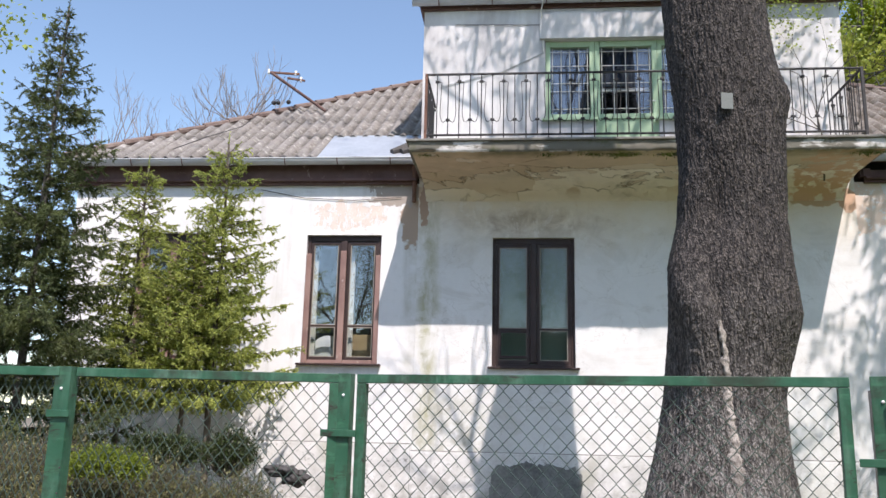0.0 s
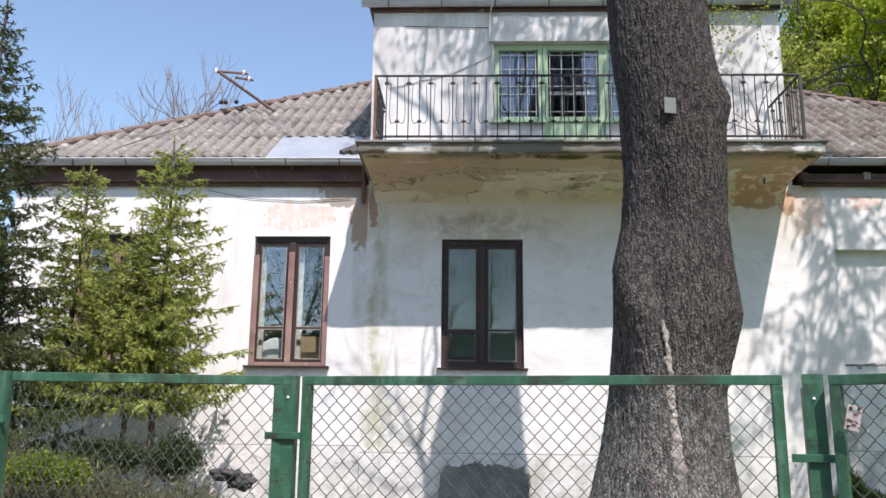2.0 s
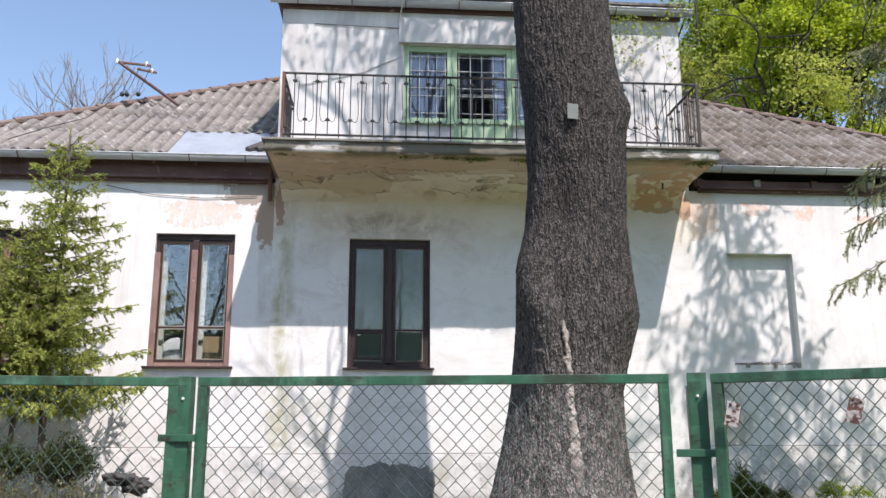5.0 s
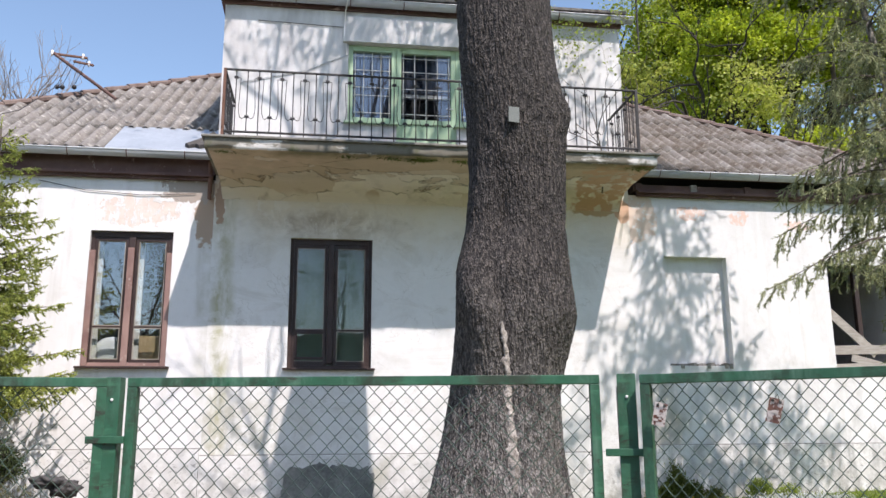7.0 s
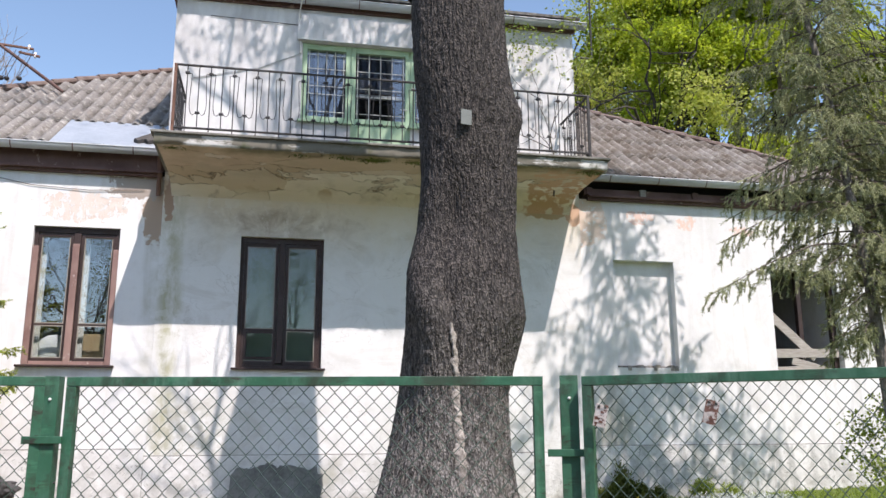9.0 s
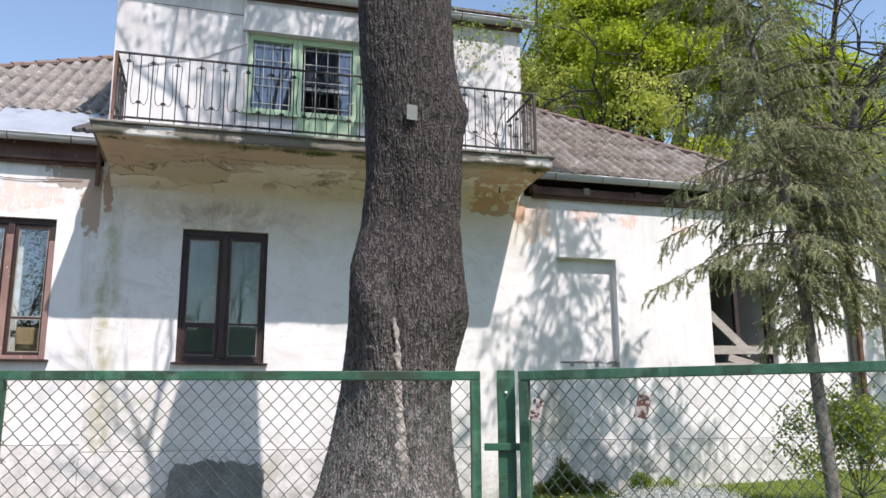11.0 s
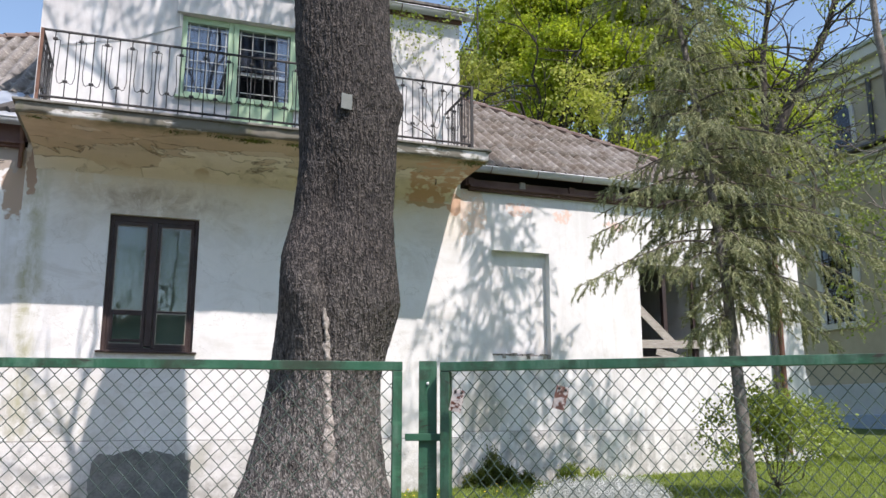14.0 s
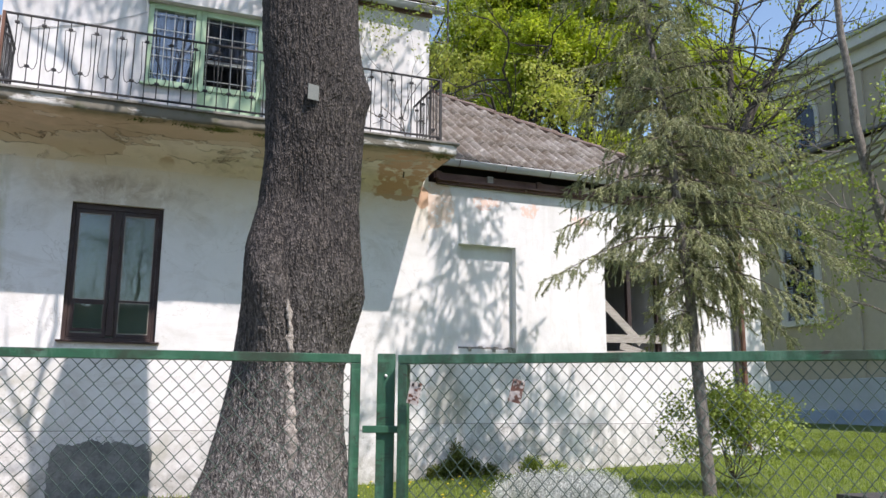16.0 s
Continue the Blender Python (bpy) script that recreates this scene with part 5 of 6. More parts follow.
            for k in range(int(sub * sl / 0.3 + rng.uniform(0, 1))):
                u = rng.uniform(0.15, 0.95)
                p2 = p + d * sl * u + down * 0.45 * hang * sl * u * u
                d2 = unit(d * 0.8 + across * (1 if k % 2 else -1) * rng.uniform(0.5, 1.0) + down * hang * 0.4)
                shoots.append((p2, d2, sl * rng.uniform(0.25, 0.5), 0.3 * hang))
    for w in np.linspace(0.0, 0.5, 5):
        shoots.append((tp[-1] + down * w, np.array([0.0, 0.0, 1.0]), 0.16, 0.0))
    tagged(part("branchwork", limb_tubes(lines, 4), TWIG, thing, "thin dark branches"), kind="stuff")
    p0, d0 = np.array([q[0] for q in shoots]), np.array([q[1] for q in shoots])
    sl, dp = np.array([q[2] for q in shoots]), np.array([q[3] for q in shoots])
    idx = np.repeat(np.arange(len(shoots)), np.maximum(5, (sl * dens).astype(int)))
    u = rng.uniform(0, 1, len(idx))
    cen = p0[idx] + d0[idx] * (sl[idx] * u)[:, None] + down * (dp[idx] * sl[idx] * u * u)[:, None]
    tan = unit(d0[idx] + down * (2 * dp[idx] * u)[:, None])
    rad = rng.normal(size=cen.shape)
    rad = unit(rad - tan * (rad * tan).sum(1, keepdims=True))
    v, f = blades(rng, cen, tan * 0.8 + rad * 0.7, needle[0], needle[1])
    # the dense core of every shoot: a three-sided spindle along its bend
    a = unit(np.cross(d0, rng.normal(size=d0.shape)))
    b = np.cross(d0, a)
    rings = []
    for w, r in ((0.0, 0.35), (0.3, 1.0), (0.7, 0.85), (1.0, 0.15)):
        c0 = p0 + d0 * (sl * w)[:, None] + down * (dp * sl * w * w)[:, None]
        rings += [c0 + core * r * (math.cos(q) * a + math.sin(q) * b) for q in (0, 2.094, 4.189)]
    cv = np.stack(rings, 1).reshape(-1, 3)
    cf = np.array([(3 * i + j, 3 * i + (j + 1) % 3, 3 * i + 3 + (j + 1) % 3, 3 * i + 3 + j) for i in range(3) for j in range(3)])
    cf = (cf[None] + 12 * np.arange(len(p0))[:, None, None]).reshape(-1, 4) + len(v)
    v, f = np.concatenate([v, cv]), np.concatenate([f, cf])
    tagged(raw("needles", v, f, needles, thing, "needle-covered shoots"), kind="stuff")
    return thing


def grow(rng, p, d, ln, r, depth, lines, tips, spread=0.6, up=0.25, segs=5, ratio=0.72):
    """A limb that forks into smaller ones."""
    pts = [p]
    for i in range(segs):
        d = unit(d + 0.16 * rng.normal(size=3) + np.array([0, 0, up * 0.12]))
        pts.append(pts[-1] + d * ln / segs)
    lines.append(([tuple(q) for q in pts], r, r * 0.6))
    if depth == 0:
        tips += pts[2:]
        return
    tips += pts[-1:] if depth < 3 else []
    k = rng.integers(2, 4)
    for i in range(k):
        q = pts[-1] if i == 0 else pts[rng.integers(2, segs + 1)]
        nd = unit(d + spread * rng.normal(size=3) + np.array([0, 0, up * 0.4]))
        grow(rng, q, nd, ln * ratio * rng.uniform(0.8, 1.15), r * 0.58, depth - 1, lines, tips, spread, up, segs, ratio)


def leafy_tree(name, label, base, height, trunk_r, leafmat, seed, leaves, leaf=0.13, clump=0.55, depth=5, bark=TWIG, first=0.35, spread=0.62, per=1, up=0.25, crown=None, dirs=None, pads=0):
    """A broad-leaved tree: forking limbs, and leaves in loose clumps at the twigs."""
    rng = np.random.default_rng(seed)
    thing = empty(name, label, "tree", at=base)
    lines, tips = [], []
    top = np.array([0.0, 0.0, height * first])
    lines.append(([(0, 0, -0.3), tuple(top * 0.5 + [0.05, 0, 0]), tuple(top)], trunk_r, trunk_r * 0.75))
    for k in range(per):
        d = unit(np.array([0, 0, 1.0]) + 0.55 * rng.normal(size=3)) if dirs is None else unit(np.array(dirs[k]))
        grow(rng, top, d, height * (1 - first) * 0.34, trunk_r * 0.62, depth, lines, tips, spread, up)
    part("trunk", limb_tubes(lines[:1], 12), bark, thing, smooth=True)
    tagged(part("limbwork", limb_tubes(lines[1:], 5), bark, thing), kind="stuff")
    if leaves:
        tips = np.array(tips)
        if crown:
            tips = tips[np.hypot(tips[:, 0], tips[:, 1]) < crown]
        idx = rng.integers(0, len(tips), leaves)
        if pads:
            tips = tips[rng.choice(len(tips), min(pads, len(tips)), replace=False)]
            idx = rng.integers(0, len(tips), leaves)
        hubs = tips + rng.normal(size=tips.shape) * clump * 0.5
        tilt = rng.normal(size=hubs.shape) * 0.35
        off = rng.normal(size=(leaves, 3)) * clump * np.array([0.8, 0.8, 0.16])
        off[:, 2] += off[:, 0] * tilt[idx, 0] + off[:, 1] * tilt[idx, 1] - 0.25 * (off[:, 0] ** 2 + off[:, 1] ** 2) / clump
        cen = hubs[idx] + off
        dr = rng.normal(size=(leaves, 3)) + np.array([0, 0, -0.35])
        n = len(cen)
        d = unit(dr)
        nr = unit(np.array([0, 0, 1.0]) + 0.75 * rng.normal(size=(n, 3)))
        s = unit(np.cross(d, nr))
        ln = (leaf * rng.uniform(0.6, 1.25, n))[:, None]
        v = np.stack([cen, cen + d * ln * 0.35 + s * ln * 0.5, cen + d * ln, cen + d * ln * 0.35 - s * ln * 0.5], 1).reshape(-1, 3)
        ob = raw("crown", v, np.arange(4 * n).reshape(-1, 4), leafmat, thing, "fresh spring leaves")
        ob["kind"] = "stuff"
    return thing


def slim_tree(name, label, spine, r, leafmat, seed, leaves, span, count, bark=GREY_TWIG):
    """A young tree with one leaning stem, a few forking side limbs and sparse leaves."""
    rng = np.random.default_rng(seed)
    thing = empty(name, label, "tree", at=spine[0])
    tp = np.array(spine, float) - np.array(spine[0], float)
    lines, tips = [], []
    for _ in range(count):
        z = rng.uniform(*span)
        p = np.array([np.interp(z, tp[:, 2], tp[:, k]) for k in range(3)])
        a = rng.uniform(0, 2 * math.pi)
        grow(rng, p, unit(np.array([math.cos(a), math.sin(a), 0.35])), rng.uniform(0.7, 1.5), 0.028, 2, lines, tips, 0.5, 0.2)
    part("trunk", limb_tubes([([tuple(q) for q in tp], r, r * 0.35)], 10), bark, thing, smooth=True)
    tagged(part("limbwork", limb_tubes(lines, 5), bark, thing), kind="stuff")
    tips = np.array(tips)
    cen = tips[rng.integers(0, len(tips), leaves)] + rng.normal(size=(leaves, 3)) * 0.09
    v, f = blades(rng, cen, rng.normal(size=(leaves, 3)) + np.array([0, 0, -0.3]), 0.075, 0.05)
    tagged(raw("crown", v, f, leafmat, thing, "small fresh leaves"), kind="stuff")
    return thing


def shrub(name, label, spots, leafmat, seed, count, leaf=(0.03, 0.012), category="shrub", upward=0.4, stems=TWIG):
    """A low bush: a loose mound of small leaves round many thin stems."""
    rng = np.random.default_rng(seed)
    thing = empty(name, label, category, at=(spots[0][0], spots[0][1], spots[0][2]))
    o = np.array(spots[0][:3])
    lines, cen, dr = [], [], []
    for x, y, z, rx, rz in spots:
        c = np.array([x, y, z]) - o
        k = int(count * rx * rx * 8) + 20
        for _ in range(k):
            a, q = rng.uniform(0, 2 * math.pi), rng.uniform(0, 1) ** 0.5
            end = c + np.array([math.cos(a) * q * rx, math.sin(a) * q * rx, rz * (1 - 0.55 * q * q) * rng.uniform(0.75, 1.08)])
            st = c + np.array([math.cos(a) * q * rx * 0.3, math.sin(a) * q * rx * 0.3, 0])
            lines.append(([tuple(st), tuple((st + end) / 2), tuple(end)], 0.004, 0.0015))
            m = 22
            u = rng.uniform(0.45, 1, m)[:, None] ** 0.7
            cen.append(st + (end - st) * u + rng.normal(size=(m, 3)) * 0.035)
            dr.append(unit(end - st) * upward + rng.normal(size=(m, 3)) * 0.6)
    tagged(part("stemwork", limb_tubes(lines, 3), stems, thing), kind="stuff")
    v, f = blades(rng, np.concatenate(cen), np.concatenate(dr), leaf[0], leaf[1])
    ob = raw("foliage", v, f, leafmat, thing)
    ob["kind"] = "stuff"
    return thing


# ---- the big tree before the house ----
def value_noise(u, v, nu, nv, seed):
    """Smooth noise on a cylinder: nu cells round, nv cells a metre of v."""
    rng = np.random.default_rng(seed)
    rows = int(np.ceil(np.max(v) * nv)) + 3
    g = rng.uniform(-1, 1, (rows, nu))
    a, b = u * nu, v * nv
    i, j = np.floor(a).astype(int), np.floor(b).astype(int)
    fa, fb = a - i, b - j
    fa, fb = fa * fa * (3 - 2 * fa), fb * fb * (3 - 2 * fb)
    i0, i1 = i % nu, (i + 1) % nu
    j0, j1 = np.clip(j, 0, rows - 1), np.clip(j + 1, 0, rows - 1)
    return (g[j0, i0] * (1 - fa) + g[j0, i1] * fa) * (1 - fb) + (g[j1, i0] * (1 - fa) + g[j1, i1] * fa) * fb


TZ = np.array([-0.4, 0.0, 0.28, 0.65, 1.12, 1.36, 1.80, 2.25, 2.61, 3.13, 3.79, 4.23, 4.77, 6.0, 8.2])
TL = np.array([1.20, 1.36, 1.487, 1.577, 1.657, 1.675, 1.70, 1.714, 1.81, 1.858, 1.842, 1.79, 1.757, 1.72, 1.62])
TR = np.array([2.96, 2.79, 2.70, 2.655, 2.645, 2.69, 2.795, 2.765, 2.73, 2.75, 2.78, 2.725, 2.69, 2.64, 2.60])
TY = -3.65


def trunk_at(a, z):
    """Radius and centre of the trunk at the angle a (0 to the right, -pi/2 to the front) and the height z."""
    l, r = np.interp(z, TZ, TL), np.interp(z, TZ, TR)
    rad = (r - l) / 2
    lump = 1 + 0.03 * np.sin(3 * a + 1.1 * z) + 0.025 * np.sin(5 * a - 0.9 * z + 1) + 0.10 * np.exp(-np.maximum(z, 0) / 0.45) * np.sin(4 * a + 0.6)
    c = np.cos(a)
    rr = rad * np.where(np.abs(c) > 0.92, 1.0, lump)
    return (l + r) / 2, rr


SEAM_Z, SEAM_A = [0.3, 0.9, 1.2, 1.67, 2.1, 2.6], [4.72, 4.62, 4.53, 4.35, 4.2, 4.1]


def trunk_knob(a, z):
    """Swellings of the trunk."""
    return (0.10 * np.exp(-(((a - 3.75) / 0.36) ** 2) - ((z - 2.0) / 0.32) ** 2) + 0.075 * np.exp(-(((a - 4.05) / 0.30) ** 2) - ((z - 1.75) / 0.42) ** 2) - 0.09 * np.exp(-(((a - 4.25) / 0.30) ** 2) - ((z - 2.65) / 0.38) ** 2) + 0.05 * np.exp(-(((a - 5.9) / 0.3) ** 2) - ((z - 3.72) / 0.16) ** 2)
            + 0.04 * np.exp(-(((a - 5.2) / 0.5) ** 2) - ((z - 1.9) / 0.35) ** 2) + 0.025 * np.exp(-(((a - 6.1) / 0.4) ** 2) - ((z - 1.7) / 0.45) ** 2))


def big_tree():
    thing = empty("big_tree", "stout old tree with dark furrowed bark before the house", "tree", at=(2.2, TY, 0))
    z0, z1, nz = -0.6, 5.3, 560
    u = np.concatenate([np.linspace(0, 0.47, 40, endpoint=False), np.linspace(0.47, 1.0, 300, endpoint=False)])
    nu = len(u)
    zz = np.linspace(z0, z1, nz)
    U, Z = np.meshgrid(u, zz)
    A = 2 * math.pi * U
    cx, rr = trunk_at(A, Z)
    V = Z - z0
    PX, PY = cx + rr * np.cos(A), rr * np.sin(A)

    def bark_noise(fx, fz, off):
        g = noise.noise
        return np.array([g((x * fx + off, y * fx, z * fz)) for x, y, z in zip(PX.ravel(), PY.ravel(), Z.ravel())]).reshape(Z.shape)

    wx, wz = 0.035 * bark_noise(6, 4, 3.1), 0.05 * bark_noise(5, 4, 9.7)
    PX, PY, Zs = PX + wx, PY + wx * 0.6, Z
    # knobs between furrows: cells drawn out upwards
    cell = noise.voronoi
    near = np.empty(Z.size)
    for i, (x, y, z) in enumerate(zip(PX.ravel(), PY.ravel(), Z.ravel())):
        near[i] = cell((x * 46, y * 46, z * 22))[0][0]
    cells = np.clip(1 - near.reshape(Z.shape) * 1.5, 0, 1) ** 0.8
    ridge = np.clip(1.1 - np.abs(bark_noise(30, 5.5, 0.0)) * 3.2, -0.4, 1)
    fine = bark_noise(120, 80, 2.0)
    disp = 0.007 * cells + 0.007 * ridge + 0.003 * fine + 0.022 * value_noise(U, V, 9, 1.2, 5)
    seam = np.exp(-(((A - np.interp(Z, SEAM_Z, SEAM_A)) / np.interp(Z, [1.5, 2.0], [0.07, 0.17])) ** 2)) * np.clip((2.6 - Z) / 0.7, 0, 1)
    rr = rr + disp * (1 - 0.7 * seam) - (0.02 + 0.06 * np.clip((Z - 1.5) / 0.3, 0, 1)) * seam - 0.014 + trunk_knob(A, Z)
    X, Y = cx + rr * np.cos(A) - 2.2, rr * np.sin(A)
    v = np.stack([X, Y, Z], -1).reshape(-1, 3)
    i, j = np.meshgrid(np.arange(nz - 1), np.arange(nu), indexing="ij")
    f = np.stack([i * nu + j, i * nu + (j + 1) % nu, (i + 1) * nu + (j + 1) % nu, (i + 1) * nu + j], -1).reshape(-1, 4)
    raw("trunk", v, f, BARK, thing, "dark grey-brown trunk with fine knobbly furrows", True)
    # pale callus in the long crack
    rng = np.random.default_rng(3)
    cz, cw = np.meshgrid(np.linspace(0.32, 1.70, 170), np.linspace(-1, 1, 15), indexing="ij")
    half = np.interp(cz, [0.32, 0.5, 0.9, 1.2, 1.5, 1.70], [0.062, 0.066, 0.052, 0.040, 0.028, 0.010])
    rag = np.array([noise.noise((float(np.sign(p)) * 3.0, float(q) * 14, 0.4)) + 0.6 * noise.noise((float(np.sign(p)) * 5.0, float(q) * 41, 2.4)) for p, q in zip(cw.ravel(), cz.ravel())]).reshape(cz.shape)
    half = half * np.clip(0.95 + 0.8 * rag, 0.4, 1.6)
    base_x, base_r = trunk_at(np.interp(cz, SEAM_Z, SEAM_A), cz)
    ca = np.interp(cz, SEAM_Z, SEAM_A) + cw * half / base_r
    base_x, base_r = trunk_at(ca, cz)
    lump = np.array([noise.noise((float(p) * 0.5, float(q) * 26, 1.7)) for p, q in zip(cw.ravel(), cz.ravel())]).reshape(cz.shape)
    cr = base_r + trunk_knob(ca, cz) - 0.024 - 0.03 * np.clip((0.55 - cz) / 0.25, 0, 1) + (0.026 + 0.012 * lump * (cz > 0.9)) * (1 - cw ** 2) + 0.008 * lump
    cv = np.stack([base_x + cr * np.cos(ca) - 2.2, cr * np.sin(ca), cz], -1).reshape(-1, 3)
    i, j = np.meshgrid(np.arange(169), np.arange(14), indexing="ij")
    cf = np.stack([i * 15 + j, i * 15 + j + 1, (i + 1) * 15 + j + 1, (i + 1) * 15 + j], -1).reshape(-1, 4)
    raw("callus", cv, cf, CALLUS, thing, "pale lumpy callus along a healed crack", True)
    # limbs overhead, out of view, placed for the shadows they cast
    lines, tips = [], []
    top = np.array([-0.05, 0.0, 9.3])
    lines.append(([(0.035, 0, 5.1), (-0.01, 0, 6.0), (-0.06, 0, 7.0), (-0.08, 0.02, 8.0), (-0.06, 0.02, 9.4)], 0.49, 0.40))
    lines.append(([(-0.10, 0, 5.2), (-0.34, 0, 5.6), (-0.42, 0, 5.9), (-0.30, 0, 6.5), (-0.16, 0, 7.1), (-0.08, 0, 7.7)], 0.44, 0.40))  # swollen fork, unseen, widens the trunk's shadow
    rng = np.random.default_rng(12)
    for d, ln, r in (((-0.9, 0.1, 0.8), 1.8, 0.045), ((0.6, -0.05, 1.3), 1.8, 0.055), ((0.35, 0.65, 1.0), 1.7, 0.04), ((-0.35, -0.1, 1.4), 1.8, 0.05), ((0.95, 0.2, 0.8), 1.7, 0.04), ((-0.5, 0.6, 0.9), 1.7, 0.04), ((0.1, 0.4, 1.2), 1.7, 0.04), ((1.0, -0.1, 1.1), 1.8, 0.04)):
        grow(rng, top + np.array([0, 0, -0.2]), unit(np.array(d)), ln, r, 4, lines, tips, 0.6, 0.3)
    grow(rng, np.array([-0.42, 0.05, 5.4]), unit(np.array((-0.6, 0.15, 1.0))), 1.5, 0.022, 2, lines, tips, 0.5, 0.3)
    # an unseen leafy bough added to shade the dormer
    for p, d, ln in (((0.2, 0, 9.3), (1.0, -0.02, 0.75), 2.6), ((0.15, 0, 9.0), (1.0, 0.05, 0.55), 2.4)):
        grow(rng, np.array(p), unit(np.array(d)), ln, 0.07, 3, lines, tips, 0.45, 0.1)
    lines.append(([(-0.45, 0, 5.45), (-0.75, 0.02, 5.75), (-0.92, 0.04, 6.3), (-0.80, 0.05, 7.0), (-0.70, 0.05, 7.5), (-0.74, 0.05, 8.0)], 0.05, 0.02))
    lines.append(([(-0.80, 0.05, 7.0), (-0.55, 0.05, 7.4), (-0.50, 0.05, 7.9)], 0.025, 0.010))
    lines.append(([(-0.92, 0.04, 6.3), (-1.2, 0.05, 6.9), (-1.25, 0.05, 7.6)], 0.022, 0.008))
    for p, d in (((-1.2, 0.05, 6.9), (-0.5, 0.1, 0.6)), ((-0.92, 0.04, 6.3), (-1.0, 0.2, 0.5)), ((-0.75, 0.02, 5.9), (-1.0, -0.1, 0.25)), ((-0.80, 0.05, 7.0), (-0.5, -0.2, 1.0))):
        grow(rng, np.array(p), unit(np.array(d)), 0.75, 0.016, 2, lines, tips, 0.5, 0.3)
    # a long thin unseen bough added high up: its hanging sprigs dapple the wall
    dapple_tips = []
    lines.append(([(0.3, 0, 8.4), (2.5, -0.2, 8.7), (4.4, -0.3, 8.3), (5.6, -0.3, 7.8), (6.6, -0.3, 7.3)], 0.020, 0.006))
    for p in ((3.6, -0.3, 8.4), (4.4, -0.3, 8.3), (5.0, -0.3, 8.0), (5.4, -0.3, 7.9), (5.8, -0.3, 7.7), (6.2, -0.3, 7.5), (6.5, -0.3, 7.3)):
        for q in range(2):
            grow(rng, np.array(p), unit(np.array((rng.uniform(-0.7, 0.7), rng.uniform(-0.6, 0.6), -0.7))), 0.45, 0.008, 2, lines, dapple_tips, 0.6, -0.4)
    tagged(part("limbwork", limb_tubes(lines, 8), BARK, thing, "spreading limbs"), kind="stuff")
    tips = np.array(tips)
    n = 9500
    cen = tips[rng.integers(0, len(tips), n)] + rng.normal(size=(n, 3)) * 0.28
    cen = cen[cen[:, 2] > 9.4]
    drop = (cen[:, 1] + TY) / 1.26
    wx, wz = cen[:, 0] + 2.2 + 0.523 * drop, cen[:, 2] + 2.02 * drop
    cen = cen[(wx < -0.2) | (wx > 2.5) | (wz > 2.6)]  # leaves that would shadow the bright strip of wall are left out
    dapple_tips = np.array(dapple_tips)
    cen = np.concatenate([cen, dapple_tips[rng.integers(0, len(dapple_tips), 1500)] + rng.normal(size=(1500, 3)) * 0.10])
    n = len(cen)
    v, f = blades(rng, cen, rng.normal(size=(n, 3)), 0.085, 0.06)
    ob = raw("crown", v, f, MAPLE, thing, "sparse young leaves")
    ob["kind"] = "stuff"
    return thing


big_tree()
c, r = trunk_at(-math.pi / 2 - 0.02, 3.59)
tag = tagged(part("tree_tag", block(-0.052, 0.052, -0.004, 0.0, -0.074, 0.074, 0.002), TAG), "small grey-white plate nailed to the trunk", "plate")
tag.matrix_world = pose(2.185, TY - r - 0.012, 3.592, -2, 2, 8)

# ---- conifers ----
def sparse_crown(f):
    """Reach of the tall spruce's branches: short at the foot, widest low down, then a long narrow top."""
    return float(np.interp(f, [0.0, 0.10, 0.22, 0.38, 0.60, 0.80, 1.0], [0.60, 1.10, 1.30, 1.05, 1.05, 0.70, 0.08]))


spruce("spruce_tree", "tall spruce with grey-green drooping needle sprays beside the lawn",
       [(6.84, -3.5, -0.3), (6.76, -3.5, 1.0), (6.71, -3.45, 2.4), (6.70, -3.2, 4.2), (6.68, -2.9, 5.8), (6.48, -2.75, 7.4), (6.34, -2.7, 9.6)], 0.078, 2.25, sparse_crown, SPRUCE, 21,
       whorl=0.32, arms=6, extra=((math.pi * 1.02, 3.02, 1.75), (0.1, 4.1, 1.9), (-0.25, 3.3, 1.9), (-1.1, 2.7, 1.3), (-0.4, 2.6, 1.4), (math.pi * 0.95, 3.5, 1.35), (-0.36, 2.95, 1.85), (-0.2, 3.65, 2.0), (-0.65, 3.15, 1.8), (-0.36, 4.45, 1.6), (0.0, 2.5, 1.5), (-0.5, 3.9, 1.7), (-0.9, 3.4, 1.4)),
       sag=0.60, rise=0.16, hang=0.85, strand=(0.16, 0.42), per_m=20, sub=5.5, needle=(0.034, 0.0085), dens=165, core=0.006, thin=0.42)
spruce("spruce_tree", "dark green young spruce with open pointed top beside the house",
       [(-5.05, -2.2, -0.45), (-5.05, -2.2, 2.0), (-5.03, -2.2, 4.0), (-5.02, -2.2, 5.68)], 0.06, 0.85,
       lambda f: 1.45 * (1 - f) ** 0.95 + 0.07, SPRUCE_DARK, 31, whorl=0.22, arms=8, sag=0.05, rise=0.02, hang=0.22, strand=(0.14, 0.36), per_m=26, sub=6, needle=(0.036, 0.009), dens=165, core=0.007)

# ---- thujas before the wall ----
FAN = dict(whorl=0.16, arms=7, sag=0.12, rise=0.10, hang=0.16, strand=(0.12, 0.30), per_m=23, sub=8, needle=(0.026, 0.0115), dens=190, core=0.006, thin=2.0, bark=TWIG)
spruce("thuja", "loose yellow-green thuja before the white wall", [(-3.24, -1.2, -0.42), (-3.27, -1.2, 1.3), (-3.24, -1.2, 2.8), (-3.27, -1.2, 4.28)], 0.048, 1.5,
       lambda f: 0.96 * (1 - f) ** 0.8 + 0.13, THUJA, 41, **FAN)
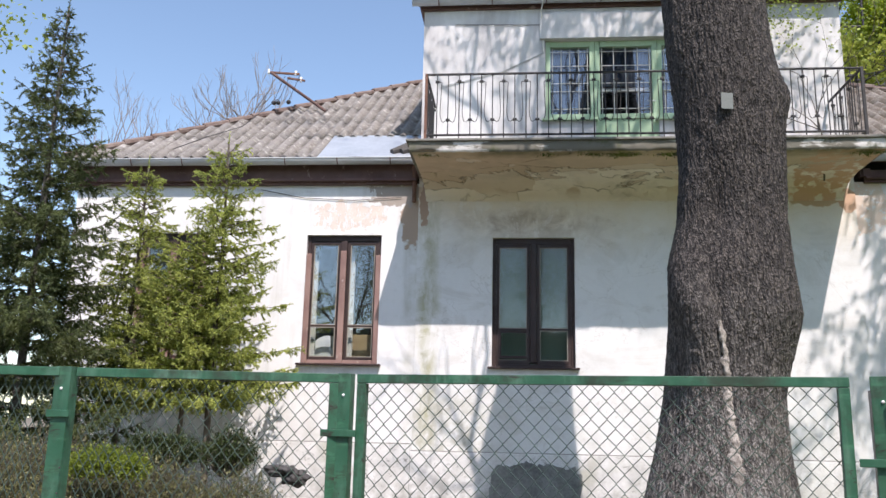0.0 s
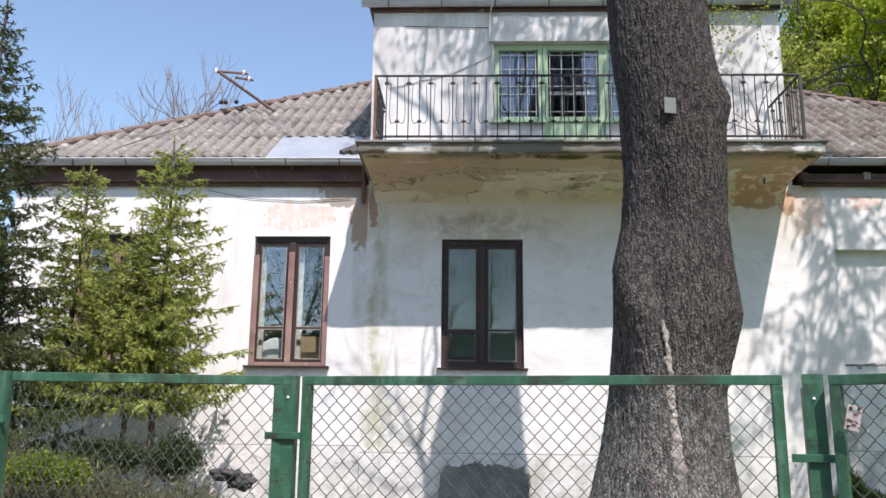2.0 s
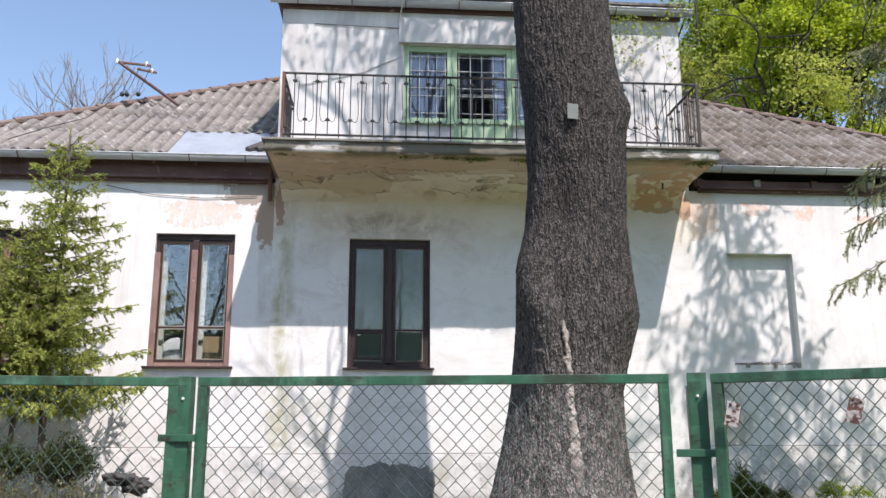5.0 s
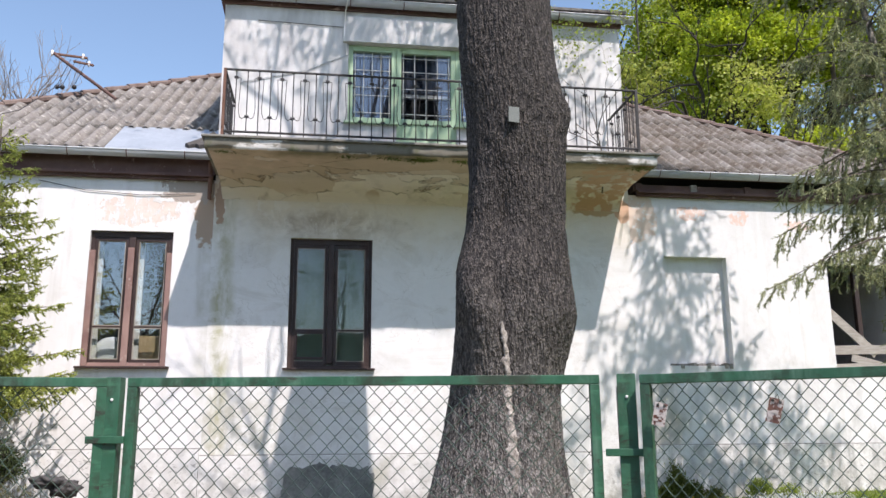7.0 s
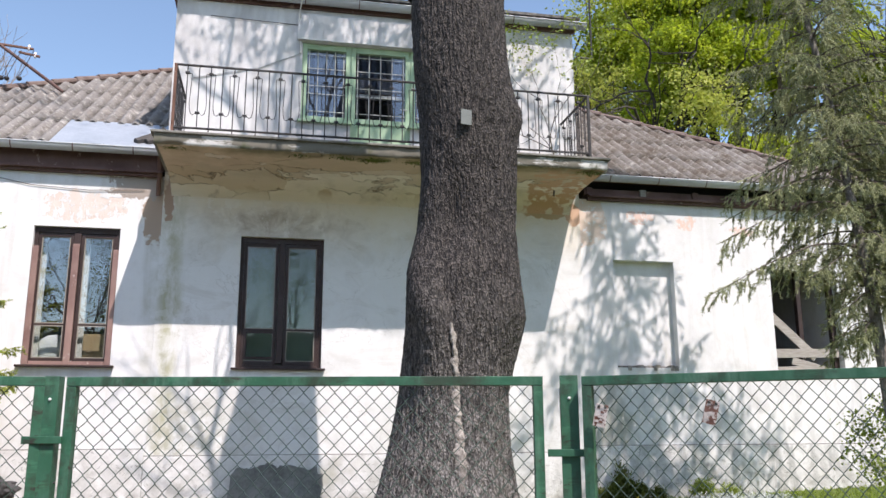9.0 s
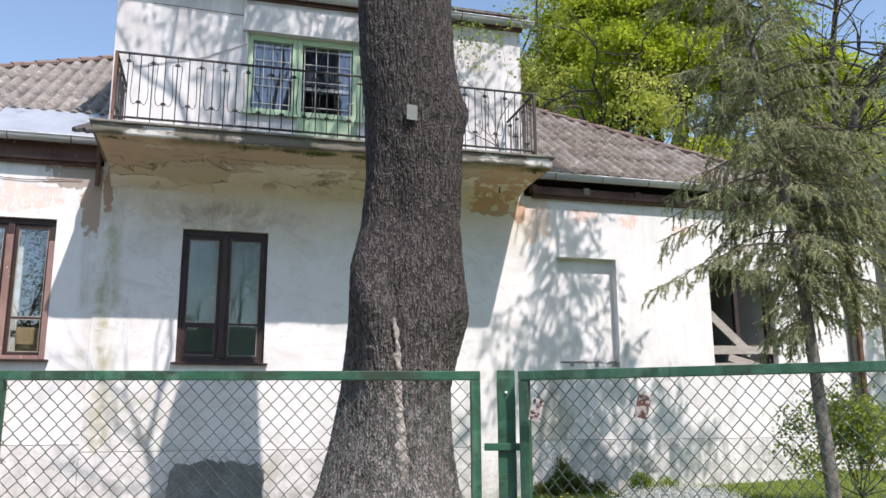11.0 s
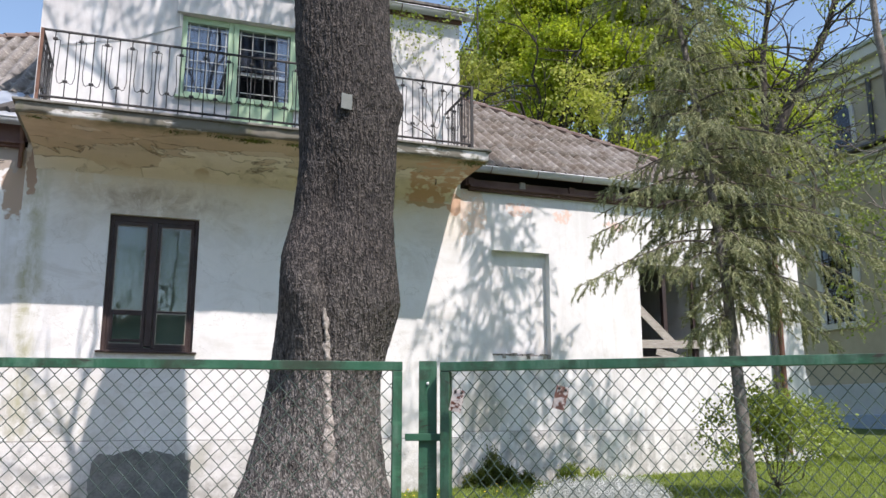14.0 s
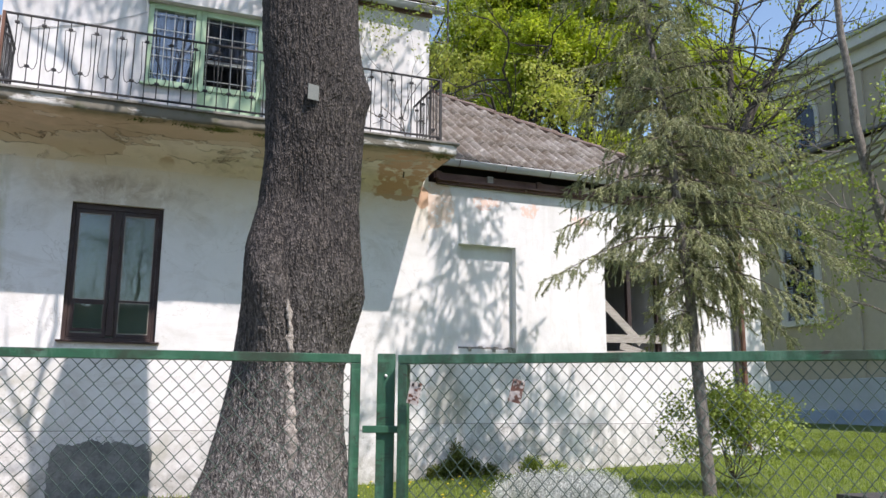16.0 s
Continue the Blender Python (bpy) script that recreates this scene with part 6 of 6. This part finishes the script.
spruce("thuja", "second stem of the thuja before the wall", [(-3.66, -1.15, -0.42), (-3.58, -1.15, 1.6), (-3.60, -1.15, 3.2)], 0.038, 1.45,
       lambda f: 0.80 * (1 - f) ** 0.7 + 0.12, THUJA, 42, **FAN)
spruce("thuja", "slender yellow-green thuja beside the young spruce", [(-4.40, -1.2, -0.42), (-4.37, -1.2, 1.3), (-4.32, -1.2, 2.8), (-4.30, -1.2, 3.96)], 0.043, 1.4,
       lambda f: 0.75 * (1 - f) ** 0.75 + 0.13, THUJA, 43, **FAN)

# ---- low junipers behind the fence ----
shrub("juniper", "low dull brownish juniper behind the fence", [(-2.4, -4.7, -0.36, 0.75, 0.92), (-3.3, -4.4, -0.36, 0.85, 1.06), (-1.75, -4.5, -0.36, 0.5, 0.80), (-2.7, -5.0, -0.38, 0.7, 0.88), (-4.1, -4.3, -0.36, 0.8, 1.10), (-3.6, -5.1, -0.38, 0.75, 0.95)], JUNIPER, 51, 230, (0.034, 0.009), upward=0.7)
shrub("juniper", "bright green low juniper tuft", [(-2.40, -5.35, 0.44, 0.13, 0.17), (-2.22, -5.35, 0.43, 0.10, 0.14), (-2.55, -5.33, 0.43, 0.10, 0.15)], JUNIPER_LIGHT, 52, 700, (0.030, 0.010), upward=0.5)
shrub("juniper", "flat dark green juniper cushion", [(-2.60, -4.2, 0.44, 0.22, 0.28), (-2.36, -4.2, 0.44, 0.20, 0.26)], JUNIPER_DARK, 53, 420, (0.032, 0.011), upward=0.5)
shrub("juniper", "round dark green juniper cushion", [(-1.92, -4.2, 0.38, 0.23, 0.38)], JUNIPER_DARK, 54, 420, (0.032, 0.011), upward=0.5)

# ---- trees behind the house and beside the church ----
leafy_tree("maple_tree", "large maple in bright young leaf behind the roof", (14.6, 11.2, 0.2), 17.5, 0.30, MAPLE, 61, 230000, 0.09, 0.42, 5, bark=DARK_TWIG, first=0.40, per=7, pads=560, crown=4.9)
leafy_tree("maple_tree", "pale yellow-green maple behind the house", (11.2, 15.5, 0.2), 18, 0.3, MAPLE_PALE, 62, 130000, 0.085, 0.45, 5, bark=DARK_TWIG, first=0.3, per=7, pads=800)
leafy_tree("bare_tree", "bare grey spring tree behind the roof", (-9.0, 15.0, 0), 13.6, 0.16, MAPLE, 63, 0, depth=5, bark=GREY_TWIG, first=0.42, spread=0.30, per=7, up=0.6)
leafy_tree("bare_tree", "bare grey spring tree behind the roof", (-11.4, 15.0, 0), 12.0, 0.13, MAPLE, 64, 0, depth=5, bark=GREY_TWIG, first=0.42, spread=0.30, per=5, up=0.6)
slim_tree("young_tree", "slim grey tree just coming into leaf beside the lawn", [(14.75, 0, -0.1), (14.5, 0.05, 1.2), (14.25, 0, 2.4), (14.12, -0.05, 3.4), (13.92, 0, 4.4), (13.62, 0, 5.4), (13.52, 0.05, 6.2), (13.43, 0, 7.1), (13.30, 0, 7.9), (13.27, 0, 8.8), (13.1, 0, 10.6)], 0.14, LEAF, 65, 6500, (2.4, 6.5), 26, SPRUCE_BARK)
slim_tree("young_tree", "dark-branched tree with few leaves beside the church", [(12.9, 3, 0.0), (12.85, 3, 4.5), (13.0, 3, 5.9), (13.74, 3, 7.45), (15.1, 3, 9.6), (15.9, 3, 11.4)], 0.16, LEAF, 66, 1300, (5.0, 10.5), 26, DARK_TWIG)
slim_tree("young_tree", "dark upright tree with few leaves beside the church", [(13.3, 3.4, 0.0), (13.3, 3.4, 5.0), (13.5, 3.4, 7.4), (13.6, 3.4, 9.0), (14.1, 3.4, 11.4)], 0.13, LEAF, 67, 1300, (5.2, 10.5), 24, DARK_TWIG)
leafy_tree("young_tree", "leafy tree at the end of the house", (-9.0, -1.5, 0.0), 9, 0.12, LEAF, 67, 4200, 0.075, 0.4, 4, first=0.4, spread=0.55, per=3)
# trees across the street, seen in the panes
leafy_tree("street_tree", "leafy street tree reflected in the panes", (-7.5, -27.0, -0.7), 13, 0.16, STREET_LEAF, 68, 9000, 0.09, 0.9, 5, first=0.16, per=4)
leafy_tree("street_tree", "leafy street tree reflected in the panes", (1.0, -28.0, -0.7), 13, 0.16, STREET_LEAF, 69, 12000, 0.09, 0.9, 5, first=0.16, per=4)
leafy_tree("street_tree", "leafy street tree reflected in the panes", (8.5, -28.0, -0.7), 13, 0.16, STREET_LEAF, 70, 16000, 0.09, 0.9, 5, first=0.18, per=4)

# ---- garden beds and lawn ----
leafy_tree("lilac_shrub", "young shrub in fresh light green leaf at the house corner", (7.46, -3.15, -0.05), 1.5, 0.014, LEAF, 71, 8000, 0.038, 0.11, 3, first=0.05, spread=0.30, per=10, up=0.5)
shrub("silver_cushion", "mound of silvery-white cushion plant on the lawn", [(4.75, -3.3, -0.2, 0.42, 0.36), (5.2, -3.2, -0.2, 0.5, 0.37), (5.65, -3.0, -0.18, 0.42, 0.33), (5.1, -3.75, -0.2, 0.5, 0.3)], SILVER, 72, 330, (0.02, 0.009), "plant", 0.6, SILVER)
shrub("weeds", "dark green weeds at the foot of the wall", [(5.20, -0.18, -0.16, 0.07, 0.52), (5.30, -0.16, -0.15, 0.08, 0.34), (5.08, -0.18, -0.17, 0.08, 0.24), (5.48, -0.16, -0.15, 0.08, 0.22), (5.75, -0.16, -0.15, 0.07, 0.16), (4.9, -0.18, -0.17, 0.07, 0.16)], MOSS, 74, 420, (0.05, 0.018), "weeds", 0.7)
shrub("weeds", "fresh green tuft against the plinth", [(6.35, -0.25, -0.12, 0.15, 0.22), (6.75, -0.25, -0.12, 0.10, 0.14)], LEAF, 75, 260, (0.05, 0.016), "weeds", 0.8)
leafy_tree("birch_seedling", "spindly birch seedling growing on the balcony", (4.3, -0.4, 4.3), 3.2, 0.012, LEAF, 73, 1500, 0.042, 0.11, 3, first=0.12, spread=0.6, per=4, up=0.4)

# grass and dandelions
rng = np.random.default_rng(81)
n = 90000
px, py = rng.uniform(0.2, 20, n), rng.uniform(-4.6, 7, n)
keep = ~((px < 9.4) & (py > -0.05)) & ~((px < 12.8) & (py > 1.4))
px, py = px[keep], py[keep]
pz = np.array([ground_z(a, b) for a, b in zip(px, py)])
v, f = blades(rng, np.stack([px, py, pz], 1), rng.normal(size=(len(px), 3)) * 0.45 + np.array([0, 0, 1.0]), 0.055, 0.010)
tagged(raw("grass", v, f, GRASS, None, "fresh green grass of the lawn"), category="grass", kind="stuff")
n = 46
for i in range(n):
    x, y = rng.uniform(3.2, 6.2), rng.uniform(-3.0, -0.3)
    z = ground_z(x, y)
    d = part("dandelion", rod([(0, 0, 0), (0.004, 0, 0.06)], 0.002, 4), GRASS)
    tagged(d, "yellow dandelion in the grass", "flower", "dandelions")
    d.location = (x, y, z)
    bm = bmesh.new()
    bmesh.ops.create_uvsphere(bm, u_segments=8, v_segments=4, radius=0.016, matrix=Matrix.Translation((0.004, 0, 0.065)) @ Matrix.Diagonal((1, 1, 0.45, 1)))
    part("flower_head", bm, PETAL, d, "yellow flower head")

# moss and grass growing out of the balcony's front edge
rng = np.random.default_rng(95)
cen, dr = [], []
for x, r, m in ((1.30, 0.07, 160), (1.62, 0.10, 420), (1.74, 0.08, 300), (2.28, 0.10, 420), (2.42, 0.08, 300), (2.62, 0.07, 160), (0.75, 0.05, 110), (4.55, 0.09, 260), (-0.75, 0.05, 90)):
    p = np.array([x, -1.20, 4.12]) + rng.normal(size=(m, 3)) * np.array([r, 0.018, r * 0.15])
    p[:, 2] -= np.abs(rng.normal(size=m)) * r * 0.1
    cen.append(p)
    dr.append(rng.normal(size=(m, 3)) * 0.7 + np.array([0, -0.5, -0.3]))
v, f = blades(rng, np.concatenate(cen), np.concatenate(dr), 0.04, 0.010)
tagged(raw("moss", v, f, MOSS, balcony, "green moss hanging at the slab edge"), kind="stuff")


# ---- church beyond the lawn ----
church = empty("church", "tall ochre church in shade with white-framed arched windows", "church")
CX, BZ = 24.2, 0.2


def arched(y, z0, z1, w, x0, t=0.0, n=14):
    """Outline of a round-headed opening across y."""
    pts = [(x0, y - w / 2, z0), (x0, y + w / 2, z0)]
    r = w / 2
    return pts + [(x0, y + r * math.cos(math.pi * k / n), z1 - r + r * math.sin(math.pi * k / n)) for k in range(n + 1)]


def arched_plate(y, z0, z1, w, x0, x1):
    bm = bmesh.new()
    a, b = [bm.verts.new(p) for p in arched(y, z0, z1, w, x0)], [bm.verts.new(p) for p in arched(y, z0, z1, w, x1)]
    bm.faces.new(a), bm.faces.new(b[::-1])
    for i in range(len(a)):
        bm.faces.new((a[i], a[(i + 1) % len(a)], b[(i + 1) % len(a)], b[i]))
    return bm


def arch_ring(y, z0, z1, w, band, x0, x1):
    bm = bmesh.new()
    o = [arched(y, z0 - 0.01, z1 + band, w + 2 * band, x)[1:] + arched(y, z0 - 0.01, z1 + band, w + 2 * band, x)[:1] for x in (x0, x1)]
    i_ = [arched(y, z0, z1, w, x)[1:] + arched(y, z0, z1, w, x)[:1] for x in (x0, x1)]
    vo, vi = [[bm.verts.new(p) for p in q] for q in o], [[bm.verts.new(p) for p in q] for q in i_]
    n = len(vo[0])
    for k in range(n - 1):
        bm.faces.new((vo[0][k], vo[0][k + 1], vi[0][k + 1], vi[0][k]))
        bm.faces.new((vo[0][k], vo[1][k], vo[1][k + 1], vo[0][k + 1]))
        bm.faces.new((vi[0][k], vi[0][k + 1], vi[1][k + 1], vi[1][k]))
    return bm


part("wall", block(CX, CX + 6, -14, 26, BZ, 9.9, 0), CHURCH, church, "shaded ochre render")
part("wall", block(CX + 1.2, CX + 6, -14, 26, 9.904, 14.2, 0), CHURCH, church)
part("plinth", block(CX - 0.12, CX - 0.004, -14, 26, BZ, 1.9, 0.03), CHURCH_BASE, church, "blue-grey plinth")
part("plinth", block(CX - 0.25, CX - 0.124, -14, 26, BZ, 0.85, 0.03), CHURCH_FOOT, church, "bluer lower step of the plinth")
for x, z0, z1, d in ((CX, 9.0, 9.25, 0.12), (CX, 9.25, 9.6, 0.3), (CX, 9.6, 9.9, 0.5), (CX + 1.2, 13.1, 13.3, 0.12), (CX + 1.2, 13.3, 13.8, 0.3), (CX + 1.2, 13.8, 14.2, 0.6)):
    part("cornice", block(x - d, x - 0.004, -14, 26, z0, z1 - 0.004, 0.03), CHURCH_TRIM, church, "white moulded cornice")
m = Matrix.Translation((CX - 0.7, 0, 9.92)) @ Matrix.Rotation(radians(-24), 4, "Y")
part("aisle_roof", block(0, 2.1, -14, 26, 0, 0.08, 0, m), COPPER, church, "dark sheet aisle roof")
m = Matrix.Translation((CX + 0.5, 0, 14.2)) @ Matrix.Rotation(radians(-12), 4, "Y")
part("nave_roof", block(0, 8, -14, 26, 0, 0.12, 0, m), PALE_ROOF, church, "pale green sheet roof")
for y in (12.35, 5.3, -1.8, 19.4):
    win = part("window", arched_plate(y, 4.1, 8.1, 1.45, CX - 0.02, CX - 0.012), CHURCH_GLASS, church, "dark arched church window in white surround")
    part("glass_back", arched_plate(y, 4.1, 8.1, 1.45, CX - 0.010, CX - 0.005), COPPER, win)
    part("surround", arch_ring(y, 4.1, 8.1, 1.45, 0.26, CX - 0.10, CX - 0.004), CHURCH_TRIM, win, "white moulded surround")
    part("sill", block(CX - 0.2, CX - 0.004, y - 1.05, y + 1.05, 3.86, 4.08, 0.02), CHURCH_TRIM, win)
    for k in range(1, 4):
        part("glazing_bar", block(CX - 0.045, CX - 0.022, y - 0.725 + k * 0.3625 - 0.02, y - 0.725 + k * 0.3625 + 0.02, 4.1, 7.6, 0), IRON, win)
    for k in range(1, 6):
        part("glazing_bar", block(CX - 0.045, CX - 0.022, y - 0.72, y + 0.72, 4.1 + k * 0.6 - 0.02, 4.1 + k * 0.6 + 0.02, 0), IRON, win)
for y in (12.8, 8.4, 4.0, -1.0):
    X = CX + 1.2
    win = part("window", arched_plate(y, 10.9, 12.8, 1.2, X - 0.02, X - 0.012), CHURCH_GLASS, church, "dark arched clerestory window")
    part("glass_back", arched_plate(y, 10.9, 12.8, 1.2, X - 0.010, X - 0.005), COPPER, win)
    part("surround", arch_ring(y, 10.9, 12.8, 1.2, 0.16, X - 0.09, X - 0.004), CHURCH_TRIM, win)
for y in (11.2, 6.3):
    part("downpipe", rod([(CX + 1.1, y, 10.3), (CX + 1.1, y, 13.2)], 0.09, 10), COPPER, church, "dark downpipe")
for y in (10.2, 2.0, 15.5):
    part("pilaster", block(CX - 0.1, CX - 0.004, y - 0.4, y + 0.4, 1.9, 9.0, 0.02), CHURCH, church)
    part("pilaster", block(CX + 1.1, CX + 1.196, y - 0.3, y + 0.3, 10.5, 13.1, 0.02), CHURCH, church)

# an unseen hedge added behind the camera: closes the place, darkens the panes' reflections
hv = []
for z, thick in ((-0.9, 0.7), (1.0, 0.9), (3.0, 1.0), (4.4, 0.9), (5.6, 0.75), (6.2, 0.4)):
    for i in range(125):
        x = -30 + 0.5 * i
        lump = noise.noise((x * 0.9, z * 0.9, 0.0)) + 0.5 * noise.noise((x * 2.7, z * 2.7, 5.0))
        hv += [(x, -37.4 + thick + 0.35 * lump, z + 0.5 * lump * (z > 3)), (x, -37.4 - thick - 0.35 * lump, z + 0.5 * lump * (z > 3))]
hf = []
for r in range(5):
    for i in range(124):
        for q in (0, 1):
            a = (r * 125 + i) * 2 + q
            hf.append((a, a + 2, a + 252, a + 250))
for i in range(124):
    a = (5 * 125 + i) * 2
    hf.append((a, a + 2, a + 3, a + 1))
tagged(raw("added_hedge", hv, hf, HEDGE, None, "", True), "unseen dark hedge added to darken reflections in the lower panes", "hedge")


# ---- roof mast with insulators and wires ----
mast = empty("roof_mast", "leaning iron roof mast with porcelain insulators and wires", "mast", at=(-3.0, 2.14, 6.16))
part("pole", rod([(0.12, 0, -0.12), (-0.89, 0, 0.61)], 0.027, 10), EAVES, mast, "rusty iron pole")
part("cross_arm", block(-0.93, -0.42, -0.02, 0.02, 0.51, 0.54, 0.004, Matrix.Rotation(radians(5), 4, "Y")), RUST, mast)
part("cross_arm", block(-0.66, -0.34, -0.02, 0.02, 0.37, 0.40, 0.004, Matrix.Rotation(radians(10), 4, "Y")), RUST, mast)
for x, z in ((-0.92, 0.62), (-0.44, 0.58), (-0.34, 0.46)):
    bm = bmesh.new()
    tube(bm, [(x, 0, z - 0.05), (x, 0, z - 0.02), (x, 0, z), (x, 0, z + 0.035), (x, 0, z + 0.05)], [0.012, 0.026, 0.017, 0.023, 0.008], 10)
    part("insulator", bm, PORCELAIN, mast, "white porcelain insulator", True)
for x, z in ((-0.78, 0.02), (-0.70, 0.02), (-0.52, 0.03)):
    bm = bmesh.new()
    bmesh.ops.create_uvsphere(bm, u_segments=10, v_segments=6, radius=0.04, matrix=Matrix.Translation((x, -0.05, z)))
    part("clamp", bm, IRON, mast, "black cable clamp", True)
    part("loop", rod([(x, -0.05, z + 0.03), (x + 0.1, -0.05, z + 0.3), (x + 0.16, -0.02, z + 0.5)], 0.005, 5), IRON, mast)
tagged(part("service_cable", rod([(-3.55, 1.6, 6.05), (-3.9, 1.0, 5.35), (-4.25, 0.4, 4.95), (-4.5, -0.1, 4.6)], 0.006, 6), IRON), "black cable running down over the roof", "cable")
tagged(part("wall_cable", rod([(-3.2, -0.012, 4.02), (-2.6, -0.014, 3.90), (-1.9, -0.014, 3.86), (-1.2, -0.014, 3.90)], 0.004, 6), IRON), "thin cable along the wall", "cable")
tagged(part("dormer_cable", rod([(-0.7, -0.02, 5.52), (0.2, -0.018, 5.75), (0.76, -0.016, 6.02)], 0.006, 6), ZINC), "grey cable across the dormer front", "cable")
tagged(part("dormer_cable", rod([(-0.5, -0.02, 6.47), (0.8, -0.018, 6.44), (3.0, -0.018, 6.45)], 0.005, 6), IRON), "thin dark cable under the dormer eaves", "cable")
tagged(part("dormer_cable", rod([(0.78, -0.35, 6.86), (0.72, -0.1, 6.62), (0.74, -0.016, 6.3), (0.75, -0.016, 6.02)], 0.009, 6), WHITE), "white cable hanging from the dormer gutter", "cable")
pipe = empty("vent_pipe", "bent black pipe fixed to the dormer corner", "pipe", at=(4.85, -0.05, 6.3))
part("pipe", rod([(0, 0, 0), (0.24, 0, 0.0), (0.25, 0, 0.02), (0.25, 0, 1.2)], 0.016, 8), IRON, pipe)

# things inside the sunlit window
pil = bmesh.new()
bmesh.ops.create_uvsphere(pil, u_segments=20, v_segments=12, radius=0.22, matrix=Matrix.Translation((-2.22, 0.36, 1.80)) @ Matrix.Diagonal((1.05, 0.4, 1.0, 1)))
tagged(part("pillow", pil, LINEN, None, "", True), "white pillow on the window ledge", "pillow")
tagged(part("window_ledge", block(-2.6, -1.4, 0.384, 0.62, 1.55, 1.60), WHITE), "white inner window ledge", "ledge")
tagged(part("cardboard", block(-1.90, -1.56, 0.30, 0.315, 1.62, 2.03), CARD), "brown cardboard sheet leaning in the window", "cardboard")

# dark low boxes on the lawn
bench = empty("garden_bench", "low dark wooden bench on the lawn", "bench", at=(7.3, -5.5, -0.28))
part("seat", block(-0.5, 0.75, -0.25, 0.25, 0.30, 0.36, 0.01), DARK_WOOD, bench)
part("end", block(0.15, 0.85, -0.3, 0.28, 0.362, 0.46, 0.01), DARK_WOOD, bench)
part("leg", block(-0.4, -0.32, -0.2, 0.2, 0.0, 0.298, 0.01), DARK_WOOD, bench)
part("leg", block(0.6, 0.68, -0.2, 0.2, 0.0, 0.298, 0.01), DARK_WOOD, bench)

# stones at the edge of the juniper bed
bm = bmesh.new()
bmesh.ops.create_icosphere(bm, subdivisions=3, radius=0.16)
for v_ in bm.verts:
    v_.co *= 1 + 0.35 * noise.noise(v_.co * 7)
    v_.co.z *= 0.6
stone = tagged(part("garden_stone", bm, STONE, None, "", True), "pale rough stone at the edge of the bed", "stone")
stone.location = (-1.30, -4.35, 0.10)
bm = bmesh.new()
bmesh.ops.create_icosphere(bm, subdivisions=5, radius=0.10)
for v_ in bm.verts:
    v_.co *= 1 + 0.9 * noise.noise(v_.co * 11 + Vector((3, 1, 2))) + 0.35 * noise.noise(v_.co * 40)
    v_.co.x *= 1.25
    v_.co.z *= 0.7
stump = tagged(part("stump", bm, DARK_WOOD, None, "", True), "dark rotten stump beside the junipers", "stump")
stump.location = (-1.37, -4.35, 0.42)
